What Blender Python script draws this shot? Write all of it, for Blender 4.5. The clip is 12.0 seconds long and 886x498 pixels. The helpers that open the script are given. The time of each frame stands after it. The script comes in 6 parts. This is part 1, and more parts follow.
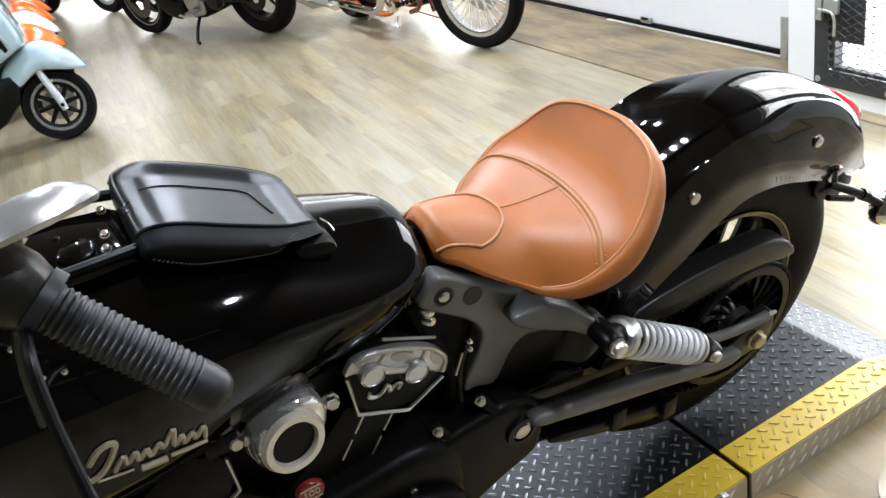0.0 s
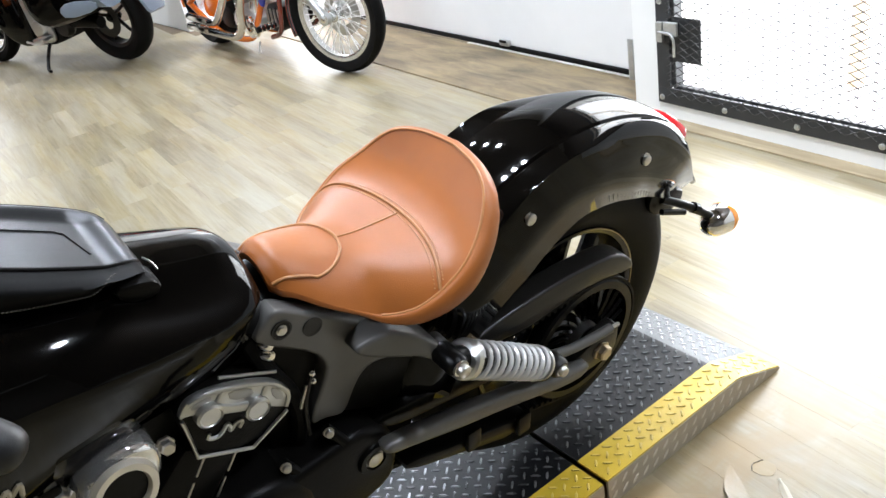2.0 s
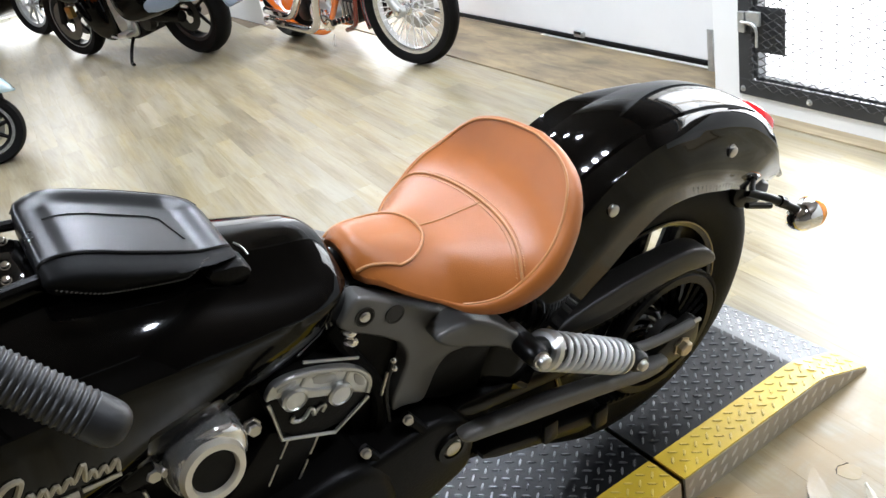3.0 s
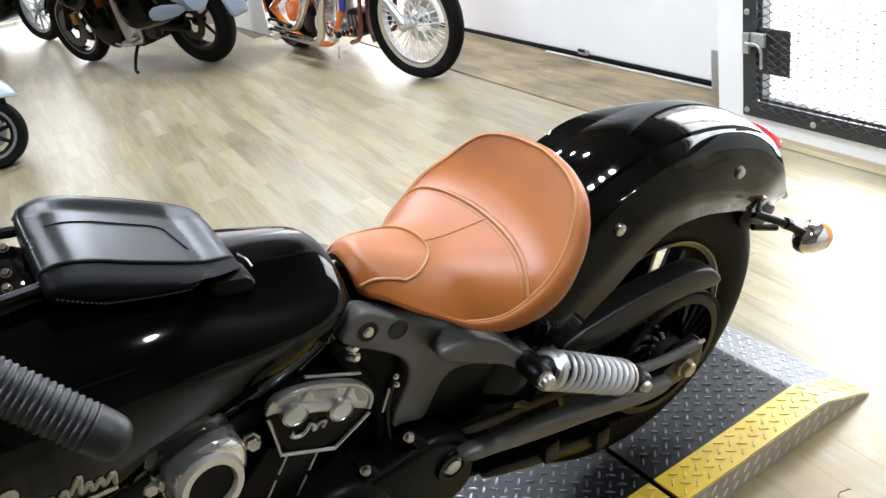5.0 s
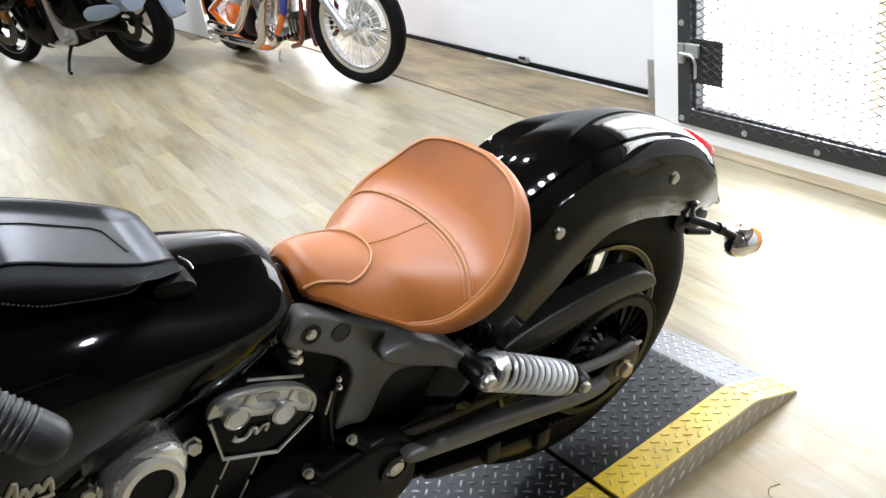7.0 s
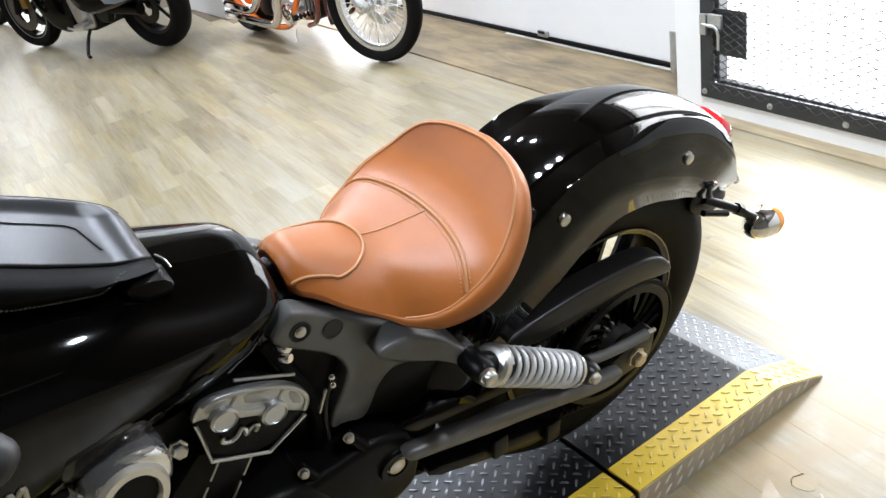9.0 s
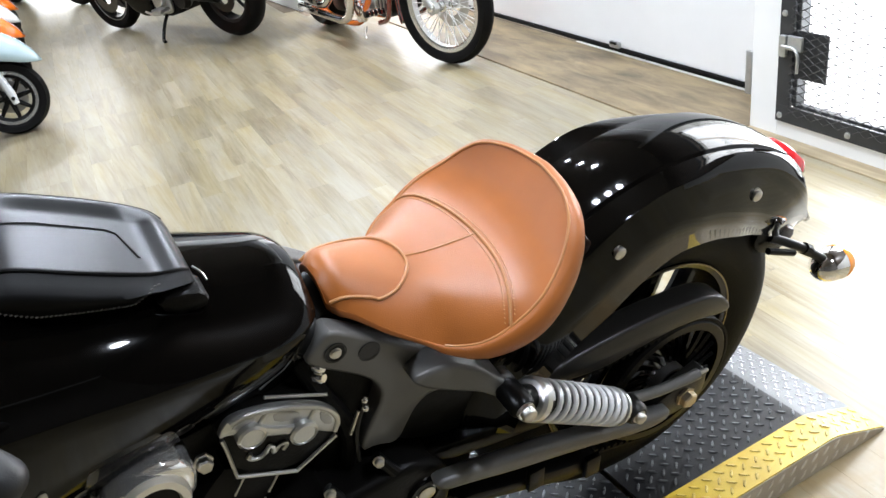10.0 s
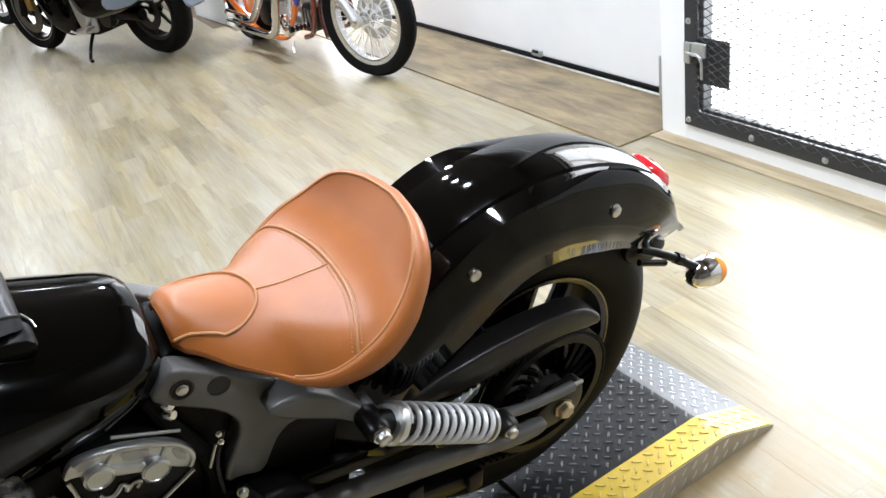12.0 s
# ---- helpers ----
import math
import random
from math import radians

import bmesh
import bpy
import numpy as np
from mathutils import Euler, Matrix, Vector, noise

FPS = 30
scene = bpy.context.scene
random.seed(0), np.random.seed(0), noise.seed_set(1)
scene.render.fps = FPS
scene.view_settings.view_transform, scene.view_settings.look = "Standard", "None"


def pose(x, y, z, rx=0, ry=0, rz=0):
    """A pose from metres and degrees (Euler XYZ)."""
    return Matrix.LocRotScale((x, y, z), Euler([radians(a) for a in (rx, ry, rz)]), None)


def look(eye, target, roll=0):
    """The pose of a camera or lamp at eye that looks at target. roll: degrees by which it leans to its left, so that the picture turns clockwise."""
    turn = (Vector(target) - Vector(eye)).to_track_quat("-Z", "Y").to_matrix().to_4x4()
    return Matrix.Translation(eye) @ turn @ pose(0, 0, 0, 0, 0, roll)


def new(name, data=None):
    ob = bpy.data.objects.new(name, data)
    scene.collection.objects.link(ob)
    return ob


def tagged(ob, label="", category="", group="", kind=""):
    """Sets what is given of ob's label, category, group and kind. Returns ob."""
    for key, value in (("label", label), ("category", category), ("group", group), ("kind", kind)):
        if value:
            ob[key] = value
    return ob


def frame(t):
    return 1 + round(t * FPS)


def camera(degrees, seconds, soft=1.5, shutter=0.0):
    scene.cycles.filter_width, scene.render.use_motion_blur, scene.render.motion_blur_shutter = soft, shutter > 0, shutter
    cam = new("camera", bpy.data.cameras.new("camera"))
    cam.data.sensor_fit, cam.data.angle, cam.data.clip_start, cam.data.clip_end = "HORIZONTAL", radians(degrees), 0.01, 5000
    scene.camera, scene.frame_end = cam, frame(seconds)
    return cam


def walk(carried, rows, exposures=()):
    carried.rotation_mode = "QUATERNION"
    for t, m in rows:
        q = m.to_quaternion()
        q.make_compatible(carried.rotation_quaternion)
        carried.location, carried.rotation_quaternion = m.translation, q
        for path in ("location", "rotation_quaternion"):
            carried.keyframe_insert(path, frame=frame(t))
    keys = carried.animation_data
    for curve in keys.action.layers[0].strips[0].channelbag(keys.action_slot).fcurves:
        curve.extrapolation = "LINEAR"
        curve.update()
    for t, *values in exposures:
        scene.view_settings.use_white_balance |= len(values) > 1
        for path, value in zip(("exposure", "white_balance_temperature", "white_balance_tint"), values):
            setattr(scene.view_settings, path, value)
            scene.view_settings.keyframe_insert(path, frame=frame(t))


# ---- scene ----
cam = camera(55.9, 12.0)
PATH = [
    (0, (-0.857, -1.017, 1.238), (-0.15, 0.6, 0.296), -12.3),
    (0.2, (-0.837, -1.029, 1.242), (-0.051, 0.558, 0.314), -13.4),
    (0.5, (-0.813, -1.042, 1.245), (0.059, 0.5, 0.316), -12.7),
    (1, (-0.808, -1.053, 1.246), (0.126, 0.445, 0.305), -11.8),
    (1.5, (-0.81, -1.05, 1.248), (0.129, 0.446, 0.31), -11.4),
    (2, (-0.808, -1.043, 1.235), (0.148, 0.437, 0.288), -10.6),
    (2.5, (-0.828, -1.036, 1.239), (0.034, 0.515, 0.316), -9.9),
    (2.7, (-0.827, -1.036, 1.234), (-0.008, 0.532, 0.3), -12.0),
    (4.3, (-0.82, -1.003, 1.235), (0.01, 0.57, 0.322), -12.6),
    (4.5, (-0.821, -1.005, 1.233), (0.01, 0.563, 0.312), -12.2),
    (5, (-0.827, -1.019, 1.233), (0.011, 0.555, 0.328), -10.8),
    (5.5, (-0.821, -1.029, 1.231), (0.063, 0.512, 0.312), -11.2),
    (6, (-0.826, -1.032, 1.234), (0.073, 0.504, 0.321), -10.7),
    (6.5, (-0.828, -1.03, 1.234), (0.118, 0.473, 0.314), -10.0),
    (7, (-0.834, -1.028, 1.235), (0.122, 0.472, 0.321), -8.8),
    (8.8, (-0.803, -1.014, 1.224), (0.082, 0.499, 0.26), -11.8),
    (9, (-0.774, -1.007, 1.221), (0.108, 0.514, 0.268), -10.7),
    (9.2, (-0.745, -1.003, 1.222), (0.126, 0.552, 0.316), -9.2),
    (9.5, (-0.714, -0.983, 1.226), (0.085, 0.619, 0.334), -7.1),
    (9.7, (-0.705, -0.983, 1.23), (0.006, 0.643, 0.307), -7.9),
    (10, (-0.738, -0.975, 1.229), (0.031, 0.617, 0.294), -8.6),
    (10.3, (-0.782, -1.015, 1.243), (0.159, 0.516, 0.365), -10.3),
    (10.5, (-0.815, -1.026, 1.254), (0.201, 0.441, 0.351), -11.6),
    (10.8, (-0.873, -1.049, 1.253), (0.261, 0.301, 0.31), -10.8),
    (10.9, (-0.886, -1.047, 1.244), (0.233, 0.262, 0.227), -10.9),
    (11, (-0.878, -1.045, 1.244), (0.29, 0.194, 0.194), -8.8),
    (11.1, (-0.88, -1.047, 1.252), (0.324, 0.185, 0.236), -10.7),
    (11.3, (-0.872, -1.05, 1.26), (0.292, 0.304, 0.36), -10.6),
    (11.5, (-0.824, -1.045, 1.257), (0.288, 0.343, 0.342), -12.0),
    (11.6, (-0.785, -1.04, 1.249), (0.304, 0.372, 0.343), -13.0),
    (11.8, (-0.706, -1.043, 1.246), (0.305, 0.441, 0.366), -11.2),
    (12, (-0.629, -1.05, 1.246), (0.23, 0.494, 0.308), -9.4),
]
walk(cam, [(t, look(eye, target, roll)) for t, eye, target, roll in PATH])

# ---- world, lamps, exposure ----
world = bpy.data.worlds.new("world")
scene.world = world
world.use_nodes = True
world.node_tree.nodes["Background"].inputs[0].default_value = (0.9, 0.95, 1.0, 1)
world.node_tree.nodes["Background"].inputs[1].default_value = 0.3
scene.view_settings.exposure = 0.22


def area_lamp(name, m, sx, sy, watts, colour=(1, 1, 1)):
    data = bpy.data.lights.new(name, "AREA")
    data.shape, data.size, data.size_y, data.energy, data.color = "RECTANGLE", sx, sy, watts, colour
    ob = new(name, data)
    ob.matrix_world = m
    return ob


CEIL = 3.4
# x, y, watts, size
LAMPS = [(-2.9, -0.6, 60, 1), (-2.6, 2.35, 46, 1), (-2.9, 5.8, 46, 1), (-0.6, 4.4, 46, 1), (-0.6, 7.6, 46, 1), (0.82, -1.88, 44, 1), (1.25, 3.35, 46, 1), (1.0, 4.9, 46, 1)]
LAMPS += [(-0.16, -0.2, 15, 0.6), (0.09, -0.19, 15, 0.6), (0.33, -0.18, 15, 0.6), (0.47, 0.96, 18, 0.6), (0.5, 1.5, 18, 0.6), (0.65, 2.3, 18, 0.6)]
for lx, ly, watts, size in LAMPS:
    data = bpy.data.lights.new("bay_lamp", "AREA")
    data.shape, data.size, data.energy, data.color = "DISK", 0.16 * size, watts, (0.893, 0.985, 1.14)
    new("bay_lamp", data).matrix_world = pose(lx, ly, CEIL - 0.36)
# daylight from the bright room beyond the mesh door
area_lamp("daylight_lamp", pose(2.15, 0.45, 1.25, 0, 90, 0), 2.2, 1.1, 42, (0.95, 0.99, 1.0))


# ---- materials ----
def material(name, colour, rough=0.5, metal=0.0, coat=0.0, vary=0.0, scale=20.0, bump=0.0, bump_scale=200.0, rough_vary=0.0, spec=0.5):
    m = bpy.data.materials.new(name)
    m.use_nodes = True
    nt = m.node_tree
    n, l = nt.nodes, nt.links
    p = n["Principled BSDF"]
    p.inputs["Base Color"].default_value = (*colour, 1)
    p.inputs["Roughness"].default_value = rough
    p.inputs["Metallic"].default_value = metal
    p.inputs["Coat Weight"].default_value = coat
    p.inputs["Coat Roughness"].default_value = 0.04
    p.inputs["Specular IOR Level"].default_value = spec
    tc = n.new("ShaderNodeTexCoord")
    if vary or rough_vary:
        big = n.new("ShaderNodeTexNoise")
        big.inputs["Scale"].default_value = scale
        big.inputs["Detail"].default_value = 8
        l.new(tc.outputs["Object"], big.inputs["Vector"])
        if vary:
            mix = n.new("ShaderNodeMix")
            mix.data_type = "RGBA"
            mix.inputs[6].default_value = (*[c * (1 - vary) for c in colour], 1)
            mix.inputs[7].default_value = (*[min(1, c * (1 + vary)) for c in colour], 1)
            l.new(big.outputs["Fac"], mix.inputs[0])
            l.new(mix.outputs[2], p.inputs["Base Color"])
        if rough_vary:
            mr = n.new("ShaderNodeMapRange")
            mr.inputs[3].default_value, mr.inputs[4].default_value = max(0.02, rough - rough_vary), min(1, rough + rough_vary)
            l.new(big.outputs["Fac"], mr.inputs[0])
            l.new(mr.outputs[0], p.inputs["Roughness"])
    if bump:
        fine = n.new("ShaderNodeTexNoise")
        fine.inputs["Scale"].default_value = bump_scale
        fine.inputs["Detail"].default_value = 4
        l.new(tc.outputs["Object"], fine.inputs["Vector"])
        b = n.new("ShaderNodeBump")
        b.inputs["Strength"].default_value = bump
        b.inputs["Distance"].default_value = 0.002
        l.new(fine.outputs["Fac"], b.inputs["Height"])
        l.new(b.outputs[0], p.inputs["Normal"])
    return m


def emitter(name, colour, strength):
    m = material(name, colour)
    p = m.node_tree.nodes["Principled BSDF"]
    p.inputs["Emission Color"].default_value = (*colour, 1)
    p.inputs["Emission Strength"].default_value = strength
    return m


def leather(name, colour, rough, cell=900.0, strength=0.25):
    """Grained hide: fine pebbled cells over slow creases and a slight change of tone."""
    m = material(name, colour, rough, vary=0.2, scale=16, rough_vary=0.08)
    nt = m.node_tree
    n, l = nt.nodes, nt.links
    p = n["Principled BSDF"]
    tc = n.new("ShaderNodeTexCoord")
    v = n.new("ShaderNodeTexVoronoi")
    v.inputs["Scale"].default_value = cell
    big = n.new("ShaderNodeTexNoise")
    big.inputs["Scale"].default_value = 40
    l.new(tc.outputs["Object"], v.inputs["Vector"])
    l.new(tc.outputs["Object"], big.inputs["Vector"])
    add = n.new("ShaderNodeMath")
    add.operation = "ADD"
    l.new(v.outputs["Distance"], add.inputs[0])
    l.new(big.outputs["Fac"], add.inputs[1])
    b = n.new("ShaderNodeBump")
    b.inputs["Strength"].default_value = strength
    b.inputs["Distance"].default_value = 0.0012
    l.new(add.outputs[0], b.inputs["Height"])
    l.new(b.outputs[0], p.inputs["Normal"])
    return m


def wood(name, dark, light, along="Y", stretch=14.0, rough=0.22, per_object=True):
    """Printed vinyl or board: long grain, blotches, and a tone of its own for each piece."""
    m = material(name, light, rough)
    nt = m.node_tree
    n, l = nt.nodes, nt.links
    p = n["Principled BSDF"]
    tc = n.new("ShaderNodeTexCoord")
    info = n.new("ShaderNodeObjectInfo")
    shift = n.new("ShaderNodeVectorMath")
    shift.operation = "ADD"
    spread = n.new("ShaderNodeMath")
    spread.operation = "MULTIPLY"
    spread.inputs[1].default_value = 37.0
    l.new(info.outputs["Random"], spread.inputs[0])
    l.new(tc.outputs["Object"], shift.inputs[0])
    l.new(spread.outputs[0], shift.inputs[1])
    mp = n.new("ShaderNodeMapping")
    mp.inputs["Scale"].default_value = (stretch, 1.6, 1) if along == "Y" else (1.6, stretch, 1)
    l.new(shift.outputs[0], mp.inputs["Vector"])
    grain = n.new("ShaderNodeTexNoise")
    grain.inputs["Scale"].default_value, grain.inputs["Detail"].default_value, grain.inputs["Roughness"].default_value = 2.2, 9, 0.62
    grain.inputs["Distortion"].default_value = 0.6
    l.new(mp.outputs[0], grain.inputs["Vector"])
    blot = n.new("ShaderNodeTexNoise")
    blot.inputs["Scale"].default_value, blot.inputs["Detail"].default_value = 4.5, 7
    geo = n.new("ShaderNodeNewGeometry")
    wide = n.new("ShaderNodeMapping")
    wide.inputs["Scale"].default_value = (1.7, 0.6, 1)
    l.new(geo.outputs["Position"], wide.inputs["Vector"])
    l.new(wide.outputs[0], blot.inputs["Vector"])
    ramp = n.new("ShaderNodeValToRGB")
    ramp.color_ramp.elements[0].position, ramp.color_ramp.elements[1].position = 0.34, 0.66
    ramp.color_ramp.elements[0].color, ramp.color_ramp.elements[1].color = (*dark, 1), (*light, 1)
    avg = n.new("ShaderNodeMix")
    avg.inputs[0].default_value = 0.42
    l.new(grain.outputs["Fac"], avg.inputs[2])
    l.new(blot.outputs["Fac"], avg.inputs[3])
    l.new(avg.outputs[0], ramp.inputs[0])
    hsv = n.new("ShaderNodeHueSaturation")
    val = n.new("ShaderNodeMapRange")
    val.inputs[3].default_value, val.inputs[4].default_value = (0.95, 1.04) if per_object else (1, 1)
    l.new(info.outputs["Random"], val.inputs[0])
    l.new(val.outputs[0], hsv.inputs["Value"])
    l.new(ramp.outputs[0], hsv.inputs["Color"])
    l.new(hsv.outputs[0], p.inputs["Base Color"])
    rr = n.new("ShaderNodeMapRange")
    rr.inputs[3].default_value, rr.inputs[4].default_value = rough - 0.07, rough + 0.12
    l.new(blot.outputs["Fac"], rr.inputs[0])
    l.new(rr.outputs[0], p.inputs["Roughness"])
    b = n.new("ShaderNodeBump")
    b.inputs["Strength"].default_value, b.inputs["Distance"].default_value = 0.12, 0.001
    l.new(grain.outputs["Fac"], b.inputs["Height"])
    l.new(b.outputs[0], p.inputs["Normal"])
    return m


def vinyl(name, rough=0.32, island=False):
    """Worn wood-print vinyl: grey-beige with yellow-olive blotches, faint grain, dark flecks and pale scuffs."""
    m = material(name, (0.5, 0.46, 0.38), rough, spec=0.85)
    n, l = m.node_tree.nodes, m.node_tree.links
    p = n["Principled BSDF"]
    tc, info = n.new("ShaderNodeTexCoord"), n.new("ShaderNodeObjectInfo")
    geo = n.new("ShaderNodeNewGeometry")
    spread = n.new("ShaderNodeMath")
    spread.operation = "MULTIPLY"
    spread.inputs[1].default_value = 41.0
    chance = geo.outputs["Random Per Island"] if island else info.outputs["Random"]
    l.new(chance, spread.inputs[0])
    shift = n.new("ShaderNodeVectorMath")
    shift.operation = "ADD"
    l.new(tc.outputs["Object"], shift.inputs[0])
    l.new(spread.outputs[0], shift.inputs[1])
    other = n.new("ShaderNodeMath")
    other.operation = "FRACT"
    l.new(spread.outputs[0], other.inputs[0])

    def field(src, scale, sx, sy, detail, lo, hi, rough_=0.6):
        mp = n.new("ShaderNodeMapping")
        mp.inputs["Scale"].default_value = (sx, sy, 1)
        l.new(src, mp.inputs["Vector"])
        t = n.new("ShaderNodeTexNoise")
        t.inputs["Scale"].default_value, t.inputs["Detail"].default_value, t.inputs["Roughness"].default_value = scale, detail, rough_
        t.inputs["Distortion"].default_value = 0.4
        l.new(mp.outputs[0], t.inputs["Vector"])
        r = n.new("ShaderNodeMapRange")
        r.interpolation_type = "SMOOTHSTEP"
        r.inputs[1].default_value, r.inputs[2].default_value = lo, hi
        l.new(t.outputs["Fac"], r.inputs[0])
        return r.outputs[0]

    def blend(fac, a, b, amount=1.0):
        x = n.new("ShaderNodeMix")
        x.data_type = "RGBA"
        k = n.new("ShaderNodeMath")
        k.operation = "MULTIPLY"
        k.inputs[1].default_value = amount
        l.new(fac, k.inputs[0])
        l.new(k.outputs[0], x.inputs[0])
        for q, sock in ((a, 6), (b, 7)):
            if isinstance(q, tuple):
                x.inputs[sock].default_value = (*q, 1)
            else:
                l.new(q, x.inputs[sock])
        return x.outputs[2]

    obj = shift.outputs[0]
    blot = field(obj, 3.4, 3.6, 0.5, 4, 0.32, 0.68)
    shade = field(obj, 3.0, 5.0, 0.45, 4, 0.36, 0.74, 0.5)
    grain = field(obj, 9.0, 11.0, 0.5, 5, 0.3, 0.72, 0.6)
    fleck = field(obj, 34.0, 2.4, 0.8, 2, 0.66, 0.74)
    scuff = field(geo.outputs["Position"], 2.6, 3.0, 0.6, 8, 0.55, 0.78, 0.7)
    c = blend(blot, (0.285, 0.252, 0.182), (0.265, 0.202, 0.078))
    c = blend(other.outputs[0], c, (0.21, 0.168, 0.09), 0.5)
    c = blend(shade, c, (0.115, 0.082, 0.034), 0.74)
    c = blend(grain, c, (0.38, 0.345, 0.26), 0.36)
    c = blend(fleck, c, (0.1, 0.075, 0.04), 0.4)
    c = blend(scuff, c, (0.5, 0.48, 0.42), 0.36)
    # brown stain where the vinyl lifts, with the ramp's soft shadow painted in
    spot = n.new("ShaderNodeMapping")
    spot.vector_type = "TEXTURE"
    spot.inputs["Location"].default_value, spot.inputs["Scale"].default_value = (0.22, -0.27, 0), (0.75, 0.3, 1)
    l.new(geo.outputs["Position"], spot.inputs["Vector"])
    ball = n.new("ShaderNodeTexGradient")
    ball.gradient_type = "SPHERICAL"
    l.new(spot.outputs[0], ball.inputs["Vector"])
    patchy = field(geo.outputs["Position"], 5.0, 1.0, 1.6, 5, 0.3, 0.6)
    stain_shade = n.new("ShaderNodeMath")
    stain_shade.operation = "MULTIPLY"
    l.new(ball.outputs["Fac"], stain_shade.inputs[0])
    l.new(patchy, stain_shade.inputs[1])
    c = blend(stain_shade.outputs[0], c, (0.26, 0.168, 0.06), 1.1)
    hsv = n.new("ShaderNodeHueSaturation")
    val = n.new("ShaderNodeMapRange")
    val.inputs[3].default_value, val.inputs[4].default_value = 0.84, 1.1
    l.new(chance, val.inputs[0])
    l.new(val.outputs[0], hsv.inputs["Value"])
    l.new(c, hsv.inputs["Color"])
    l.new(hsv.outputs[0], p.inputs["Base Color"])
    rr = n.new("ShaderNodeMapRange")
    rr.inputs[3].default_value, rr.inputs[4].default_value = rough + 0.03, rough - 0.01
    l.new(shade, rr.inputs[0])
    l.new(rr.outputs[0], p.inputs["Roughness"])
    b = n.new("ShaderNodeBump")
    b.inputs["Strength"].default_value, b.inputs["Distance"].default_value = 0.05, 0.001
    l.new(grain, b.inputs["Height"])
    l.new(b.outputs[0], p.inputs["Normal"])
    return m


PAINT = material("black_gloss_paint", (0.0014, 0.0012, 0.001), 0.05, spec=0.21)
TAN = leather("tan_leather", (0.345, 0.104, 0.018), 0.42, strength=0.18)
TAN.node_tree.nodes["Principled BSDF"].inputs["Specular IOR Level"].default_value = 0.45
TAN.node_tree.nodes["Principled BSDF"].inputs["Coat Weight"].default_value = 0.1
TAN.node_tree.nodes["Principled BSDF"].inputs["Coat Roughness"].default_value = 0.42
TANPIPE = leather("tan_piping", (0.41, 0.175, 0.055), 0.36)
BLACKHIDE = leather("black_leather", (0.004, 0.004, 0.0044), 0.3, strength=0.08)
BLACKHIDE.node_tree.nodes["Principled BSDF"].inputs["Specular IOR Level"].default_value = 0.34
# darker, duller copy of the black hide, for the pouch's shaded near face
SHADEHIDE = leather("shaded_black_leather", (0.0025, 0.0024, 0.0024), 0.55, strength=0.06)
SHADEHIDE.node_tree.nodes["Principled BSDF"].inputs["Specular IOR Level"].default_value = 0.12
RUBBER = material("rubber", (0.003, 0.0027, 0.0024), 0.6, spec=0.12, vary=0.3, scale=30, bump=0.3, bump_scale=300)
GRIPRUB = material("grip_rubber", (0.011, 0.011, 0.0115), 0.46, vary=0.2, scale=60, bump=0.1, bump_scale=700)
CAST = material("grey_cast", (0.128, 0.124, 0.116), 0.38, metal=0.35, vary=0.12, scale=25, bump=0.15, bump_scale=700)
DARKCAST = material("dark_cast", (0.013, 0.0118, 0.0102), 0.36, metal=0.2, spec=0.4, vary=0.15, scale=25, bump=0.12, bump_scale=600)
PLASTIC = material("black_plastic", (0.002, 0.0018, 0.0016), 0.32, spec=0.18, vary=0.2, scale=40, bump=0.1, bump_scale=500)
CASE = material("engine_black", (0.004, 0.0036, 0.0032), 0.36, spec=0.12, vary=0.3, scale=18, bump=0.2, bump_scale=300)
CHROME = material("chrome", (0.88, 0.86, 0.83), 0.06, metal=1.0)
HORNCHROME = material("horn_chrome", (0.94, 0.92, 0.88), 0.1, metal=0.85)
STEEL = material("bolt_steel", (0.62, 0.6, 0.56), 0.28, metal=1.0, vary=0.15, scale=90)
SILVER = material("machined_silver", (0.6, 0.6, 0.58), 0.3, metal=0.9, vary=0.12, scale=60, bump=0.1, bump_scale=400)
# darker silver paints the shading in the rocker cover's recesses
SHADEDSILVER = material("shaded_silver_recess", (0.42, 0.415, 0.4), 0.45, metal=0.6, vary=0.2, scale=60)
SPRING = material("spring_silver", (0.72, 0.71, 0.69), 0.3, metal=0.35, vary=0.1, scale=60)
BRASS = material("warm_axle_nut", (0.62, 0.52, 0.36), 0.35, metal=0.9)
CREAM = material("cream_emblem", (0.45, 0.4, 0.29), 0.35)
BADGERED = material("badge_red", (0.25, 0.012, 0.01), 0.3, coat=0.5)
REDLENS = material("red_lens", (0.75, 0.02, 0.025), 0.12, coat=1.0)
AMBER = material("amber_lens", (0.95, 0.3, 0.02), 0.15, coat=1.0)
TREAD = material("tread_black", (0.005, 0.0052, 0.006), 0.4, spec=0.22, vary=0.35, scale=12, bump=0.15, bump_scale=400, rough_vary=0.08)
# paler deck colour paints the glare on the ramp slope
GLARESLOPE = material("tread_slope", (0.1, 0.103, 0.108), 0.42, metal=0.3, spec=0.5, vary=0.4, scale=30, bump=0.15, bump_scale=400, rough_vary=0.08)
TREADLUG = material("tread_worn", (0.17, 0.174, 0.18), 0.28, metal=0.6, vary=0.4, scale=35, rough_vary=0.06)
# slope lugs paled too, as part of the painted glare
SLOPELUG = material("tread_slope_glare_lug", (0.5, 0.5, 0.5), 0.32, metal=0.5, vary=0.2, scale=35)
# lug yellow lightened to paint highlights on the raised bars
YELLOWLUG = material("tread_yellow_highlight", (0.76, 0.58, 0.15), 0.28, vary=0.2, scale=40)
YELLOW = material("tread_yellow", (0.66, 0.46, 0.04), 0.34, vary=0.14, scale=14, bump=0.12, bump_scale=350, rough_vary=0.08)
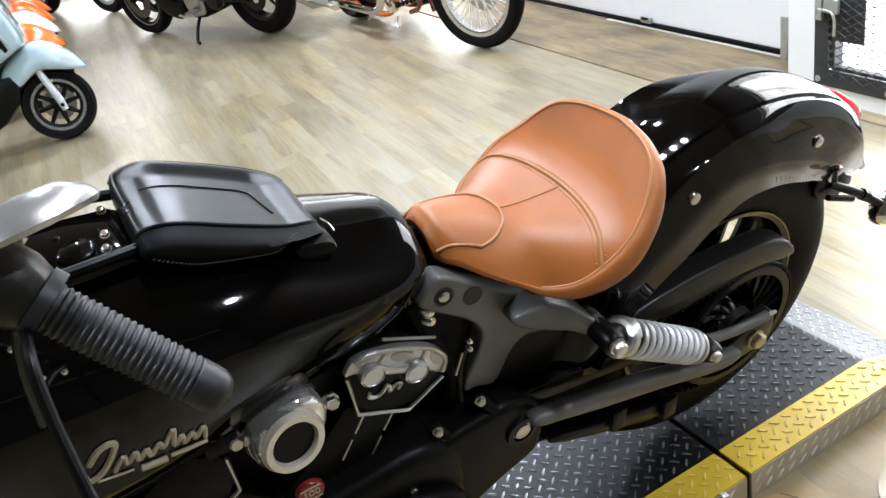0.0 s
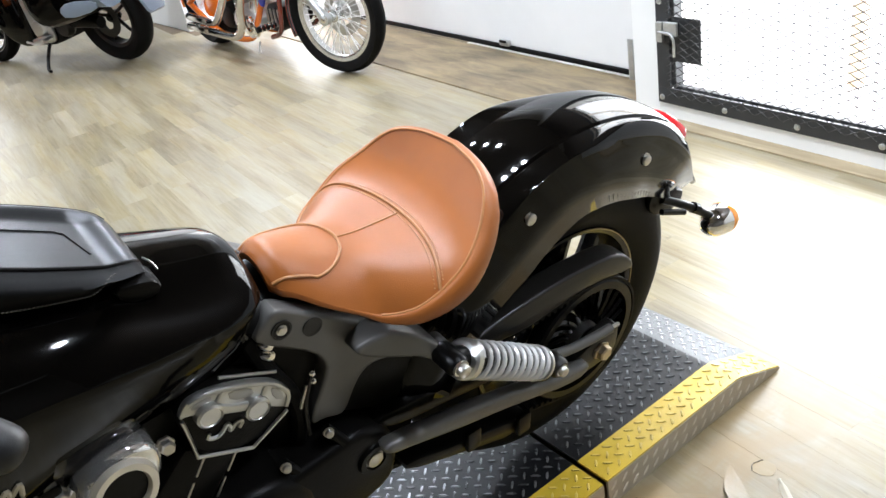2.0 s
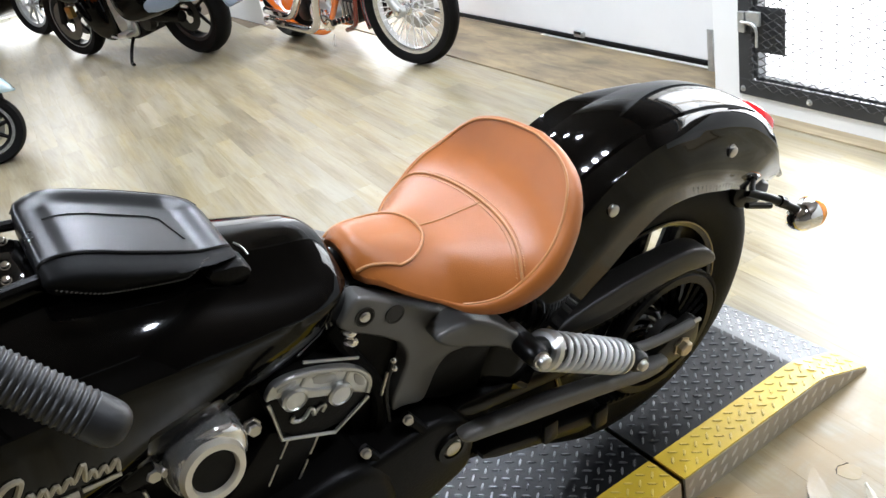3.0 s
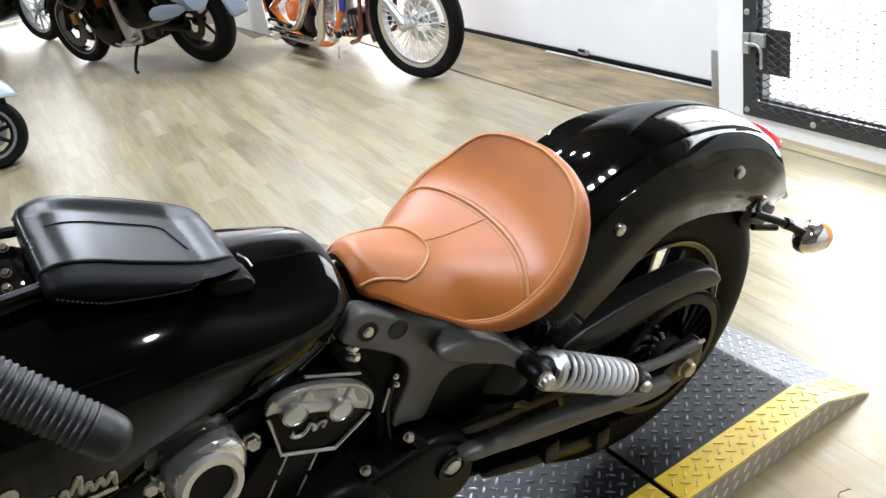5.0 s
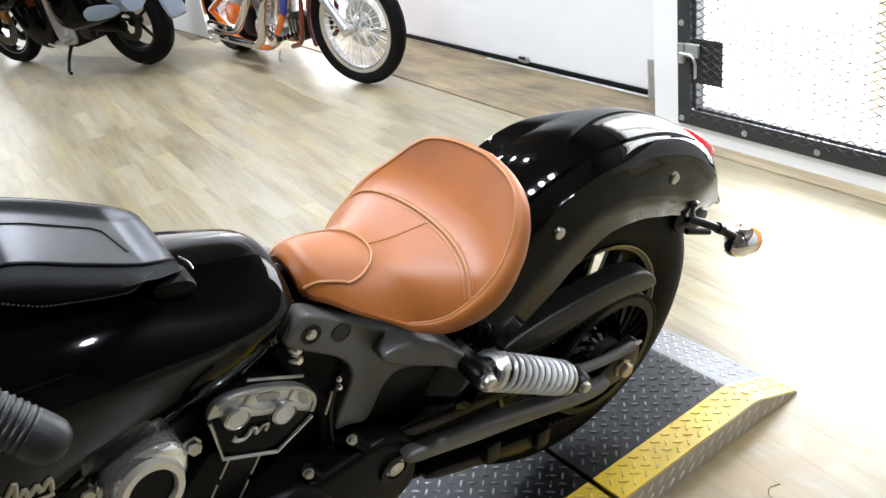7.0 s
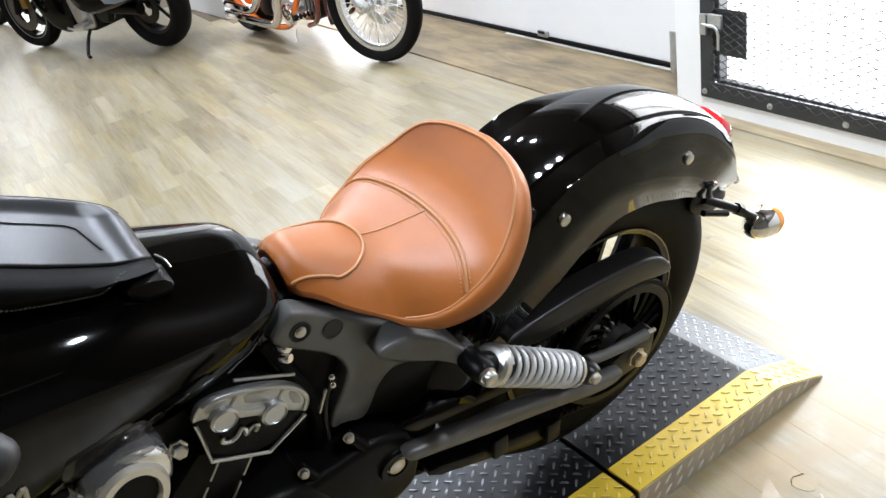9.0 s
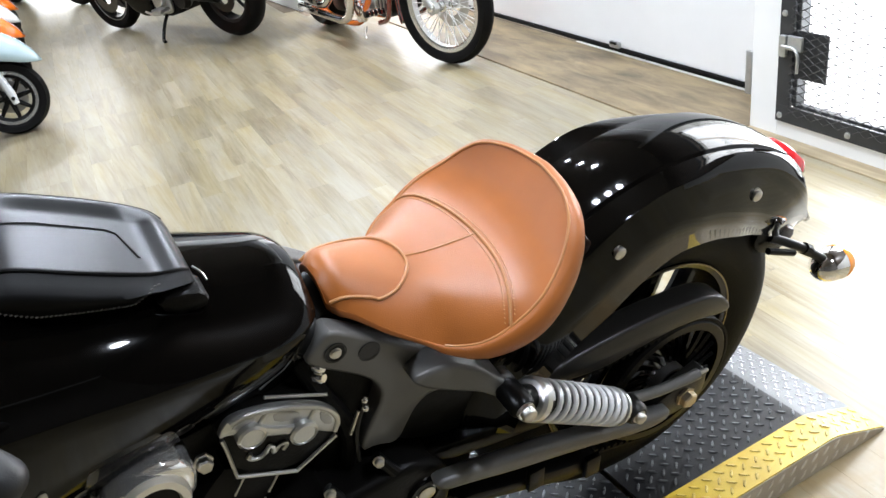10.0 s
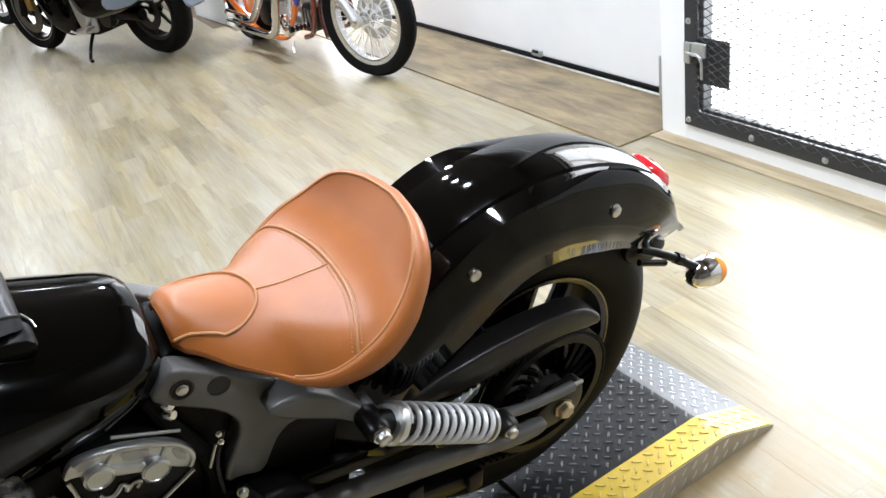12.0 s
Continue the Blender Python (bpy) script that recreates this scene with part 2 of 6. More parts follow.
ALU = material("tread_bare", (0.47, 0.425, 0.34), 0.4, metal=0.55, vary=0.25, scale=16, bump=0.2, bump_scale=200)
ALULUG = material("tread_bare_worn", (0.7, 0.66, 0.57), 0.38, metal=0.5, vary=0.2, scale=30)
STEELFRAME = material("dark_steel", (0.05, 0.052, 0.055), 0.45, metal=0.5, vary=0.25, scale=15, bump=0.15, bump_scale=300)
MESHWIRE = material("mesh_steel", (0.06, 0.06, 0.06), 0.5, metal=0.4, vary=0.2, scale=25)
DIMWALL = material("grey_wall_paint", (0.1, 0.09, 0.078), 0.6, vary=0.06, scale=6, bump=0.08, bump_scale=180)
BROWNWALL = material("brown_wall_paint", (0.085, 0.066, 0.05), 0.6, vary=0.08, scale=5, bump=0.08, bump_scale=160)
WHITEWALL = material("white_wall_paint", (0.86, 0.86, 0.84), 0.55, vary=0.04, scale=6, bump=0.08, bump_scale=180)
DOORWHITE = material("garage_white", (0.8, 0.8, 0.785), 0.4, vary=0.05, scale=5, bump=0.08, bump_scale=120)
GALV = material("galvanised", (0.5, 0.51, 0.5), 0.4, metal=0.8, vary=0.2, scale=60)
CEILING = material("ceiling_paint", (0.18, 0.16, 0.137), 0.8, vary=0.08, scale=5, bump=0.2, bump_scale=90)
VINYL = vinyl("vinyl_plank")
PLY = wood("brown_board", (0.06, 0.042, 0.02), (0.31, 0.23, 0.125), stretch=7, rough=0.42, per_object=False)
STRIPWOOD = wood("pale_brown_board", (0.2, 0.145, 0.075), (0.46, 0.37, 0.23), stretch=12, rough=0.3, per_object=False)
UNDER = material("floor_backing", (0.16, 0.12, 0.08), 0.8, vary=0.3, scale=20)
PEEL = material("peeled_backing", (0.42, 0.27, 0.125), 0.7, vary=0.3, scale=25, bump=0.3, bump_scale=120)
ORANGE = material("orange_paint", (0.78, 0.16, 0.012), 0.2, coat=1.0)
PALEBLUE = material("pale_blue_paint", (0.36, 0.47, 0.49), 0.22, coat=0.8)
GREYBLUE = material("grey_blue_plastic", (0.16, 0.195, 0.24), 0.3, vary=0.06, scale=20)
BLUE = material("blue_cloth", (0.02, 0.03, 0.22), 0.7)
GLOW = emitter("white_glow", (0.95, 0.985, 1.05), 7.0)
LAMPGLOW = emitter("lamp_glow", (1.0, 0.97, 0.93), 60.0)
WINGLOW = emitter("window_glow", (0.97, 0.99, 1.0), 4.0)


# ---- mesh helpers ----
def part(name, bm, mat, parent=None, label="", smooth=35, m=None):
    me = bpy.data.meshes.new(name)
    bmesh.ops.recalc_face_normals(bm, faces=bm.faces)
    bm.to_mesh(me)
    bm.free()
    me.materials.append(mat)
    if smooth:
        me.shade_smooth()
        me.set_sharp_from_angle(angle=radians(smooth))
    ob = new(name, me)
    if m is not None:
        ob.matrix_basis = m
    if parent is not None:
        ob.parent = parent
    if label:
        ob["label"] = label
    return ob


def thing(name, label, category, m=None, group="", kind=""):
    ob = new(name)
    ob.empty_display_size = 0.05
    if m is not None:
        ob.matrix_basis = m
    return tagged(ob, label, category, group, kind)


def box(c, s, bevel=0.0, m=None, bm=None, segs=2):
    bm = bm or bmesh.new()
    made = bmesh.ops.create_cube(bm, size=1.0)["verts"]
    for v in made:
        v.co = Vector((v.co.x * s[0] + c[0], v.co.y * s[1] + c[1], v.co.z * s[2] + c[2]))
    if bevel:
        edges = list({e for v in made for e in v.link_edges})
        made = list({v for f in bmesh.ops.bevel(bm, geom=edges, offset=bevel, segments=segs, profile=0.5, affect="EDGES")["faces"] for v in f.verts} | {v for v in made if v.is_valid})
    if m is not None:
        bmesh.ops.transform(bm, matrix=m, verts=made)
    return bm


def rings(bm, loops, closed=True, cap=True, loop=False):
    """Skin a row of rings of points."""
    rows = [[bm.verts.new(p) for p in ring] for ring in loops]
    pairs = list(zip(rows, rows[1:])) + ([(rows[-1], rows[0])] if loop else [])
    for a, b in pairs:
        for i in range(len(a) if closed else len(a) - 1):
            j = (i + 1) % len(a)
            bm.faces.new((a[i], a[j], b[j], b[i]))
    if cap and not loop:
        for r in (rows[0], rows[-1]):
            if len(r) > 2:
                bm.faces.new(r)
    return rows


def tube(pts, r, n=12, bm=None, loop=False, cap=True):
    bm = bm or bmesh.new()
    pts = [Vector(p) for p in pts]
    rad = r if isinstance(r, (list, tuple)) else [r] * len(pts)
    loops, side = [], None
    for i, p in enumerate(pts):
        if loop:
            ahead = (pts[(i + 1) % len(pts)] - pts[i - 1]).normalized()
        else:
            ahead = (pts[min(i + 1, len(pts) - 1)] - pts[max(i - 1, 0)]).normalized()
        if side is None:
            side = ahead.orthogonal().normalized()
        side = (side - ahead * side.dot(ahead)).normalized()
        up = ahead.cross(side)
        loops.append([p + rad[i] * (math.cos(a) * side + math.sin(a) * up) for a in (2 * math.pi * k / n for k in range(n))])
    rings(bm, loops, cap=cap, loop=loop)
    return bm


def lathe(prof, n=32, bm=None, m=None):
    """Turn a profile of (radius, along y) about the y axis."""
    bm = bm or bmesh.new()
    loops = [[Vector((r * math.cos(a), y, r * math.sin(a))) for a in (2 * math.pi * k / n for k in range(n))] for r, y in prof]
    if m is not None:
        loops = [[m @ p for p in ring] for ring in loops]
    rings(bm, loops)
    return bm


def ring_lathe(prof, n=48, bm=None, m=None):
    """Turn a closed profile of (radius, along y) about the y axis."""
    bm = bm or bmesh.new()
    loops = [[Vector((r * math.cos(a), y, r * math.sin(a))) for r, y in prof] for a in (2 * math.pi * k / n for k in range(n))]
    if m is not None:
        loops = [[m @ p for p in ring] for ring in loops]
    rings(bm, loops, loop=True)
    return bm


def rounded(pts, times=2, closed=True):
    """Cut the corners of an outline."""
    pts = [Vector(p) for p in pts]
    for _ in range(times):
        out = []
        last = len(pts) if closed else len(pts) - 1
        if not closed:
            out.append(pts[0])
        for i in range(last):
            a, b = pts[i], pts[(i + 1) % len(pts)]
            out += [a * 0.75 + b * 0.25, a * 0.25 + b * 0.75]
        if not closed:
            out.append(pts[-1])
        pts = out
    return pts


def slab(outline, y0, y1, bevel=0.0, bm=None, segs=2):
    """An outline of (x, z) drawn out from y0 to y1, with its rims rounded."""
    bm = bm or bmesh.new()
    a = [bm.verts.new((p[0], y0, p[1])) for p in outline]
    f = bm.faces.new(a)
    out = bmesh.ops.extrude_face_region(bm, geom=[f])
    vs = [v for v in out["geom"] if isinstance(v, bmesh.types.BMVert)]
    bmesh.ops.translate(bm, vec=(0, y1 - y0, 0), verts=vs)
    if bevel:
        rim = [e for v in set(a) | set(vs) for e in v.link_edges if abs(e.verts[0].co.y - e.verts[1].co.y) < 1e-6 and len(e.link_faces) == 2 and any(len(g.verts) > 4 or abs(g.normal.y) > 0.9 for g in e.link_faces)]
        bm.normal_update()
        bmesh.ops.bevel(bm, geom=list(set(rim)), offset=bevel, segments=segs, profile=0.5, affect="EDGES", clamp_overlap=True)
    return bm


def spline(keys, x):
    """Smooth curve through (x, value...) keys."""
    xs = [k[0] for k in keys]
    i = max(0, min(len(xs) - 2, sum(1 for v in xs if v <= x) - 1))
    t = (x - xs[i]) / (xs[i + 1] - xs[i])
    t = max(0.0, min(1.0, t))
    out = []
    for c in range(1, len(keys[0])):
        p0, p1, p2, p3 = (keys[max(0, min(len(keys) - 1, i + d))][c] for d in (-1, 0, 1, 2))
        x0, x1, x2, x3 = (keys[max(0, min(len(keys) - 1, i + d))][0] for d in (-1, 0, 1, 2))
        h = x2 - x1
        m1 = (p2 - p0) / (x2 - x0)
        m2 = (p3 - p1) / (x3 - x1)
        out.append((2 * t**3 - 3 * t**2 + 1) * p1 + (t**3 - 2 * t**2 + t) * h * m1 + (-2 * t**3 + 3 * t**2) * p2 + (t**3 - t**2) * h * m2)
    return out if len(out) > 1 else out[0]


def bolt(name, c, axis, r, depth, parent, mat=STEEL, sides=6, label=""):
    """A hexagon or domed head."""
    m = Matrix.Translation(c) @ Vector((0, 1, 0)).rotation_difference(Vector(axis)).to_matrix().to_4x4()
    bm = lathe([(r * 1.25, 0), (r * 1.25, depth * 0.25), (r, depth * 0.28), (r, depth * 0.85), (r * 0.8, depth), (0.0005, depth)], n=sides if sides > 6 else 6, m=m)
    return part(name, bm, mat, parent, label, smooth=30 if sides == 6 else 50)


def yax(x, y, z, tilt=0.0):
    return pose(x, y, z, tilt, 0, 0)


# ---- the room ----
WALL = Matrix.Translation((1.64, 1.14, 0)) @ pose(0, 0, 0, 0, 0, -3.2)  # x out of the room, y along the wall
GAR = 0.27  # the garage door stands this far behind the mesh door's wall


def slab_box(name, c, s, mat, m=None, bevel=0.0, label="", category="", parent=None):
    ob = part(name, box(c, s, bevel), mat, parent, label, smooth=0, m=m)
    if parent is None:
        tagged(ob, label, category, kind="structure")
    return ob


floor = slab_box("floor", (-1.0, 3.0, -0.056), (7.4, 14.0, 0.1), UNDER, label="vinyl plank floor in a worn wood print", category="floor")
slab_box("ceiling", (-1.0, 3.0, CEIL + 0.05), (7.4, 14.0, 0.1), CEILING, label="plain grey showroom ceiling", category="ceiling")
slab_box("wall_south", (-1.0, -4.05, 1.65), (7.4, 0.1, 3.3), DIMWALL, label="plain grey showroom wall", category="wall")
slab_box("wall_north", (-1.0, 10.05, 1.65), (7.4, 0.1, 3.3), WHITEWALL, label="white showroom wall far behind the scooters", category="wall")
slab_box("wall_west", (-4.75, 3.0, 1.65), (0.1, 14.0, 3.3), DIMWALL, label="plain grey showroom wall", category="wall")
# wall with the mesh door: post, foot, lintel and the stretch beyond the door
DOOR_A, DOOR_B, DOOR_Z, DOOR_T = -0.13, -1.34, 0.062, 2.12
W = lambda n, y0, y1, z0, z1, x0=0.0, x1=0.15, mat=WHITEWALL, lab="white painted wall beside the mesh door": slab_box(
    n, ((x0 + x1) / 2, (y0 + y1) / 2, (z0 + z1) / 2), (x1 - x0, y1 - y0, z1 - z0), mat, m=WALL, bevel=0.003, label=lab, category="wall")
W("wall_post", DOOR_A, 0.0, 0.0, CEIL, x1=GAR + 0.1, lab="white painted post between garage door and mesh door")
W("wall_foot", DOOR_B, DOOR_A, 0.0, DOOR_Z, lab="white painted sill under the mesh door")
# lintel and upper wall are unseen, browned to darken the tank's reflections
W("wall_lintel", DOOR_B, DOOR_A, DOOR_T, CEIL, mat=BROWNWALL, lab="plain brown wall above the mesh door")
W("wall_east", -5.2, DOOR_B, 0.0, 1.3, lab="plain white wall beside the mesh door")
W("wall_east_upper", -5.2, DOOR_B, 1.3, CEIL, mat=BROWNWALL, lab="plain brown upper wall beside the mesh door")
# garage wall
W("wall_garage_head", 0.0, 2.9, 2.45, CEIL, GAR, GAR + 0.12, lab="white wall above the garage door")
W("wall_far", 2.9, 9.2, 0.0, CEIL, GAR, GAR + 0.12, lab="white showroom wall behind the parked motorcycles")
# column by the chopper
slab_box("column", (1.62, 5.55, 1.65), (0.55, 0.8, 3.3), WHITEWALL, bevel=0.004, label="white boxed-in column on the floor", category="column")

garage_door = thing("garage_door", "white sectional garage door with black bottom seal", "garage door", WALL, kind="structure")
for k in range(5):
    part("panel", box((GAR + 0.03, 1.45, 0.033 + 0.475 * k + 0.235), (0.045, 2.86, 0.47), 0.006), DOORWHITE, garage_door, smooth=0)
part("bottom_seal", box((GAR + 0.02, 1.45, 0.023), (0.05, 2.86, 0.024), 0.008), RUBBER, garage_door, "black rubber bottom seal")
# glowing strip stands in for the white line of light below the seal
part("light_strip", box((GAR + 0.06, 1.45, 0.004), (0.03, 2.86, 0.007)), GLOW, garage_door, "glowing white strip under the seal")
br = part("bracket", box((GAR - 0.008, 1.18, 0.05), (0.02, 0.075, 0.03), 0.003), GALV, garage_door, "galvanised corner bracket")
part("pad", box((GAR - 0.02, 1.18, 0.06), (0.008, 0.05, 0.012), 0.001), PLASTIC, br)
part("track", box((GAR - 0.01, 0.04, 1.2), (0.05, 0.035, 2.4), 0.004), GALV, garage_door, "galvanised door track")
part("track_foot", box((GAR - 0.025, 0.257, 0.095), (0.012, 0.034, 0.186), 0.003), GALV, garage_door)

# mesh door
mesh_door = thing("mesh_door", "dark steel framed door of expanded metal mesh", "mesh door", WALL, kind="structure")
FW = 0.062
for n_, c, s in (("bottom_rail", (-0.004, (DOOR_A + DOOR_B) / 2, DOOR_Z + FW / 2 + 0.001), (0.012, DOOR_A - DOOR_B, FW)),
                 ("latch_stile", (-0.004, DOOR_A - FW / 2, (DOOR_T + DOOR_Z) / 2), (0.012, FW, DOOR_T - DOOR_Z - 2 * FW)),
                 ("hinge_stile", (-0.004, DOOR_B + FW / 2, (DOOR_T + DOOR_Z) / 2), (0.012, FW, DOOR_T - DOOR_Z - 2 * FW)),
                 ("top_rail", (-0.004, (DOOR_A + DOOR_B) / 2, DOOR_T - FW / 2), (0.012, DOOR_A - DOOR_B, FW))):
    part(n_, box(c, s, 0.002), STEELFRAME, mesh_door, smooth=0)
part("inner_stile", box((0.026, DOOR_A - FW - 0.004, 1.1), (0.044, 0.022, 1.95), 0.003), STEELFRAME, mesh_door, smooth=0)
part("inner_rail", box((0.03, (DOOR_A + DOOR_B) / 2, DOOR_Z + FW - 0.006), (0.03, 1.1, 0.024), 0.003), STEELFRAME, mesh_door, smooth=0)
part("hinge_post", box((0.03, DOOR_B + FW + 0.02, 1.1), (0.035, 0.045, 1.95), 0.005), material("rusty_steel", (0.2, 0.13, 0.075), 0.5, metal=0.4, vary=0.3, scale=30), mesh_door, "brown worn hinge post", smooth=0)
for k in range(5):
    bolt("bolt", (-0.009, DOOR_A - 0.02 - k * 0.292, DOOR_Z + 0.024), (-1, 0, 0), 0.0095, 0.007, mesh_door, GALV, 12)
for k in range(3):
    bolt("bolt", (-0.009, DOOR_A - 0.02, 0.45 + k * 0.5), (-1, 0, 0), 0.0095, 0.007, mesh_door, GALV, 12)
    bolt("bolt", (-0.009, DOOR_B + 0.02, 0.5 + k * 0.5), (-1, 0, 0), 0.0095, 0.007, mesh_door, GALV, 12)
# latch
latch = part("latch", box((-0.022, DOOR_A - 0.030, 0.342), (0.016, 0.03, 0.075), 0.003), GALV, mesh_door, "galvanised slide latch", smooth=0)
part("latch_rod", tube(rounded([(-0.036, DOOR_A - 0.035, 0.345), (-0.036, DOOR_A - 0.108, 0.345), (-0.036, DOOR_A - 0.108, 0.262)], 2, False), 0.0052, 10), GALV, latch)
part("latch_keep", box((-0.022, DOOR_A - 0.082, 0.358), (0.014, 0.06, 0.05), 0.003), GALV, latch, smooth=0)
part("latch_plate", box((0.0, DOOR_A - FW - 0.075, 0.315), (0.006, 0.13, 0.165), 0.001), STEELFRAME, mesh_door, "dark plate behind the latch", smooth=0)


def expanded_metal(x, y0, y1, z0, z1, pitch_y=0.056, pitch_z=0.029, t=0.0026, d=0.003):
    bm = bmesh.new()
    rows = int((z1 - z0) / (pitch_z / 2))
    cols = int((y1 - y0) / (pitch_y / 2))
    for r in range(rows):
        zc = z0 + r * pitch_z / 2 * 2 / 2
        prev = None
        for c in range(cols + 1):
            y = y0 + c * pitch_y / 2
            z = zc + (0.25 if (c + r) % 2 else -0.25) * pitch_z
            ring = [bm.verts.new((x + dx * (1 if (c % 2) else -1) * 0.3, y, z + dz)) for dx, dz in ((-d, -t / 2), (d, -t / 2 + t * 0.6), (d, t / 2 + t * 0.6), (-d, t / 2))]
            if prev:
                for i in range(4):
                    bm.faces.new((prev[i], prev[(i + 1) % 4], ring[(i + 1) % 4], ring[i]))
            prev = ring
    return bm


mesh_ob = part("mesh_sheet", expanded_metal(-0.013, DOOR_B + FW - 0.02, DOOR_A - FW + 0.016, DOOR_Z + FW - 0.022, 1.5), MESHWIRE, mesh_door, "expanded metal sheet", smooth=0)
mesh_ob["kind"] = "stuff"
# the bright room beyond, stood for by a glowing panel
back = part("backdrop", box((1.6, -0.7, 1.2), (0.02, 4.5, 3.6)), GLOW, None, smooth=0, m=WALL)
tagged(back, "glowing white panel for the room seen through the mesh", "backdrop", kind="structure")
slab_box("floor_beyond", (0.9, -0.7, -0.05), (1.5, 4.5, 0.1), WHITEWALL, m=WALL, label="white floor of the room beyond the mesh", category="floor")
slab_box("post_beyond", (0.62, -0.55, 1.2), (0.05, 0.045, 2.4), material("pale_orange_post", (0.85, 0.62, 0.42), 0.5), m=WALL, label="pale orange post in the room beyond the mesh", category="post")
# brown board before the garage door
board = part("threshold_board", box((0.02, 1.552, 0.0), (0.48, 3.1, 0.012), 0.003), PLY, None, smooth=0, m=WALL @ pose(0, 0, 0.0015, 0, 0, 0))
tagged(board, "brown wood board in front of the garage door", "threshold", kind="structure")
strip = part("wall_strip", box((-0.035, -2.602, 0.0), (0.07, 5.2, 0.008), 0.002), STRIPWOOD, None, smooth=0, m=WALL @ pose(0, 0, 0.0015, 0, 0, 0))
tagged(strip, "narrow brown board along the white wall", "trim", kind="structure")

# ceiling lamps
for lx, ly, watts, size in LAMPS:
    lampo = thing("bay_lamp", "round hanging ceiling lamp" if size == 1 else "small round hanging spot lamp over the platform", "ceiling lamp", pose(lx, ly, CEIL) @ Matrix.Diagonal((size, size, 1, 1)), group="ceiling lamps")
    part("shade", lathe([(0.02, 0.0), (0.02, 0.2), (0.05, 0.22), (0.115, 0.34), (0.11, 0.34), (0.045, 0.23)], 24, m=pose(0, 0, 0, -90, 0, 0)), DIMWALL, lampo)
    part("bulb", lathe([(0.001, 0.27), (0.055, 0.275), (0.07, 0.3), (0.06, 0.325), (0.001, 0.335)], 20, m=pose(0, 0, 0, -90, 0, 0)), LAMPGLOW, lampo)


def shop_window(name, label, m, w, z0, z1, cols=2):
    """A glazed front: frame, panes, and the bright day outside."""
    win = thing(name, label, "window", m, kind="structure")
    part("daylight", box((0.06, 0, (z0 + z1) / 2), (0.01, w, z1 - z0)), WINGLOW, win, "bright day outside", smooth=0)
    for k in range(cols + 1):
        part("mullion", box((0.0, -w / 2 + w * k / cols, (z0 + z1) / 2), (0.06, 0.05, z1 - z0 + 0.05), 0.004), WHITEWALL, win, smooth=0)
    for z in (z0, z1):
        part("rail", box((-0.003, 0, z), (0.06, w + 0.05, 0.05), 0.004), WHITEWALL, win, smooth=0)
    return win


shop_window("window_1", "bright glazed shop window behind the chopper", WALL @ pose(GAR - 0.08, 3.55, 0), 1.1, 0.05, 2.2)
shop_window("window_2", "bright glazed entrance behind the parked machines", pose(0.27, 9.9, 0, 0, 0, 90), 1.0, 0.05, 2.3, 1)


# ---- lift platform ----
PZ, PY0, PY1 = 0.063, -0.195, 0.42
YW = 0.078  # yellow edge
BEND, TIP, GAPX = 0.412, 0.558, 0.0


def lugs(x0, x1, y0, y1, zfun, pitch=0.0222):
    """Raised bars of tread plate, turned by turns."""
    bm = bmesh.new()
    L, Wd, Hh = 0.0112, 0.0024, 0.0021
    shape = [(-L, 0), (-L * 0.6, -Wd), (L * 0.6, -Wd), (L, 0), (L * 0.6, Wd), (-L * 0.6, Wd)]
    c = math.sqrt(0.5)
    reach = int((x1 - x0 + y1 - y0) / pitch) + 2
    for i in range(-reach, reach):
        for j in range(-reach, reach):
            x, y = x0 + (i - j) * pitch * c, y0 + (i + j) * pitch * c
            if not (x0 + 0.007 < x < x1 - 0.007 and y0 + 0.007 < y < y1 - 0.007):
                continue
            a = radians(45 if (i + j) % 2 else -45)
            lo, hi = [], []
            for sx, sy in shape:
                px, py = x + sx * math.cos(a) - sy * math.sin(a), y + sx * math.sin(a) + sy * math.cos(a)
                qx, qy = x + 0.7 * (px - x), y + 0.7 * (py - y)
                lo.append(bm.verts.new((px, py, zfun(px) - 0.0003)))
                hi.append(bm.verts.new((qx, qy, zfun(qx) + Hh)))
            for k in range(6):
                bm.faces.new((lo[k], lo[(k + 1) % 6], hi[(k + 1) % 6], hi[k]))
            bm.faces.new(hi)
    return bm


def ramp_z(x):
    return PZ if x < BEND else PZ - (PZ - 0.008) * (x - BEND) / (TIP - BEND)


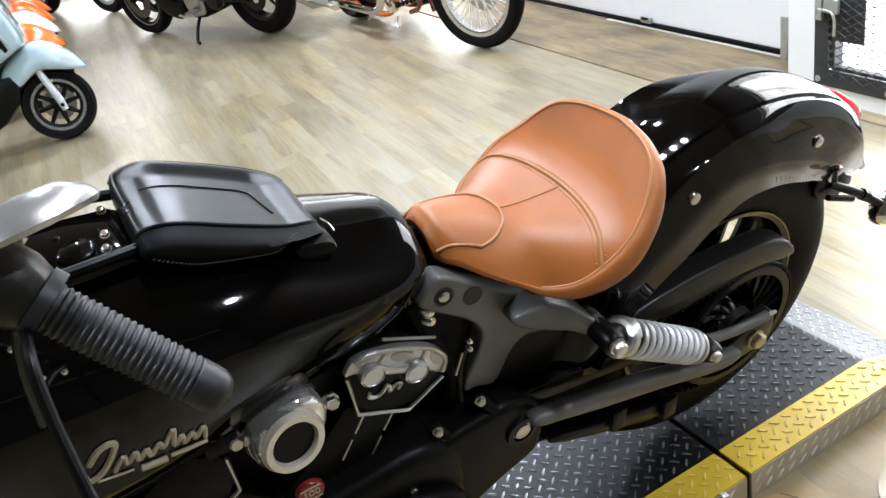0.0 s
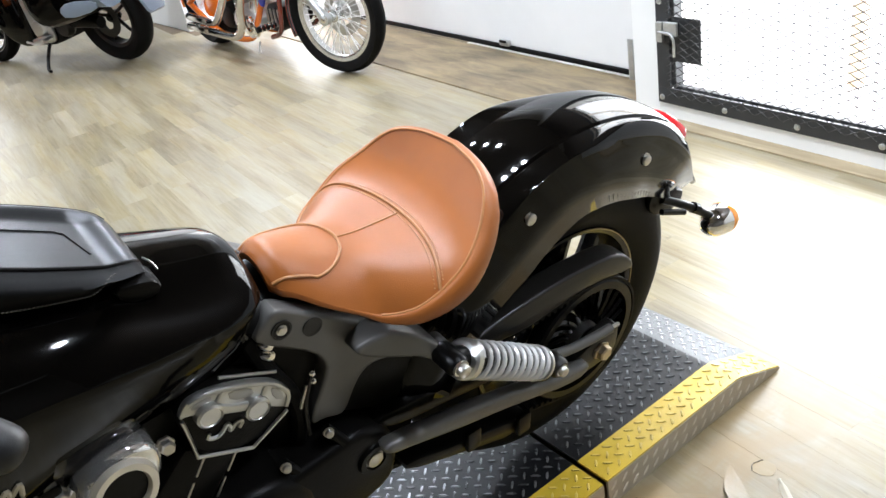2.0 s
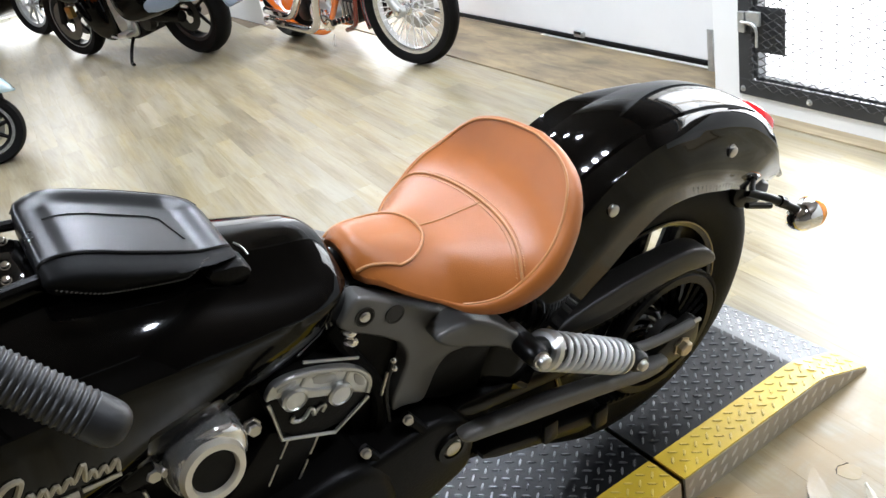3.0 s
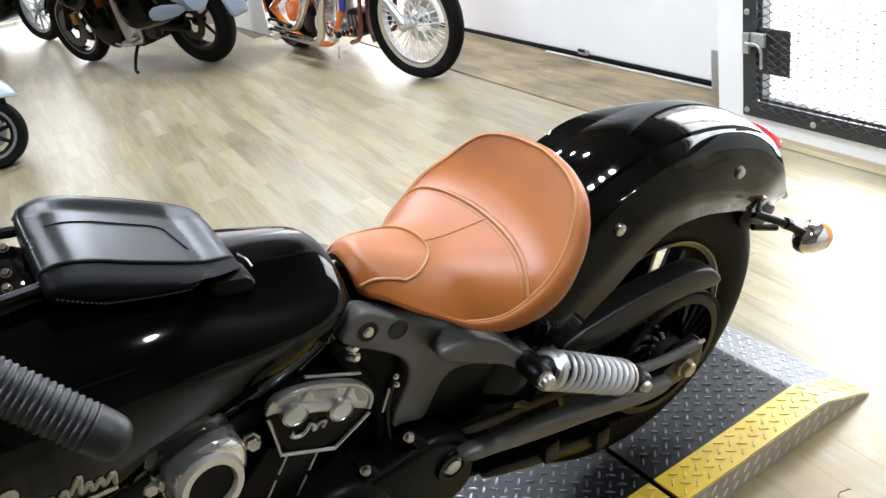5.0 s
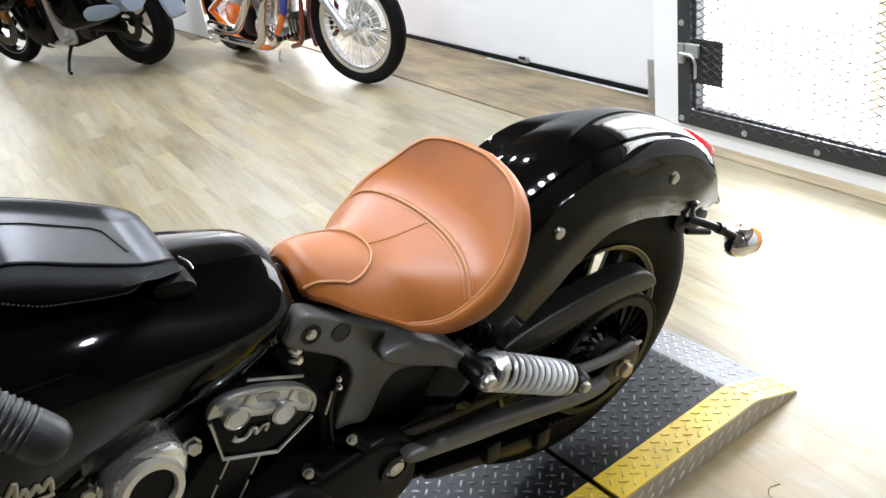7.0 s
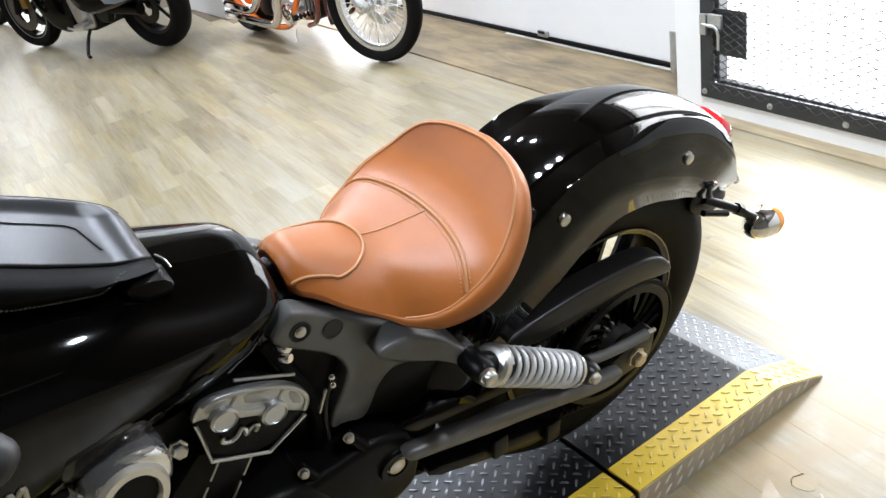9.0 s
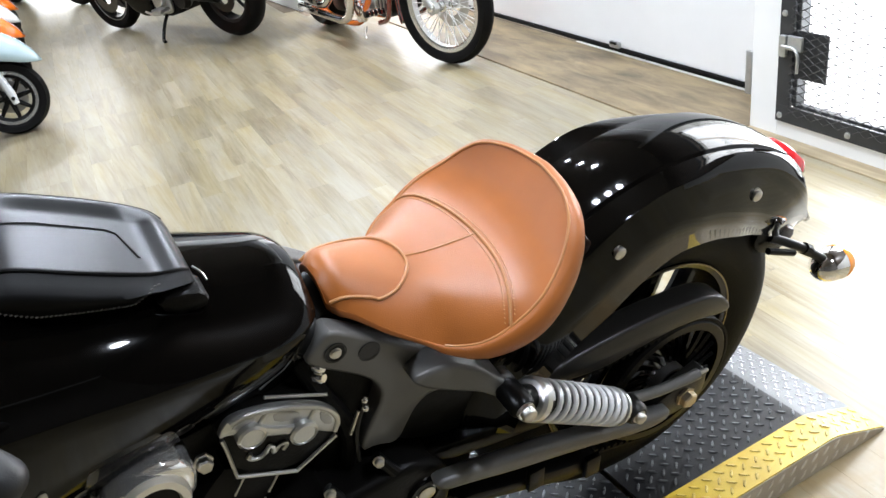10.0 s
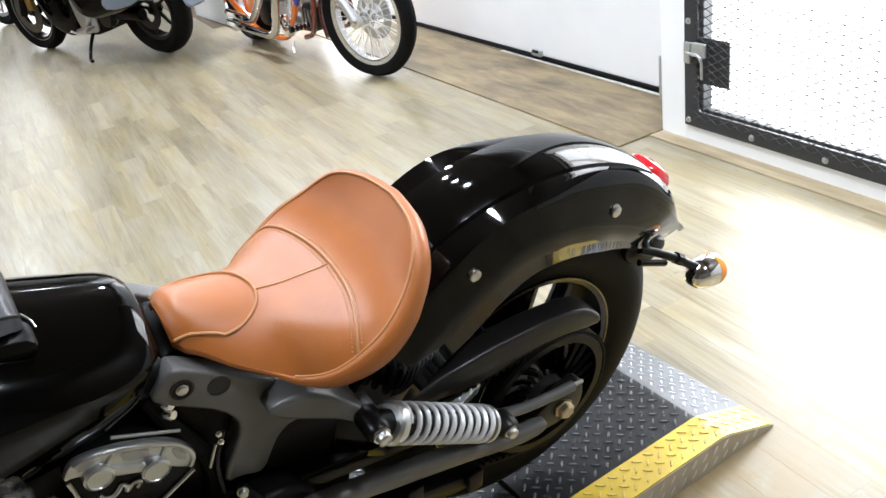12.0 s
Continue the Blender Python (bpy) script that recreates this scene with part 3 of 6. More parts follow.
def deck(name, label, x0, x1, slope):
    ob = thing(name, label, "lift platform")
    xs = [x0, x1] if not slope else [x0, BEND - 0.012, BEND, BEND + 0.012, TIP]
    zs = [ramp_z(x) for x in xs]
    if slope:
        zs[2] -= 0.002

    span_ = [x0, x1]

    def strip_(y0, y1, mat, nm, lab):
        bm = bmesh.new()
        top = [[bm.verts.new((x, y, z)) for y in (y0, y1)] for x, z in zip(xs, zs)]
        low = [[bm.verts.new((x, y, max(0.0, z - 0.005))) for y in (y0, y1)] for x, z in zip(xs, zs)]
        for a in (top, low):
            for p, q in zip(a, a[1:]):
                bm.faces.new((p[0], p[1], q[1], q[0]))
        for k in (0, 1):
            for (p, q), (r, s) in zip(zip(top, top[1:]), zip(low, low[1:])):
                bm.faces.new((p[k], q[k], s[k], r[k]))
        for k in (0, -1):
            bm.faces.new((top[k][0], top[k][1], low[k][1], low[k][0]))
        sh = part(nm, bm, mat, ob, lab, smooth=20)
        lg = part("tread_relief", lugs(span_[0] + 0.004, span_[1], y0, y1, ramp_z), YELLOWLUG if mat is YELLOW else SLOPELUG if mat is GLARESLOPE else TREADLUG, sh, smooth=0)
        lg["kind"] = "stuff"
        return sh

    strip_(PY0, PY0 + YW, YELLOW, "yellow_edge", "yellow painted tread plate edge")
    if slope:
        keep_xs, keep_zs = xs, zs
        xs, zs = keep_xs[:3], keep_zs[:3]
        span_[1] = BEND
    strip_(PY0 + YW, PY1 - YW, TREAD, "black_deck", "black painted tread plate deck")
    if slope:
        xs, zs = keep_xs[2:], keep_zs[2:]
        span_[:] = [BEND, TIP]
        strip_(PY0 + YW, PY1 - YW, GLARESLOPE, "slope", "black ramp slope in a pale tone for the glare on it")
        xs, zs = keep_xs, keep_zs
        span_[:] = [x0, x1]
    strip_(PY1 - YW, PY1, YELLOW, "yellow_edge", "yellow painted tread plate edge")
    for yy in (PY0, PY1 - 0.004):
        bm = bmesh.new()
        pts = [(x, z - 0.003) for x, z in zip(xs, zs)] + [(xs[-1], 0.0), (xs[0], 0.0)]
        sk = part("side_skirt", slab(pts, yy - 0.002, yy + 0.004, bm=bm), ALU, ob, "bare metal tread plate side", smooth=0)
        lg = bmesh.new()
        for i in range(int((x1 - x0) / 0.03)):
            for j in range(2):
                x, z = x0 + (i + 0.5) * 0.03, 0.017 + 0.026 * j
                if z > ramp_z(x) - 0.012:
                    continue
                a = radians(45 if (i + j) % 2 else 45)
                d = Vector((math.cos(a), 0, math.sin(a)))
                e = Vector((-math.sin(a), 0, math.cos(a)))
                out = -1 if yy < 0 else 1
                base = Vector((x, yy + (-0.002 if yy < 0 else 0.004), z))
                lo = [base + d * u * 0.0125 + e * w * 0.0032 for u, w in ((-1, 0), (-0.5, -1), (0.5, -1), (1, 0), (0.5, 1), (-0.5, 1))]
                hi = [base + Vector((0, out * 0.0016, 0)) + (p - base) * 0.7 for p in lo]
                lo, hi = [lg.verts.new(p) for p in lo], [lg.verts.new(p) for p in hi]
                for k in range(6):
                    lg.faces.new((lo[k], lo[(k + 1) % 6], hi[(k + 1) % 6], hi[k]))
                lg.faces.new(hi)
        lgo = part("tread_relief", lg, ALULUG, sk, smooth=0)
        lgo["kind"] = "stuff"
    return ob


deck("lift_ramp", "tread plate ramp section, black with yellow edges", GAPX + 0.006, TIP, True)
main_deck = deck("lift_platform", "low tread plate motorcycle platform, black with yellow edges", -1.65, GAPX - 0.006, False)
clamp = part("side_bracket", slab(rounded([(-0.10, 0.002), (-0.045, 0.002), (-0.06, 0.07), (-0.085, 0.075)], 1), PY0 - 0.02, PY0 - 0.004, 0.003), GALV, main_deck, "bright metal side bracket")
bolt("bolt", (-0.07, PY0 - 0.02, 0.03), (0, -1, 0), 0.006, 0.005, clamp, STEEL)


# ---- the black motorcycle, leaning on its stand ----
BIKE = thing("motorcycle", "black cruiser motorcycle with a tan leather solo seat", "motorcycle", pose(0.012, 0.006, 0.065, 13, 0, 0))
AXZ = 0.335

# rear wheel
WL, WZ = 0.016, 0.333
WHEELBLACK = material("wheel_black", (0.004, 0.004, 0.0045), 0.22, spec=0.4, vary=0.2, scale=40)
tyre_prof = [(r, side * y) for side, run in ((-1, 1), (1, -1)) for r, y in [(0.186, 0.044), (0.205, 0.054), (0.22, 0.058), (0.238, 0.06), (0.26, 0.057), (0.28, 0.046), (0.296, 0.031), (0.3055, 0.015), (0.3075, 0.003)][::run]]
WM = yax(0, WL, WZ)
rear_wheel = part("rear_wheel", ring_lathe([(0.18, -0.047), (0.189, -0.05), (0.192, -0.044), (0.18, -0.034), (0.176, 0), (0.18, 0.034), (0.192, 0.044), (0.189, 0.05), (0.18, 0.047), (0.17, 0.026), (0.168, 0), (0.17, -0.026)], 64, m=WM), WHEELBLACK, BIKE, "black cast alloy rim")
part("tyre", ring_lathe(tyre_prof, 72, m=WM), RUBBER, rear_wheel, "black tyre")
part("pinstripe", ring_lathe([(0.1885, -0.05), (0.1905, -0.05), (0.1905, -0.052), (0.1885, -0.052)], 64, m=WM), material("rim_line", (0.3, 0.24, 0.13), 0.3, metal=0.8), rear_wheel, "thin bright rim edge")
part("hub", lathe([(0.001, -0.07), (0.045, -0.07), (0.05, -0.05), (0.04, -0.02), (0.04, 0.02), (0.05, 0.05), (0.045, 0.07), (0.001, 0.07)], 32, m=WM), WHEELBLACK, rear_wheel)
for k in range(5):
    a = radians(21 + 72 * k)
    for d_ in (-0.36, 0.36):
        pts = [(0.04 * math.cos(a), 0.0, 0.04 * math.sin(a)), (0.1 * math.cos(a + d_ * 0.6), -0.014, 0.1 * math.sin(a + d_ * 0.6)), (0.172 * math.cos(a + d_), 0, 0.172 * math.sin(a + d_))]
        part("spoke", tube([WM @ p for p in rounded(pts, 2, False)], 0.017, 10), WHEELBLACK, rear_wheel)
    web = [(0.05 * math.cos(a), 0.05 * math.sin(a))] + [(r * math.cos(a + d_), r * math.sin(a + d_)) for r, d_ in ((0.1, -0.22), (0.172, -0.36), (0.172, 0.0), (0.172, 0.36), (0.1, 0.22))]
    part("spoke_web", slab([(x, WZ + z) for x, z in web], WL - 0.006, WL + 0.006), WHEELBLACK, rear_wheel)
for ang, r0, r1, dw, yf in ((109, 0.125, 0.17, 9, -0.034), (124, 0.11, 0.15, 4, -0.03), (135, 0.115, 0.158, 4, -0.03)):
    corners = [(r * math.cos(radians(ang + d_)), WZ + r * math.sin(radians(ang + d_))) for r, d_ in ((r0, -dw), (r1, -dw), (r1, dw), (r0, dw))]
    part("spoke_rib", slab(corners, yf, WL, 0.004), WHEELBLACK, rear_wheel, "raised facet of a cast spoke")
# driven pulley with swirled vanes
pulley = part("pulley", ring_lathe([(0.106, -0.098), (0.120, -0.098), (0.124, -0.094), (0.124, -0.07), (0.120, -0.066), (0.106, -0.07)], 64, m=yax(0, 0, AXZ)), PLASTIC, BIKE, "black toothed belt pulley")
part("web", lathe([(0.001, -0.078), (0.107, -0.078), (0.107, -0.074), (0.001, -0.074)], 48, m=yax(0, 0, AXZ)), CASE, pulley)
part("hub_ring", ring_lathe([(0.032, -0.104), (0.036, -0.104), (0.036, -0.08), (0.032, -0.08)], 40, m=yax(0, 0, AXZ)), STEEL, pulley, "bright bearing ring")
part("hub_cap", lathe([(0.001, -0.102), (0.026, -0.1), (0.03, -0.09), (0.03, -0.08)], 32, m=yax(0, 0, AXZ)), PLASTIC, pulley)
for k in range(22):
    a = 2 * math.pi * k / 22
    pts = [(r * math.cos(a + 5.0 * (r - 0.04)), -0.086, AXZ + r * math.sin(a + 5.0 * (r - 0.04))) for r in (0.04, 0.06, 0.08, 0.105)]
    part("vane", tube(pts, [0.005, 0.0055, 0.006, 0.0065], 6), PAINT, pulley)
# belt
FS = Vector((-0.475, 0, 0.40))
belt = bmesh.new()
outer = []
for k in range(25):
    a = radians(-98 + 196 * k / 24)
    outer.append(Vector((0.127 * math.cos(a), 0, AXZ + 0.127 * math.sin(a))))
for k in range(15):
    a = radians(98 + 164 * k / 14)
    outer.append(FS + Vector((0.048 * math.cos(a), 0, 0.048 * math.sin(a))))
loops = []
cen = [p.copy() for p in outer]
for i, p in enumerate(cen):
    t_ = (cen[(i + 1) % len(cen)] - cen[i - 1]).normalized()
    nrm = Vector((t_.z, 0, -t_.x))
    loops.append([p + nrm * 0.002 + Vector((0, -0.097, 0)), p + nrm * 0.002 + Vector((0, -0.071, 0)), p - nrm * 0.003 + Vector((0, -0.071, 0)), p - nrm * 0.003 + Vector((0, -0.097, 0))])
rings(belt, loops, loop=True)
drive_belt = part("drive_belt", belt, RUBBER, BIKE, "black toothed drive belt")
tb = bmesh.new()
for run in (0, 1):
    a = Vector((-0.018, 0, AXZ - 0.123)) if run == 0 else Vector((-0.018, 0, AXZ + 0.123))
    b_ = FS + Vector((-0.006, 0, -0.048 if run == 0 else 0.048))
    cnt = 34
    for k in range(cnt):
        p = a.lerp(b_, (k + 0.5) / cnt)
        box((p.x, -0.084, p.z + (0.004 if run == 0 else -0.004)), (0.007, 0.025, 0.006), 0, bm=tb)
part("belt_teeth", tb, RUBBER, drive_belt)["kind"] = "stuff"
# belt guards
guard_pts = [(-0.30, 0.503), (-0.247, 0.513), (-0.199, 0.522), (-0.09, 0.527), (0.018, 0.519), (0.066, 0.501), (0.096, 0.468), (0.084, 0.455), (-0.001, 0.477), (-0.088, 0.473), (-0.16, 0.466), (-0.25, 0.484), (-0.30, 0.488)]
part("belt_guard", slab(rounded(guard_pts, 1), -0.108, -0.066, 0.008, segs=3), DARKCAST, BIKE, "satin dark grey belt guard")
low_pts = [(-0.13, 0.262), (-0.17, 0.235), (-0.30, 0.288), (-0.40, 0.33), (-0.40, 0.352), (-0.30, 0.312)]
part("lower_belt_guard", slab(rounded(low_pts, 1), -0.116, -0.064, 0.005), PLASTIC, BIKE)
for gx, gz in ((-0.165, 0.268), (-0.275, 0.315)):
    part("guard_clip", box((gx, -0.122, gz), (0.028, 0.012, 0.045), 0.004), PLASTIC, BIKE)

part("belt_cover", slab(rounded([(-0.445, 0.474), (-0.364, 0.463), (-0.281, 0.447), (-0.2, 0.43), (-0.2, 0.395), (-0.256, 0.406), (-0.363, 0.425), (-0.42, 0.438)], 1), -0.108, -0.066, 0.005), PLASTIC, BIKE, "dark inner belt cover")
# swing arm (near and far)
for sgn, nm in ((-1, "swing_arm"), (1, "swing_arm")):
    pts = [(-0.455, 0.466), (-0.404, 0.458), (-0.355, 0.444), (-0.304, 0.432), (-0.25, 0.416), (-0.193, 0.396), (-0.13, 0.37), (-0.07, 0.358), (-0.04, 0.352), (-0.05, 0.328), (-0.1, 0.332), (-0.186, 0.362), (-0.244, 0.38), (-0.30, 0.396), (-0.353, 0.412), (-0.403, 0.43), (-0.45, 0.444)]
    y0, y1 = (-0.152, -0.126) if sgn < 0 else (0.126, 0.152)
    arm = part(nm, slab(rounded(pts, 1), y0, y1, 0.009, segs=3), CAST, BIKE, "grey cast swing arm")
    end = [(-0.10, 0.348), (-0.06, 0.355), (0.0, 0.378), (0.04, 0.388), (0.045, 0.335), (0.03, 0.31), (-0.02, 0.305), (-0.10, 0.312)]
    part("axle_plate", slab(rounded(end, 1), sgn * 0.122 - 0.012, sgn * 0.122 + 0.012, 0.004), DARKCAST, arm, "dark axle plate")
    rod = [(-0.16, sgn * 0.13, 0.425), (-0.133, sgn * 0.136, 0.417), (-0.1, sgn * 0.137, 0.404), (-0.06, sgn * 0.138, 0.396), (-0.015, sgn * 0.138, 0.39), (0.014, sgn * 0.138, 0.388)]
    part("axle_rail", tube(rounded(rod, 2, False), 0.0088, 12), CAST, arm, "curved grey rail over the axle")
    part("adjuster", tube([(0.012, sgn * 0.138, 0.388), (0.034, sgn * 0.138, 0.386)], 0.0035, 8), STEEL, arm, "bright adjuster screw")
    bolt("axle_nut", (0.0, sgn * 0.134, 0.342), (0, sgn, 0), 0.0145, 0.016, arm, BRASS, label="large hexagon axle nut")
part("axle", tube([(0, -0.13, AXZ), (0, 0.13, AXZ)], 0.012, 16), STEEL, BIKE)
part("pivot_tube", tube([(-0.457, -0.114, 0.42), (-0.457, 0.13, 0.42)], 0.03, 20), CASE, BIKE)
# pivot block
piv = [(-0.74, 0.48), (-0.66, 0.474), (-0.6, 0.474), (-0.524, 0.48), (-0.478, 0.486), (-0.436, 0.468), (-0.414, 0.43), (-0.417, 0.372), (-0.434, 0.346), (-0.483, 0.33), (-0.523, 0.311), (-0.6, 0.272), (-0.72, 0.21), (-0.8, 0.3)]
pblock = part("pivot_block", slab(rounded(piv, 1), -0.122, -0.05, 0.012, segs=3), CASE, BIKE, "black pivot casting")
part("pivot_rim", ring_lathe([(0.017, -0.128), (0.025, -0.128), (0.028, -0.12), (0.016, -0.12)], 28, m=yax(-0.457, 0, 0.42)), PLASTIC, pblock)
bolt("pivot_bolt", (-0.457, -0.121, 0.42), (0, -1, 0), 0.0125, 0.008, pblock, STEEL, 16)
for bx, bz in ((-0.512, 0.507), (-0.579, 0.49)):
    part("stud", tube([(bx, -0.10, bz), (bx + 0.018, -0.115, bz - 0.028)], 0.008, 10), PLASTIC, pblock)
    bolt("stud_head", (bx, -0.108, bz), (-0.2, -1, 0.2), 0.006, 0.008, pblock, STEEL, 12)

# shock absorbers
for sgn in (-1, 1):
    top, bot = Vector((-0.355, sgn * 0.168, 0.588)), Vector((-0.135, sgn * 0.152, 0.414))
    ax = (bot - top).normalized()
    q = Vector((0, 1, 0)).rotation_difference(ax).to_matrix().to_4x4()
    M = Matrix.Translation(top) @ q
    length = (bot - top).length
    shock = part("shock_absorber", lathe([(0.001, 0.02), (0.015, 0.02), (0.0165, 0.03), (0.0165, length - 0.05), (0.009, length - 0.045), (0.008, length - 0.018), (0.001, length - 0.02)], 24, m=M), PLASTIC, BIKE, "rear shock absorber with silver coil spring")
    turns, y0, y1 = 10.5, 0.044, length - 0.052
    pts = []
    for k in range(int(turns * 18) + 1):
        u = k / (turns * 18)
        a = 2 * math.pi * turns * u
        pts.append(M @ Vector((0.0245 * math.cos(a), y0 + (y1 - y0) * u, 0.0245 * math.sin(a))))
    part("coil_spring", tube(pts, 0.0038, 8), SPRING, shock, "silver painted coil spring")
    part("spring_seat", lathe([(0.016, 0.024), (0.025, 0.026), (0.0285, 0.03), (0.0285, 0.04), (0.024, 0.044), (0.016, 0.044)], 28, m=M), SILVER, shock)
    part("lower_seat", lathe([(0.016, length - 0.052), (0.027, length - 0.051), (0.027, length - 0.045), (0.012, length - 0.041)], 28, m=M), SILVER, shock)
    part("top_eye", lathe([(0.001, -0.022), (0.013, -0.022), (0.0165, -0.016), (0.0165, 0.016), (0.013, 0.022), (0.001, 0.022)], 24, m=Matrix.Translation(top)), PLASTIC, shock, "black rubber top eye")
    part("neck", tube([top, top + ax * 0.03], [0.0155, 0.019], 18), PLASTIC, shock)
    bolt("top_bolt", top + Vector((0, sgn * 0.022, 0)), (0, sgn, 0), 0.0095, 0.013, shock, STEEL, 14, "bright dome bolt")
    part("bottom_eye", lathe([(0.001, -0.018), (0.014, -0.018), (0.018, -0.012), (0.018, 0.012), (0.014, 0.018), (0.001, 0.018)], 20, m=Matrix.Translation(bot)), DARKCAST, shock)
    part("clevis", tube([bot - ax * 0.046, bot - ax * 0.014], [0.0065, 0.0065], 12), STEEL, shock)
    bolt("bottom_bolt", bot + Vector((0, sgn * 0.016, 0)), (0, sgn, 0), 0.0085, 0.01, shock, STEEL, 14)

# grey frame casting
plate_pts = [(-0.577, 0.700), (-0.562, 0.716), (-0.55, 0.727), (-0.540, 0.729), (-0.511, 0.707), (-0.475, 0.677), (-0.436, 0.644), (-0.40, 0.62), (-0.365, 0.6), (-0.345, 0.585), (-0.342, 0.566), (-0.36, 0.548), (-0.385, 0.55), (-0.41, 0.558), (-0.428, 0.561), (-0.442, 0.553), (-0.452, 0.54), (-0.461, 0.523), (-0.47, 0.506), (-0.482, 0.499), (-0.505, 0.511), (-0.526, 0.511), (-0.518, 0.538), (-0.503, 0.564), (-0.491, 0.59), (-0.492, 0.611), (-0.507, 0.637), (-0.541, 0.666), (-0.56, 0.681)]
for sgn in (-1, 1):
    y0, y1 = (-0.09, -0.06) if sgn < 0 else (0.06, 0.09)
    fr = part("frame_casting", slab(rounded(plate_pts, 1), y0, y1, 0.005, segs=3), CAST, BIKE, "grey cast frame side with two holes")
    arm_pts = [(-0.462, 0.624), (-0.458, 0.634), (-0.441, 0.643), (-0.418, 0.649), (-0.402, 0.641), (-0.385, 0.632), (-0.362, 0.608), (-0.35, 0.594), (-0.35, 0.575), (-0.362, 0.572), (-0.374, 0.582), (-0.389, 0.592), (-0.412, 0.599), (-0.448, 0.612)]
    bm = slab(rounded(arm_pts, 2), sgn * 0.118 if sgn < 0 else 0.08, -0.08 if sgn < 0 else 0.118, 0.012, segs=4)
    for v in bm.verts:
        v.co.y += sgn * 0.36 * max(0.0, v.co.x + 0.46) * (1.0 if abs(v.co.y) > 0.1 else 0.5)
    part("shock_mount", bm, CAST, fr, "raised grey shock mount arm")
    part("mount_boss", lathe([(0.001, 0), (0.016, 0), (0.016, 0.03), (0.013, 0.034), (0.001, 0.034)], 20, m=Matrix.Translation((-0.352, sgn * 0.124, 0.583)) @ (pose(0, 0, 0, 0, 0, 180) if sgn < 0 else Matrix())), CAST, fr)
    for hx, hz, filled in ((-0.541, 0.698, True), (-0.5015, 0.679, False)):
        ys = sgn * 0.0905
        part("hole_rim", ring_lathe([(0.0115, 0), (0.0135, 0), (0.0135, sgn * 0.0012), (0.0115, sgn * 0.0012)], 24, m=yax(hx, ys, hz)), DARKCAST, fr)
        # flat dark disc paints the shade inside the hole
        part("hole", lathe([(0.001, sgn * -0.001), (0.0115, sgn * -0.001), (0.0115, sgn * 0.0006), (0.001, sgn * 0.0006)], 24, m=yax(hx, ys, hz)), PLASTIC if filled else DARKCAST, fr, "dark disc in place of the recessed hole")
        if filled:
            bolt("bolt", (hx, ys, hz), (0, sgn, 0), 0.0058, 0.004, fr, STEEL, 12)
# dark inner panels behind the casting
inner = [(-0.57, 0.69), (-0.50, 0.675), (-0.36, 0.60), (-0.29, 0.585), (-0.31, 0.5), (-0.34, 0.4), (-0.36, 0.28), (-0.47, 0.26), (-0.57, 0.32), (-0.58, 0.46)]
part("side_cover", slab(rounded(inner, 1), -0.064, 0.064, 0.008), CASE, BIKE, "black inner side cover")
part("inner_fender", slab(rounded([(-0.45, 0.60), (-0.33, 0.56), (-0.30, 0.49), (-0.34, 0.45), (-0.46, 0.48), (-0.5, 0.54)], 1), -0.088, -0.062, 0.008), CASE, BIKE)
part("seat_pan", slab(rounded([(-0.555, 0.712), (-0.525, 0.722), (-0.42, 0.68), (-0.33, 0.63), (-0.23, 0.64), (-0.22, 0.615), (-0.33, 0.595), (-0.43, 0.635), (-0.55, 0.705)], 1), -0.05, 0.05, 0.006), PLASTIC, BIKE)

# ---- rear fender ----
FENDER_HALF = [(-75, 0.095), (-24, 0.095), (-4, 0.09), (5, 0.083), (16, 0.076), (28, 0.067), (40, 0.06), (52, 0.05), (60, 0.038), (67, 0.024), (72, 0.012)]


def fender_point(phi, l):
    """phi: degrees from upright towards the tail; l: -1 to 1 across."""
    Rc = spline([(-75, 0.428), (-40, 0.425), (-10, 0.419), (20, 0.408), (45, 0.397), (58, 0.392), (66, 0.394), (72, 0.403)], phi)
    Re = spline([(-75, 0.4), (-40, 0.4), (-30, 0.402), (-20, 0.408), (-12, 0.408), (-4, 0.4), (5, 0.386), (16, 0.37), (28, 0.359), (40, 0.354), (52, 0.357), (60, 0.369), (67, 0.386), (72, 0.401)], phi)
    half = spline(FENDER_HALF, phi)
    ridge = spline([(-75, 0.052), (5, 0.052), (28, 0.048), (40, 0.042), (52, 0.034), (60, 0.025), (67, 0.015), (72, 0.006)], phi)
    a = abs(l)
    if a <= 0.5:
        u = a / 0.5
        R, y = Rc - 0.007 * u * u, ridge * u
    elif a <= 0.56:
        R, y = Rc - 0.007 - 0.0045 * (a - 0.5) / 0.06, ridge + 0.004 * (a - 0.5) / 0.06
    else:
        u = (a - 0.56) / 0.44
        R0 = Rc - 0.0115
        R = R0 + (Re - R0) * (u**1.6)
        y = ridge + 0.004 + (half - ridge - 0.004) * (1 - (1 - u) ** 1.7)
    x, z = R * math.sin(radians(phi)), AXZ + R * math.cos(radians(phi))
    return Vector((x, math.copysign(y, l) if l else 0.0, z))


def fender_low(phi, side):
    Rl = spline([(-75, 0.335), (-45, 0.311), (-34, 0.301), (-24, 0.306), (-12, 0.31), (-4, 0.302), (4, 0.29), (12, 0.28), (20, 0.273), (28, 0.272), (36, 0.274), (45, 0.28), (52, 0.291), (58, 0.307), (62, 0.326), (65, 0.35), (68, 0.379), (72, 0.3995)], phi)
    half = spline(FENDER_HALF, phi) + spline([(-75, 0.02), (4, 0.02), (20, 0.018), (40, 0.014), (52, 0.01), (60, 0.006), (72, 0.0005)], phi)
    return Vector((Rl * math.sin(radians(phi)), side * half, AXZ + Rl * math.cos(radians(phi))))


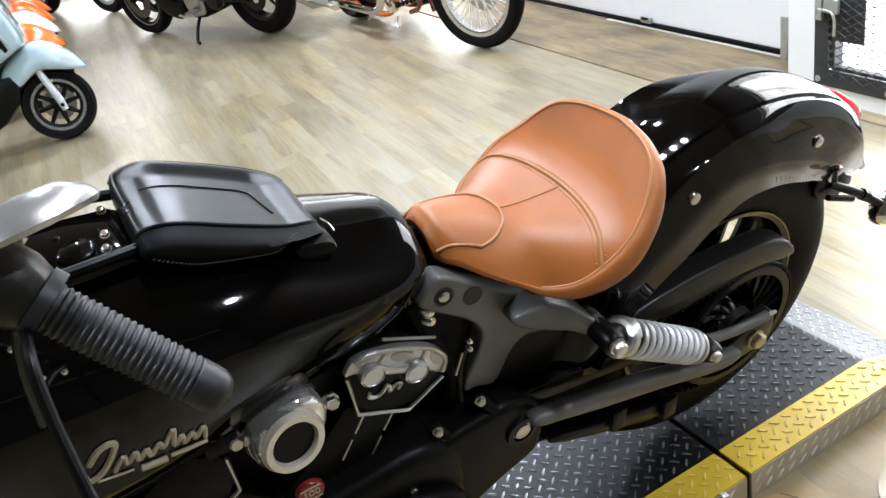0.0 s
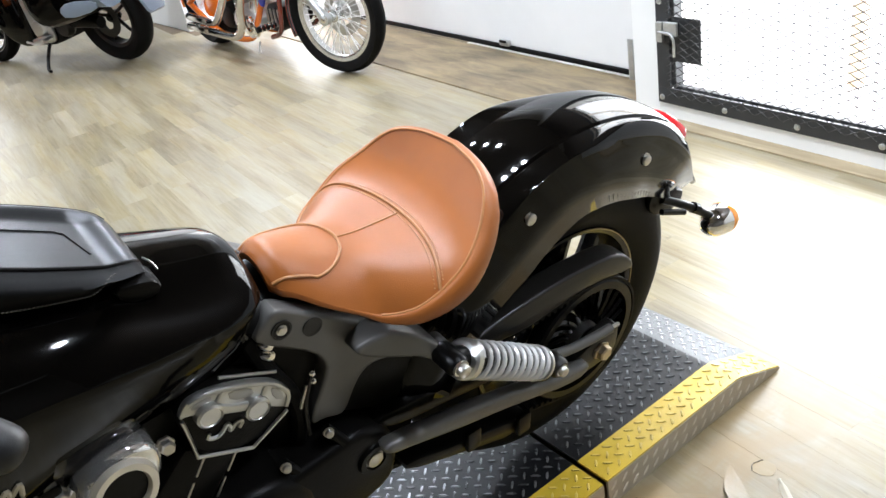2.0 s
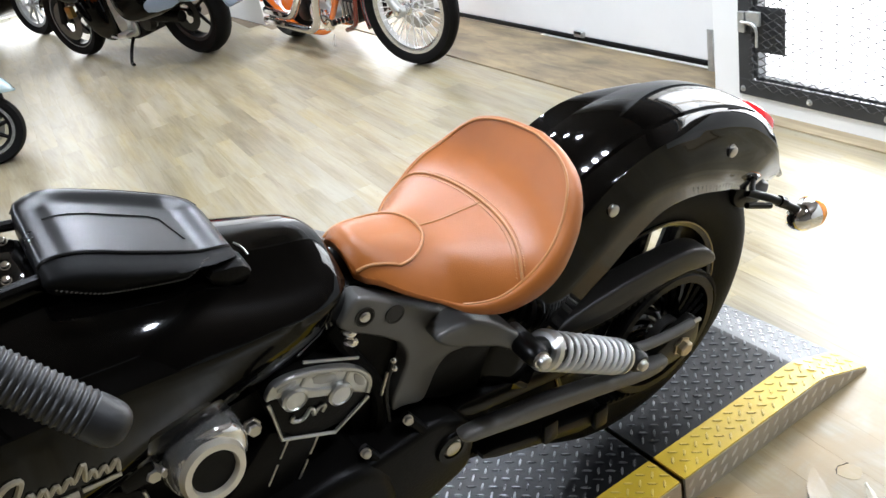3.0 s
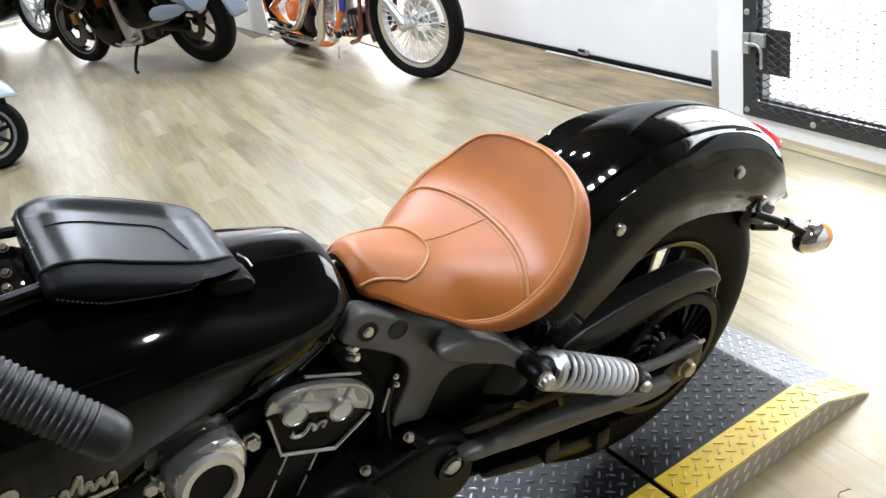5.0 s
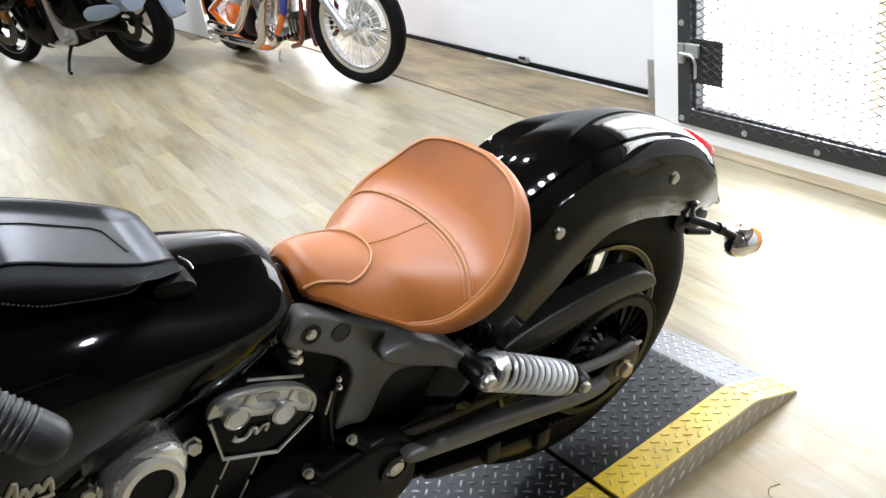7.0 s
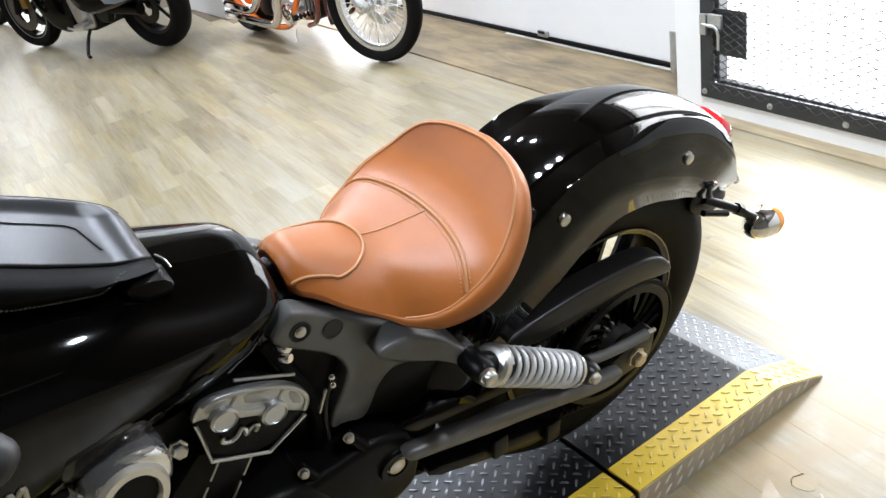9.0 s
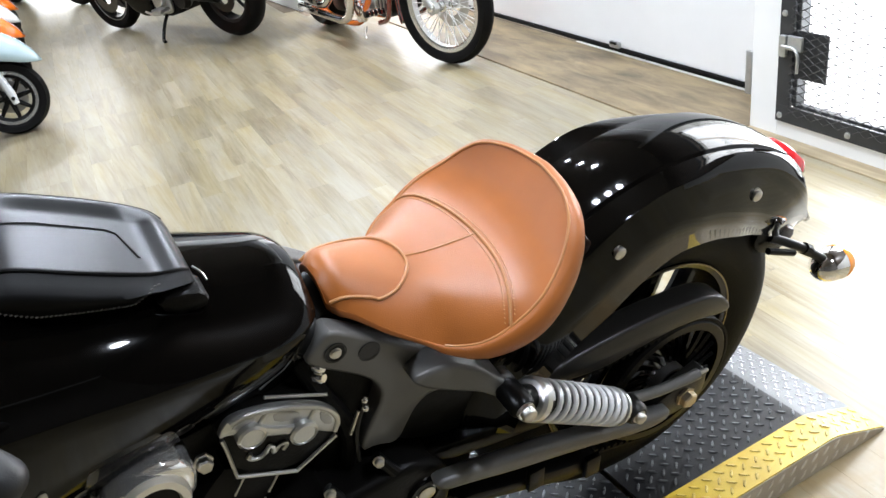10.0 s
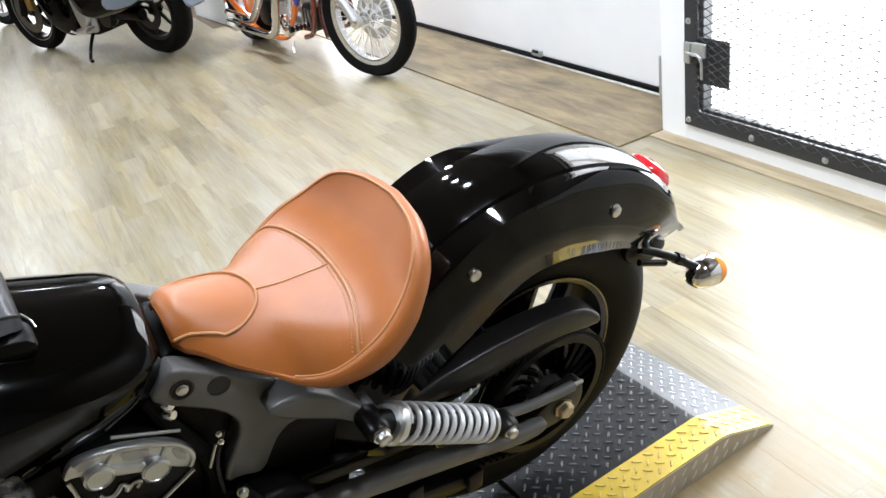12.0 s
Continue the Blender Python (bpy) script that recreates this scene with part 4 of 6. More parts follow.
bm = bmesh.new()
ls = [-1, -0.95, -0.88, -0.8, -0.72, -0.64, -0.56, -0.53, -0.5, -0.4, -0.25, -0.1, 0.1, 0.25, 0.4, 0.5, 0.53, 0.56, 0.64, 0.72, 0.8, 0.88, 0.95, 1]
loops = []
for k in range(61):
    phi = -72 + (72 + 72) * k / 60
    row = [fender_low(phi, -1), fender_low(phi, -1).lerp(fender_point(phi, -1), 0.5), fender_low(phi, -1).lerp(fender_point(phi, -1), 0.9)] + [fender_point(phi, l) for l in ls]
    row += [fender_low(phi, 1).lerp(fender_point(phi, 1), 0.9), fender_low(phi, 1).lerp(fender_point(phi, 1), 0.5), fender_low(phi, 1)]
    loops.append(row)
rings(bm, loops, closed=False, cap=False)
fender = part("rear_fender", bm, PAINT, BIKE, "glossy black rear fender", smooth=28)
sol = fender.modifiers.new("thickness", "SOLIDIFY")
sol.thickness, sol.offset = 0.003, -1
for bx, bz, by in ((-0.153, 0.676, 0.0975), (0.122, 0.647, 0.0755)):
    for sgn in (-1, 1):
        bolt("fender_bolt", (bx, sgn * by, bz), (0, sgn, 0), 0.0088, 0.0085, fender, STEEL, 16, "bright dome fender bolt")
# tail light
M = pose(0.268, 0.004, 0.603, 0, 47, 0) @ Matrix.Scale(0.86, 4)
tail = part("tail_light", lathe([(0.001, -0.052), (0.05, -0.05), (0.054, -0.04), (0.054, -0.03), (0.001, -0.03)], 36, m=M @ pose(0, 0, 0, 90, 0, 0) @ pose(0, 0.04, 0)), CHROME, BIKE, "round red tail light in a chrome housing")
part("lens", lathe([(0.05, 0.0), (0.049, 0.018), (0.04, 0.03), (0.02, 0.036), (0.001, 0.037)], 36, m=M @ pose(0, 0, 0, 90, 0, 0)), REDLENS, tail, "red lens")
# plate bracket and signals
part("plate_bracket", slab(rounded([(0.20, 0.53), (0.26, 0.515), (0.30, 0.49), (0.27, 0.46), (0.22, 0.47), (0.19, 0.50)], 1), -0.05, 0.05, 0.006), PLASTIC, BIKE, "black rear bracket")
for sgn in (-1, 1):
    stalk = part("signal_stalk", tube(rounded([(0.225, sgn * 0.05, 0.507), (0.285, sgn * 0.064, 0.474), (0.345, sgn * 0.08, 0.43)], 2, False), 0.008, 12), PLASTIC, BIKE, "black signal stalk")
    part("nut", tube([(0.3, sgn * 0.068, 0.464), (0.312, sgn * 0.071, 0.456)], 0.011, 8), PLASTIC, stalk)
    part("tie", tube([(0.215, sgn * 0.062, 0.49), (0.27, sgn * 0.072, 0.47)], 0.006, 8), PLASTIC, stalk)
    Ms = Matrix.Translation((0.36, sgn * 0.084, 0.41)) @ pose(0, 0, 0, 0, 0, -90) @ pose(0, 0, 0, -4, 0, 0)
    part("signal_shell", lathe([(0.001, -0.032), (0.012, -0.03), (0.022, -0.02), (0.028, -0.004), (0.0305, 0.014), (0.0305, 0.022)], 28, m=Ms), CHROME, stalk, "chrome bullet turn signal")
    part("signal_lens", lathe([(0.0308, 0.0195), (0.0312, 0.024), (0.0295, 0.034), (0.023, 0.042), (0.01, 0.046), (0.001, 0.047)], 28, m=Ms), AMBER, stalk, "amber lens")

# ---- tan solo seat ----
SEAT_W = [(-0.531, 0.036), (-0.528, 0.043), (-0.52, 0.05), (-0.51, 0.057), (-0.48, 0.079), (-0.44, 0.097), (-0.42, 0.108), (-0.39, 0.13), (-0.356, 0.138), (-0.32, 0.139), (-0.285, 0.125), (-0.264, 0.11), (-0.249, 0.092), (-0.234, 0.06), (-0.227, 0.03), (-0.2235, 0.0)]
SEAT_RIM = [(-0.531, 0.738), (-0.52, 0.732), (-0.51, 0.729), (-0.48, 0.708), (-0.44, 0.683), (-0.42, 0.674), (-0.39, 0.682), (-0.356, 0.697), (-0.32, 0.72), (-0.285, 0.744), (-0.264, 0.765), (-0.249, 0.779), (-0.234, 0.786), (-0.2235, 0.789)]
SEAT_MID = [(-0.531, 0.757), (-0.526, 0.765), (-0.515, 0.769), (-0.5, 0.765), (-0.47, 0.754), (-0.44, 0.741), (-0.42, 0.734), (-0.39, 0.728), (-0.356, 0.726), (-0.32, 0.726), (-0.285, 0.737), (-0.264, 0.75), (-0.249, 0.764), (-0.234, 0.779), (-0.2235, 0.789)]
SEAT_POW = [(-0.545, 2.4), (-0.46, 2.4), (-0.4, 3.6), (-0.34, 5.0), (-0.29, 3.4), (-0.2235, 2.4)]
SEAT_AT = Matrix.Translation((0, -0.018, 0))


def seat_z(x, v):
    """Height at x and the share v (0 to 1) of the way to the rim."""
    mid, rim = spline(SEAT_MID, x), spline(SEAT_RIM, x)
    return mid + (rim - mid) * v ** spline(SEAT_POW, x)


def seat_grid(nx=44, ny=24, skirt=True):
    bm = bmesh.new()
    loops = []
    for i in range(nx + 1):
        u = i / nx
        x = -0.531 + (0.531 - 0.2237) * (1 - (1 - u) ** 1.35)
        w = spline(SEAT_W, x)
        row = []
        for j in range(ny + 1):
            v = -1 + 2 * j / ny
            v = math.copysign(abs(v) ** 0.85, v)
            row.append(Vector((x, w * v, seat_z(x, abs(v)))))
        loops.append(row)
    rings(bm, loops, closed=False, cap=False)
    return bm, loops


bm, loops = seat_grid()
border = [r[0] for r in loops] + loops[-1][1:-1] + [r[-1] for r in reversed(loops)] + list(reversed(loops[0][1:-1]))
seat = part("solo_seat", bm, TAN, BIKE, "tan leather solo seat with stitched piping", smooth=60, m=SEAT_AT)


def skirt_ring(k):
    """The padded flank below the rim: out, then tucked in."""
    out, down = ((0.0, 0.0), (0.007, -0.001), (0.015, 0.003), (0.021, 0.011), (0.023, 0.024), (0.018, 0.039), (0.004, 0.05), (-0.014, 0.056))[k]
    c = Vector((-0.36, 0, 0))
    ring = []
    n_ = len(border)
    for i, p in enumerate(border):
        t = (border[(i + 1) % n_] - border[i - 1])
        nrm = Vector((t.y, -t.x, 0))
        nrm = nrm.normalized() if nrm.length > 1e-7 else Vector((1, 0, 0))
        if nrm.dot(Vector((p.x, p.y, 0)) - c) < 0:
            nrm = -nrm
        f = spline([(-0.57, 0.25), (-0.45, 0.15), (-0.42, 0.28), (-0.38, 0.58), (-0.33, 0.95), (-0.25, 1.2), (-0.18, 1.25)], p.x)
        ring.append(p + nrm * out * spline([(-0.57, 0.06), (-0.46, 0.06), (-0.4, 0.3), (-0.34, 0.6), (-0.28, 0.85), (-0.18, 0.9)], p.x) + Vector((0, 0, -down * f)))
    return ring


bm = bmesh.new()
rings(bm, [skirt_ring(k) for k in range(8)], cap=False)
part("flank", bm, TAN, seat, "tan leather side panel", smooth=60)


def on_seat(x, y, lift=0.0015):
    w = max(0.001, spline(SEAT_W, x))
    return Vector((x, y, seat_z(x, min(1.0, abs(y) / w)) + lift))


def seam(name, pts, r=0.0024, lab="raised leather piping"):
    return part(name, tube(pts, r, 8), TANPIPE, seat, lab)


# rim piping
rim = [p for p in [r[0] for r in loops] if p.x > -0.425] + list(loops[-1][1:-1]) + [r[-1] for r in reversed(loops) if r[-1].x > -0.425]
seam("rim_piping", rim, 0.0019)
# seam across the bucket
cross = []
for k in range(41):
    v = -1 + 2 * k / 40
    cross.append(on_seat(-0.3195 - 0.0365 * abs(v) ** 2.2, 0.137 * v, 0.001))
seam("cross_seam", cross, 0.0022)
seam("middle_seam", [on_seat(-0.419 + 0.0995 * k / 12, -0.006, 0.0002) for k in range(13)], 0.0013, "flat stitched seam")
# stitches on both sides of the cross seam
st = bmesh.new()
for k in range(84):
    v = -0.98 + 1.96 * k / 83
    for dx in (-0.0065, 0.0065):
        p = on_seat(-0.3195 - 0.0365 * abs(v) ** 2.2 + dx, 0.135 * v, 0.0004)
        box(tuple(p), (0.0010, 0.0022, 0.0008), 0, bm=st)
part("seat_stitches", st, material("tan_thread", (0.5, 0.26, 0.11), 0.7), seat, "tan thread stitches")["kind"] = "stuff"
# nose panel with its rounded tongue
tong = [(-0.528 + 0.05 * k / 8, -0.041 - 0.016 * k / 8) for k in range(8)]
tong += [(-0.478 + 0.059 * math.cos(a), 0.058 * math.sin(a)) for a in (radians(-90 + 180 * k / 24) for k in range(25))]
tong += [(-0.478 - 0.05 * k / 8, 0.057 - 0.016 * k / 8) for k in range(1, 9)]
tong_pts = []
for x, y in tong:
    w = spline(SEAT_W, x)
    tong_pts.append(on_seat(x, max(-w, min(w, y)), 0.0012))
seam("tongue_piping", tong_pts, 0.0021)

# ---- tank ----
TANK = [(-0.543, 0.748, 0.03, 0.738, 0.025, 0.705), (-0.5445, 0.768, 0.052, 0.744, 0.04, 0.694), (-0.549, 0.779, 0.07, 0.747, 0.053, 0.687), (-0.564, 0.789, 0.089, 0.749, 0.067, 0.68), (-0.60, 0.801, 0.106, 0.752, 0.078, 0.673), (-0.65, 0.819, 0.116, 0.764, 0.087, 0.671), (-0.72, 0.85, 0.127, 0.777, 0.098, 0.671), (-0.80, 0.87, 0.136, 0.795, 0.107, 0.665), (-0.90, 0.886, 0.14, 0.806, 0.112, 0.645), (-1.0, 0.89, 0.135, 0.806, 0.108, 0.64), (-1.08, 0.88, 0.12, 0.80, 0.095, 0.655), (-1.13, 0.85, 0.07, 0.79, 0.06, 0.73)]


def tank_row(x):
    keys = [(-k[0], *k[1:]) for k in TANK]
    zt, yc, zc, yl, zl = spline(keys, -x)
    half = []
    for k in range(13):
        u = math.sin(radians(90 * k / 12))
        half.append((yc * u, zc + (zt - zc) * (1 - 0.86 * u**1.9 - 0.14 * u**9)))
    for k in range(1, 6):
        u = k / 5
        half.append((yc + (yl - yc) * u + 0.002 * math.sin(math.pi * u) - 0.012 * max(0, u - 0.75) * 4 * 0.4, zc + (zl - zc) * u))
    half += [(yl * 0.9, zl - 0.008), (yl * 0.5, zl - 0.012)]
    left = [Vector((x, -y, z)) for y, z in half]
    right = [Vector((x, y, z)) for y, z in half[1:]]
    return list(reversed(right)) + left


bm = bmesh.new()
xs_ = [-0.543, -0.5436, -0.5445, -0.5458, -0.5475, -0.55, -0.556, -0.563, -0.572, -0.586, -0.60] + [-0.60 - 0.0265 * k for k in range(1, 21)]
rings(bm, [tank_row(x) for x in xs_], cap=True)
tank = part("fuel_tank", bm, PAINT, BIKE, "glossy black fuel tank", smooth=50)


def on_flank(x, z, lift=0.0012):
    keys = [(-k[0], *k[1:]) for k in TANK]
    zt, yc, zc, yl, zl = spline(keys, -x)
    u = max(0.0, min(1.0, (zc - z) / (zc - zl)))
    return Vector((x, -(yc + (yl - yc) * u + 0.002 * math.sin(math.pi * u)) - lift, z))


# a plain scrolled emblem with its underline, no lettering
def emblem_stroke(pts, r):
    base = lambda x: 0.7115 - 0.2 * (x + 0.95)
    line = [on_flank(-0.955 + dx + 0.42 * dz, base(-0.955 + dx) + dz) for dx, dz in [(p.x, p.y * 1.2) for p in rounded([(a, b, 0) for a, b in pts], 2, False)]]
    return part("emblem_scroll", tube(line, r, 6), CREAM, tank, "cream scrolled emblem")


emblem_stroke([(-0.008, 0.018), (-0.002, 0.034), (0.014, 0.038), (0.012, 0.018), (0.006, 0.002), (-0.006, -0.004), (-0.010, 0.004)], 0.0034)
emblem_stroke([(0.018 + 0.0056 * k, h) for k, h in enumerate((0.0, 0.019, 0.0, 0.019, 0.0, 0.017, 0.0, 0.019, 0.004, 0.034, 0.0, 0.019, 0.0, 0.017, 0.0, 0.019, 0.0))], 0.0027)
for a, b_, dz, r in ((0.0, 0.034, -0.0085, 0.0014), (0.07, 0.108, -0.0085, 0.0026), (0.04, 0.066, -0.0105, 0.0042)):
    part("emblem_line", tube([on_flank(-0.955 + a + (b_ - a) * k / 8, 0.7115 - 0.2 * (-0.005 + a + (b_ - a) * k / 8) + dz) for k in range(9)], r, 6), CREAM, tank, "cream emblem line")
# leather pouch on the tank
POUCH = [(-0.838, 0.886, 0.05, 0.88), (-0.835, 0.90, 0.066, 0.876), (-0.827, 0.909, 0.074, 0.873), (-0.80, 0.9095, 0.08, 0.868), (-0.75, 0.885, 0.083, 0.854), (-0.70, 0.8585, 0.079, 0.838), (-0.675, 0.846, 0.071, 0.828), (-0.662, 0.838, 0.062, 0.822), (-0.656, 0.829, 0.052, 0.82)]

POUCH_HEM = [(-0.838, 0.889), (-0.83, 0.888), (-0.8, 0.872), (-0.771, 0.859), (-0.74, 0.85), (-0.718, 0.846), (-0.704, 0.85), (-0.694, 0.856), (-0.68, 0.849), (-0.656, 0.829)]


def pouch_top(x, y):
    """Height of the lid: a rolled rim round a shallow hollow."""
    zt, w, zb = spline(POUCH, x)
    v = min(1.0, abs(y) / w)
    e = min((x + 0.838) / 0.03, (-0.656 - x) / 0.035, 1.0)
    inside = max(0.0, min(1.0, (1 - v) / 0.3 if y > 0 else (0.66 - v) / 0.12 + 0.35)) * max(0.0, min(1.0, e))
    inside = inside * inside * (3 - 2 * inside)
    return zt - 0.0105 * inside - (zt - zb) * 0.14 * max(0.0, v - 0.82) ** 2 / 0.0324


bm = bmesh.new()
loops = []
for k in range(57):
    x = -0.838 + 0.182 * k / 56
    zt, w, zb = spline(POUCH, x)
    near = 0.66
    ring = [Vector((x, w * v, pouch_top(x, w * v))) for v in (1 - (1 + near) * q / 34 for q in range(35))]
    edge, side = pouch_top(x, -w * near), pouch_top(x, w)
    zs = max(zb + 0.001, min(edge - 0.002, spline(POUCH_HEM, x)))
    for q, f in ((0.08, 0.55), (0.2, 0.86), (0.36, 1.0), (0.6, 0.97), (0.8, 0.9), (1.0, 0.8)):
        ring.append(Vector((x, -w * (near + (1 - near) * f), edge - 0.0015 + (zs - edge) * q)))
    ring += [Vector((x, -w * 0.86, zs - 0.0015)), Vector((x, -w * 0.8, zb)), Vector((x, w * 0.93, zb))]
    for q in (0.75, 0.5, 0.25):
        ring.append(Vector((x, w * (1 + 0.03 * math.sin(math.pi * q)), side + (zb - side) * q)))
    loops.append(ring)
rings(bm, loops)
pouch = part("tank_pouch", bm, BLACKHIDE, BIKE, "black leather tank pouch with stitched edge", smooth=60)
# near face and underside take the shaded copy of the hide
pouch.data.materials.append(SHADEHIDE)
for poly in pouch.data.polygons:
    if poly.center.y < -0.7 * spline(POUCH, poly.center.x)[1] or poly.normal.z < -0.3:
        poly.material_index = 1


def on_pouch(x, y, lift=0.001):
    return Vector((x, y, pouch_top(x, y) + lift))


def pouch_line(pts, r, nm, closed=True):
    out = []
    for (xa, ya), (xb, yb) in zip(pts, pts[1:] + (pts[:1] if closed else [])):
        out += [on_pouch(xa + (xb - xa) * k / 8, ya + (yb - ya) * k / 8, 0.0) for k in range(8)]
    return part(nm, tube(out, r, 6, loop=closed), CASE, pouch)


pouch_line([(-0.812, 0.03), (-0.77, 0.036), (-0.715, 0.034), (-0.706, 0.028), (-0.694, -0.02)], 0.0016, "panel_seam", False)
for vv in (-0.67, 1.0):
    part("edge_piping", tube([Vector((x, vv * spline(POUCH, x)[1], pouch_top(x, vv * spline(POUCH, x)[1]) - (0.0008 if vv < 0 else 0.002))) for x in (-0.834 + 0.175 * k / 28 for k in range(29))], 0.0024, 8), CASE, pouch)
st = bmesh.new()
for k in range(40):
    x = -0.828 + 0.14 * k / 40
    zt, w, zb = spline(POUCH, x)
    box((x, -w * 0.988, max(zb + 0.002, spline(POUCH_HEM, x)) + 0.002), (0.0024, 0.0014, 0.0008), 0, bm=st)
part("stitches", st, material("pale_thread", (0.045, 0.04, 0.033), 0.7), pouch)["kind"] = "stuff"
part("pouch_tab", slab(rounded([(-0.70, 0.838), (-0.66, 0.832), (-0.649, 0.82), (-0.655, 0.806), (-0.69, 0.812)], 1), -0.074, -0.036, 0.006), CASE, BIKE, "black strap end under the pouch")
part("pouch_clip", tube(rounded([(-0.655, -0.044, 0.839), (-0.649, -0.052, 0.835), (-0.647, -0.058, 0.828)], 1, False), 0.0011, 8), STEEL, BIKE)
# straps and console ahead of the pouch
part("filler_cap", lathe([(0.001, 0), (0.017, 0), (0.018, 0.003), (0.018, 0.007), (0.015, 0.009), (0.001, 0.01)], 32, m=pose(-0.888, -0.02, 0.886, 90, 0, 0)), PAINT, BIKE, "black filler cap")
for cx, cy, cz in ((-0.852, 0.03, 0.893), (-0.858, -0.012, 0.893), (-0.862, -0.034, 0.892), (-0.9, 0.035, 0.898)):
    bolt("console_screw", (cx, cy, cz), (0, -0.3, 1), 0.004, 0.005, BIKE, CHROME, 12)
part("console", slab(rounded([(-1.02, 0.897), (-0.85, 0.888), (-0.83, 0.872), (-1.0, 0.87)], 1), -0.05, 0.05, 0.006), PAINT, BIKE, "black tank console")
for y in (-0.045, 0.06):
    part("strap", tube(rounded([(-0.83, y, 0.888), (-0.88, y * 1.15, 0.894), (-0.96, y * 1.3, 0.9)], 2, False), 0.006, 8), CASE, BIKE, "black leather strap")

# ---- engine ----
eng = part("engine_case", slab(rounded([(-0.56, 0.50), (-0.54, 0.33), (-0.62, 0.20), (-0.9, 0.18), (-1.0, 0.26), (-0.99, 0.42), (-0.9, 0.5), (-0.75, 0.48)], 2), -0.13, 0.13, 0.02, segs=3), CASE, BIKE, "black engine case")
part("frame_tunnel", slab(rounded([(-0.56, 0.72), (-1.05, 0.70), (-1.05, 0.55), (-0.6, 0.48), (-0.54, 0.6)], 1), -0.06, 0.06, 0.01), CASE, BIKE)


def cylinder_head(x0, z0, turn, full):
    """A black angular rocker cover with a machined top and bright edges."""
    T = lambda p: (x0 + p[0] * math.cos(turn) - p[1] * math.sin(turn), z0 + p[0] * math.sin(turn) + p[1] * math.cos(turn))
    body = [(-0.079, 0.01), (-0.075, 0.036), (-0.06, 0.045), (-0.032, 0.052), (0.032, 0.053), (0.055, 0.042), (0.067, 0.014), (0.072, 0.003), (0.041, -0.05), (-0.034, -0.052), (-0.069, -0.001)]
    hd = part("cylinder_head", slab([T(p) for p in rounded(body, 1)], -0.094, -0.03, 0.004), CASE, BIKE, "black cylinder head with machined edges")
    if full:
        cap = [(-0.079, 0.008), (-0.08, 0.025), (-0.075, 0.036), (-0.06, 0.045), (-0.032, 0.052), (0.006, 0.055), (0.032, 0.053), (0.055, 0.042), (0.065, 0.029), (0.066, 0.011), (0.051, 0.012), (0.036, 0.015), (0.018, 0.006), (0.006, 0.016), (-0.02, 0.016), (-0.034, 0.013), (-0.046, 0.004), (-0.058, 0.014), (-0.07, 0.013)]
        part("machined_cap", slab([T(p) for p in rounded(cap, 1)], -0.1, -0.09, 0.003), SILVER, hd, "machined silver rocker cover")
        part("cap_crest", tube([(T(p)[0], -0.1, T(p)[1]) for p in rounded([(-0.074, 0.03), (-0.06, 0.042), (-0.032, 0.049), (0.006, 0.052), (0.032, 0.05), (0.053, 0.04), (0.062, 0.028), (0.063, 0.014)], 2, False)], 0.0034, 8), SILVER, hd)
        for rec in ([(-0.071, 0.022), (-0.064, 0.037), (-0.05, 0.042), (-0.046, 0.034), (-0.06, 0.024)], [(-0.03, 0.045), (0.002, 0.047), (0.01, 0.036), (-0.02, 0.029)], [(0.028, 0.046), (0.048, 0.038), (0.056, 0.024), (0.04, 0.026)]):
            part("recess", slab([T(p) for p in rounded(rec, 1)], -0.1008, -0.095, 0.001), SHADEDSILVER, hd, "recess shade drawn in darker silver")
        part("bridge", slab([T(p) for p in rounded([(-0.04, 0.03), (-0.02, 0.025), (0.01, 0.027), (0.02, 0.032), (0.018, 0.016), (-0.04, 0.014)], 1)], -0.105, -0.095, 0.003), SILVER, hd)
        part("web_rib", tube([(T(p)[0], -0.1, T(p)[1]) for p in ((-0.042, 0.02), (-0.036, 0.048))], 0.003, 8), SILVER, hd)
        part("web_rib", tube([(T(p)[0], -0.1, T(p)[1]) for p in ((0.02, 0.022), (0.022, 0.05))], 0.003, 8), SILVER, hd)
        for px, pz in ((-0.045, 0.016), (0.018, 0.018)):
            cx, cz = T((px, pz))
            part("cap_boss", lathe([(0.0165, 0.0), (0.0165, -0.011), (0.0135, -0.013), (0.0125, -0.0115), (0.001, -0.0115)], 28, m=yax(cx, -0.096, cz)), SILVER, hd, "round machined bolt boss")
    rim = [(-0.072, 0.004), (-0.063, -0.008), (-0.034, -0.052), (0.041, -0.05), (0.072, 0.003)]
    rim3 = [Vector((T(p)[0], -0.0955, T(p)[1])) for p in rim]
    part("bright_edge", tube(rim3, 0.0026, 6), SILVER, hd, "bright machined edge")
    return hd, T


hd, T = cylinder_head(-0.62, 0.607, radians(-30), True)
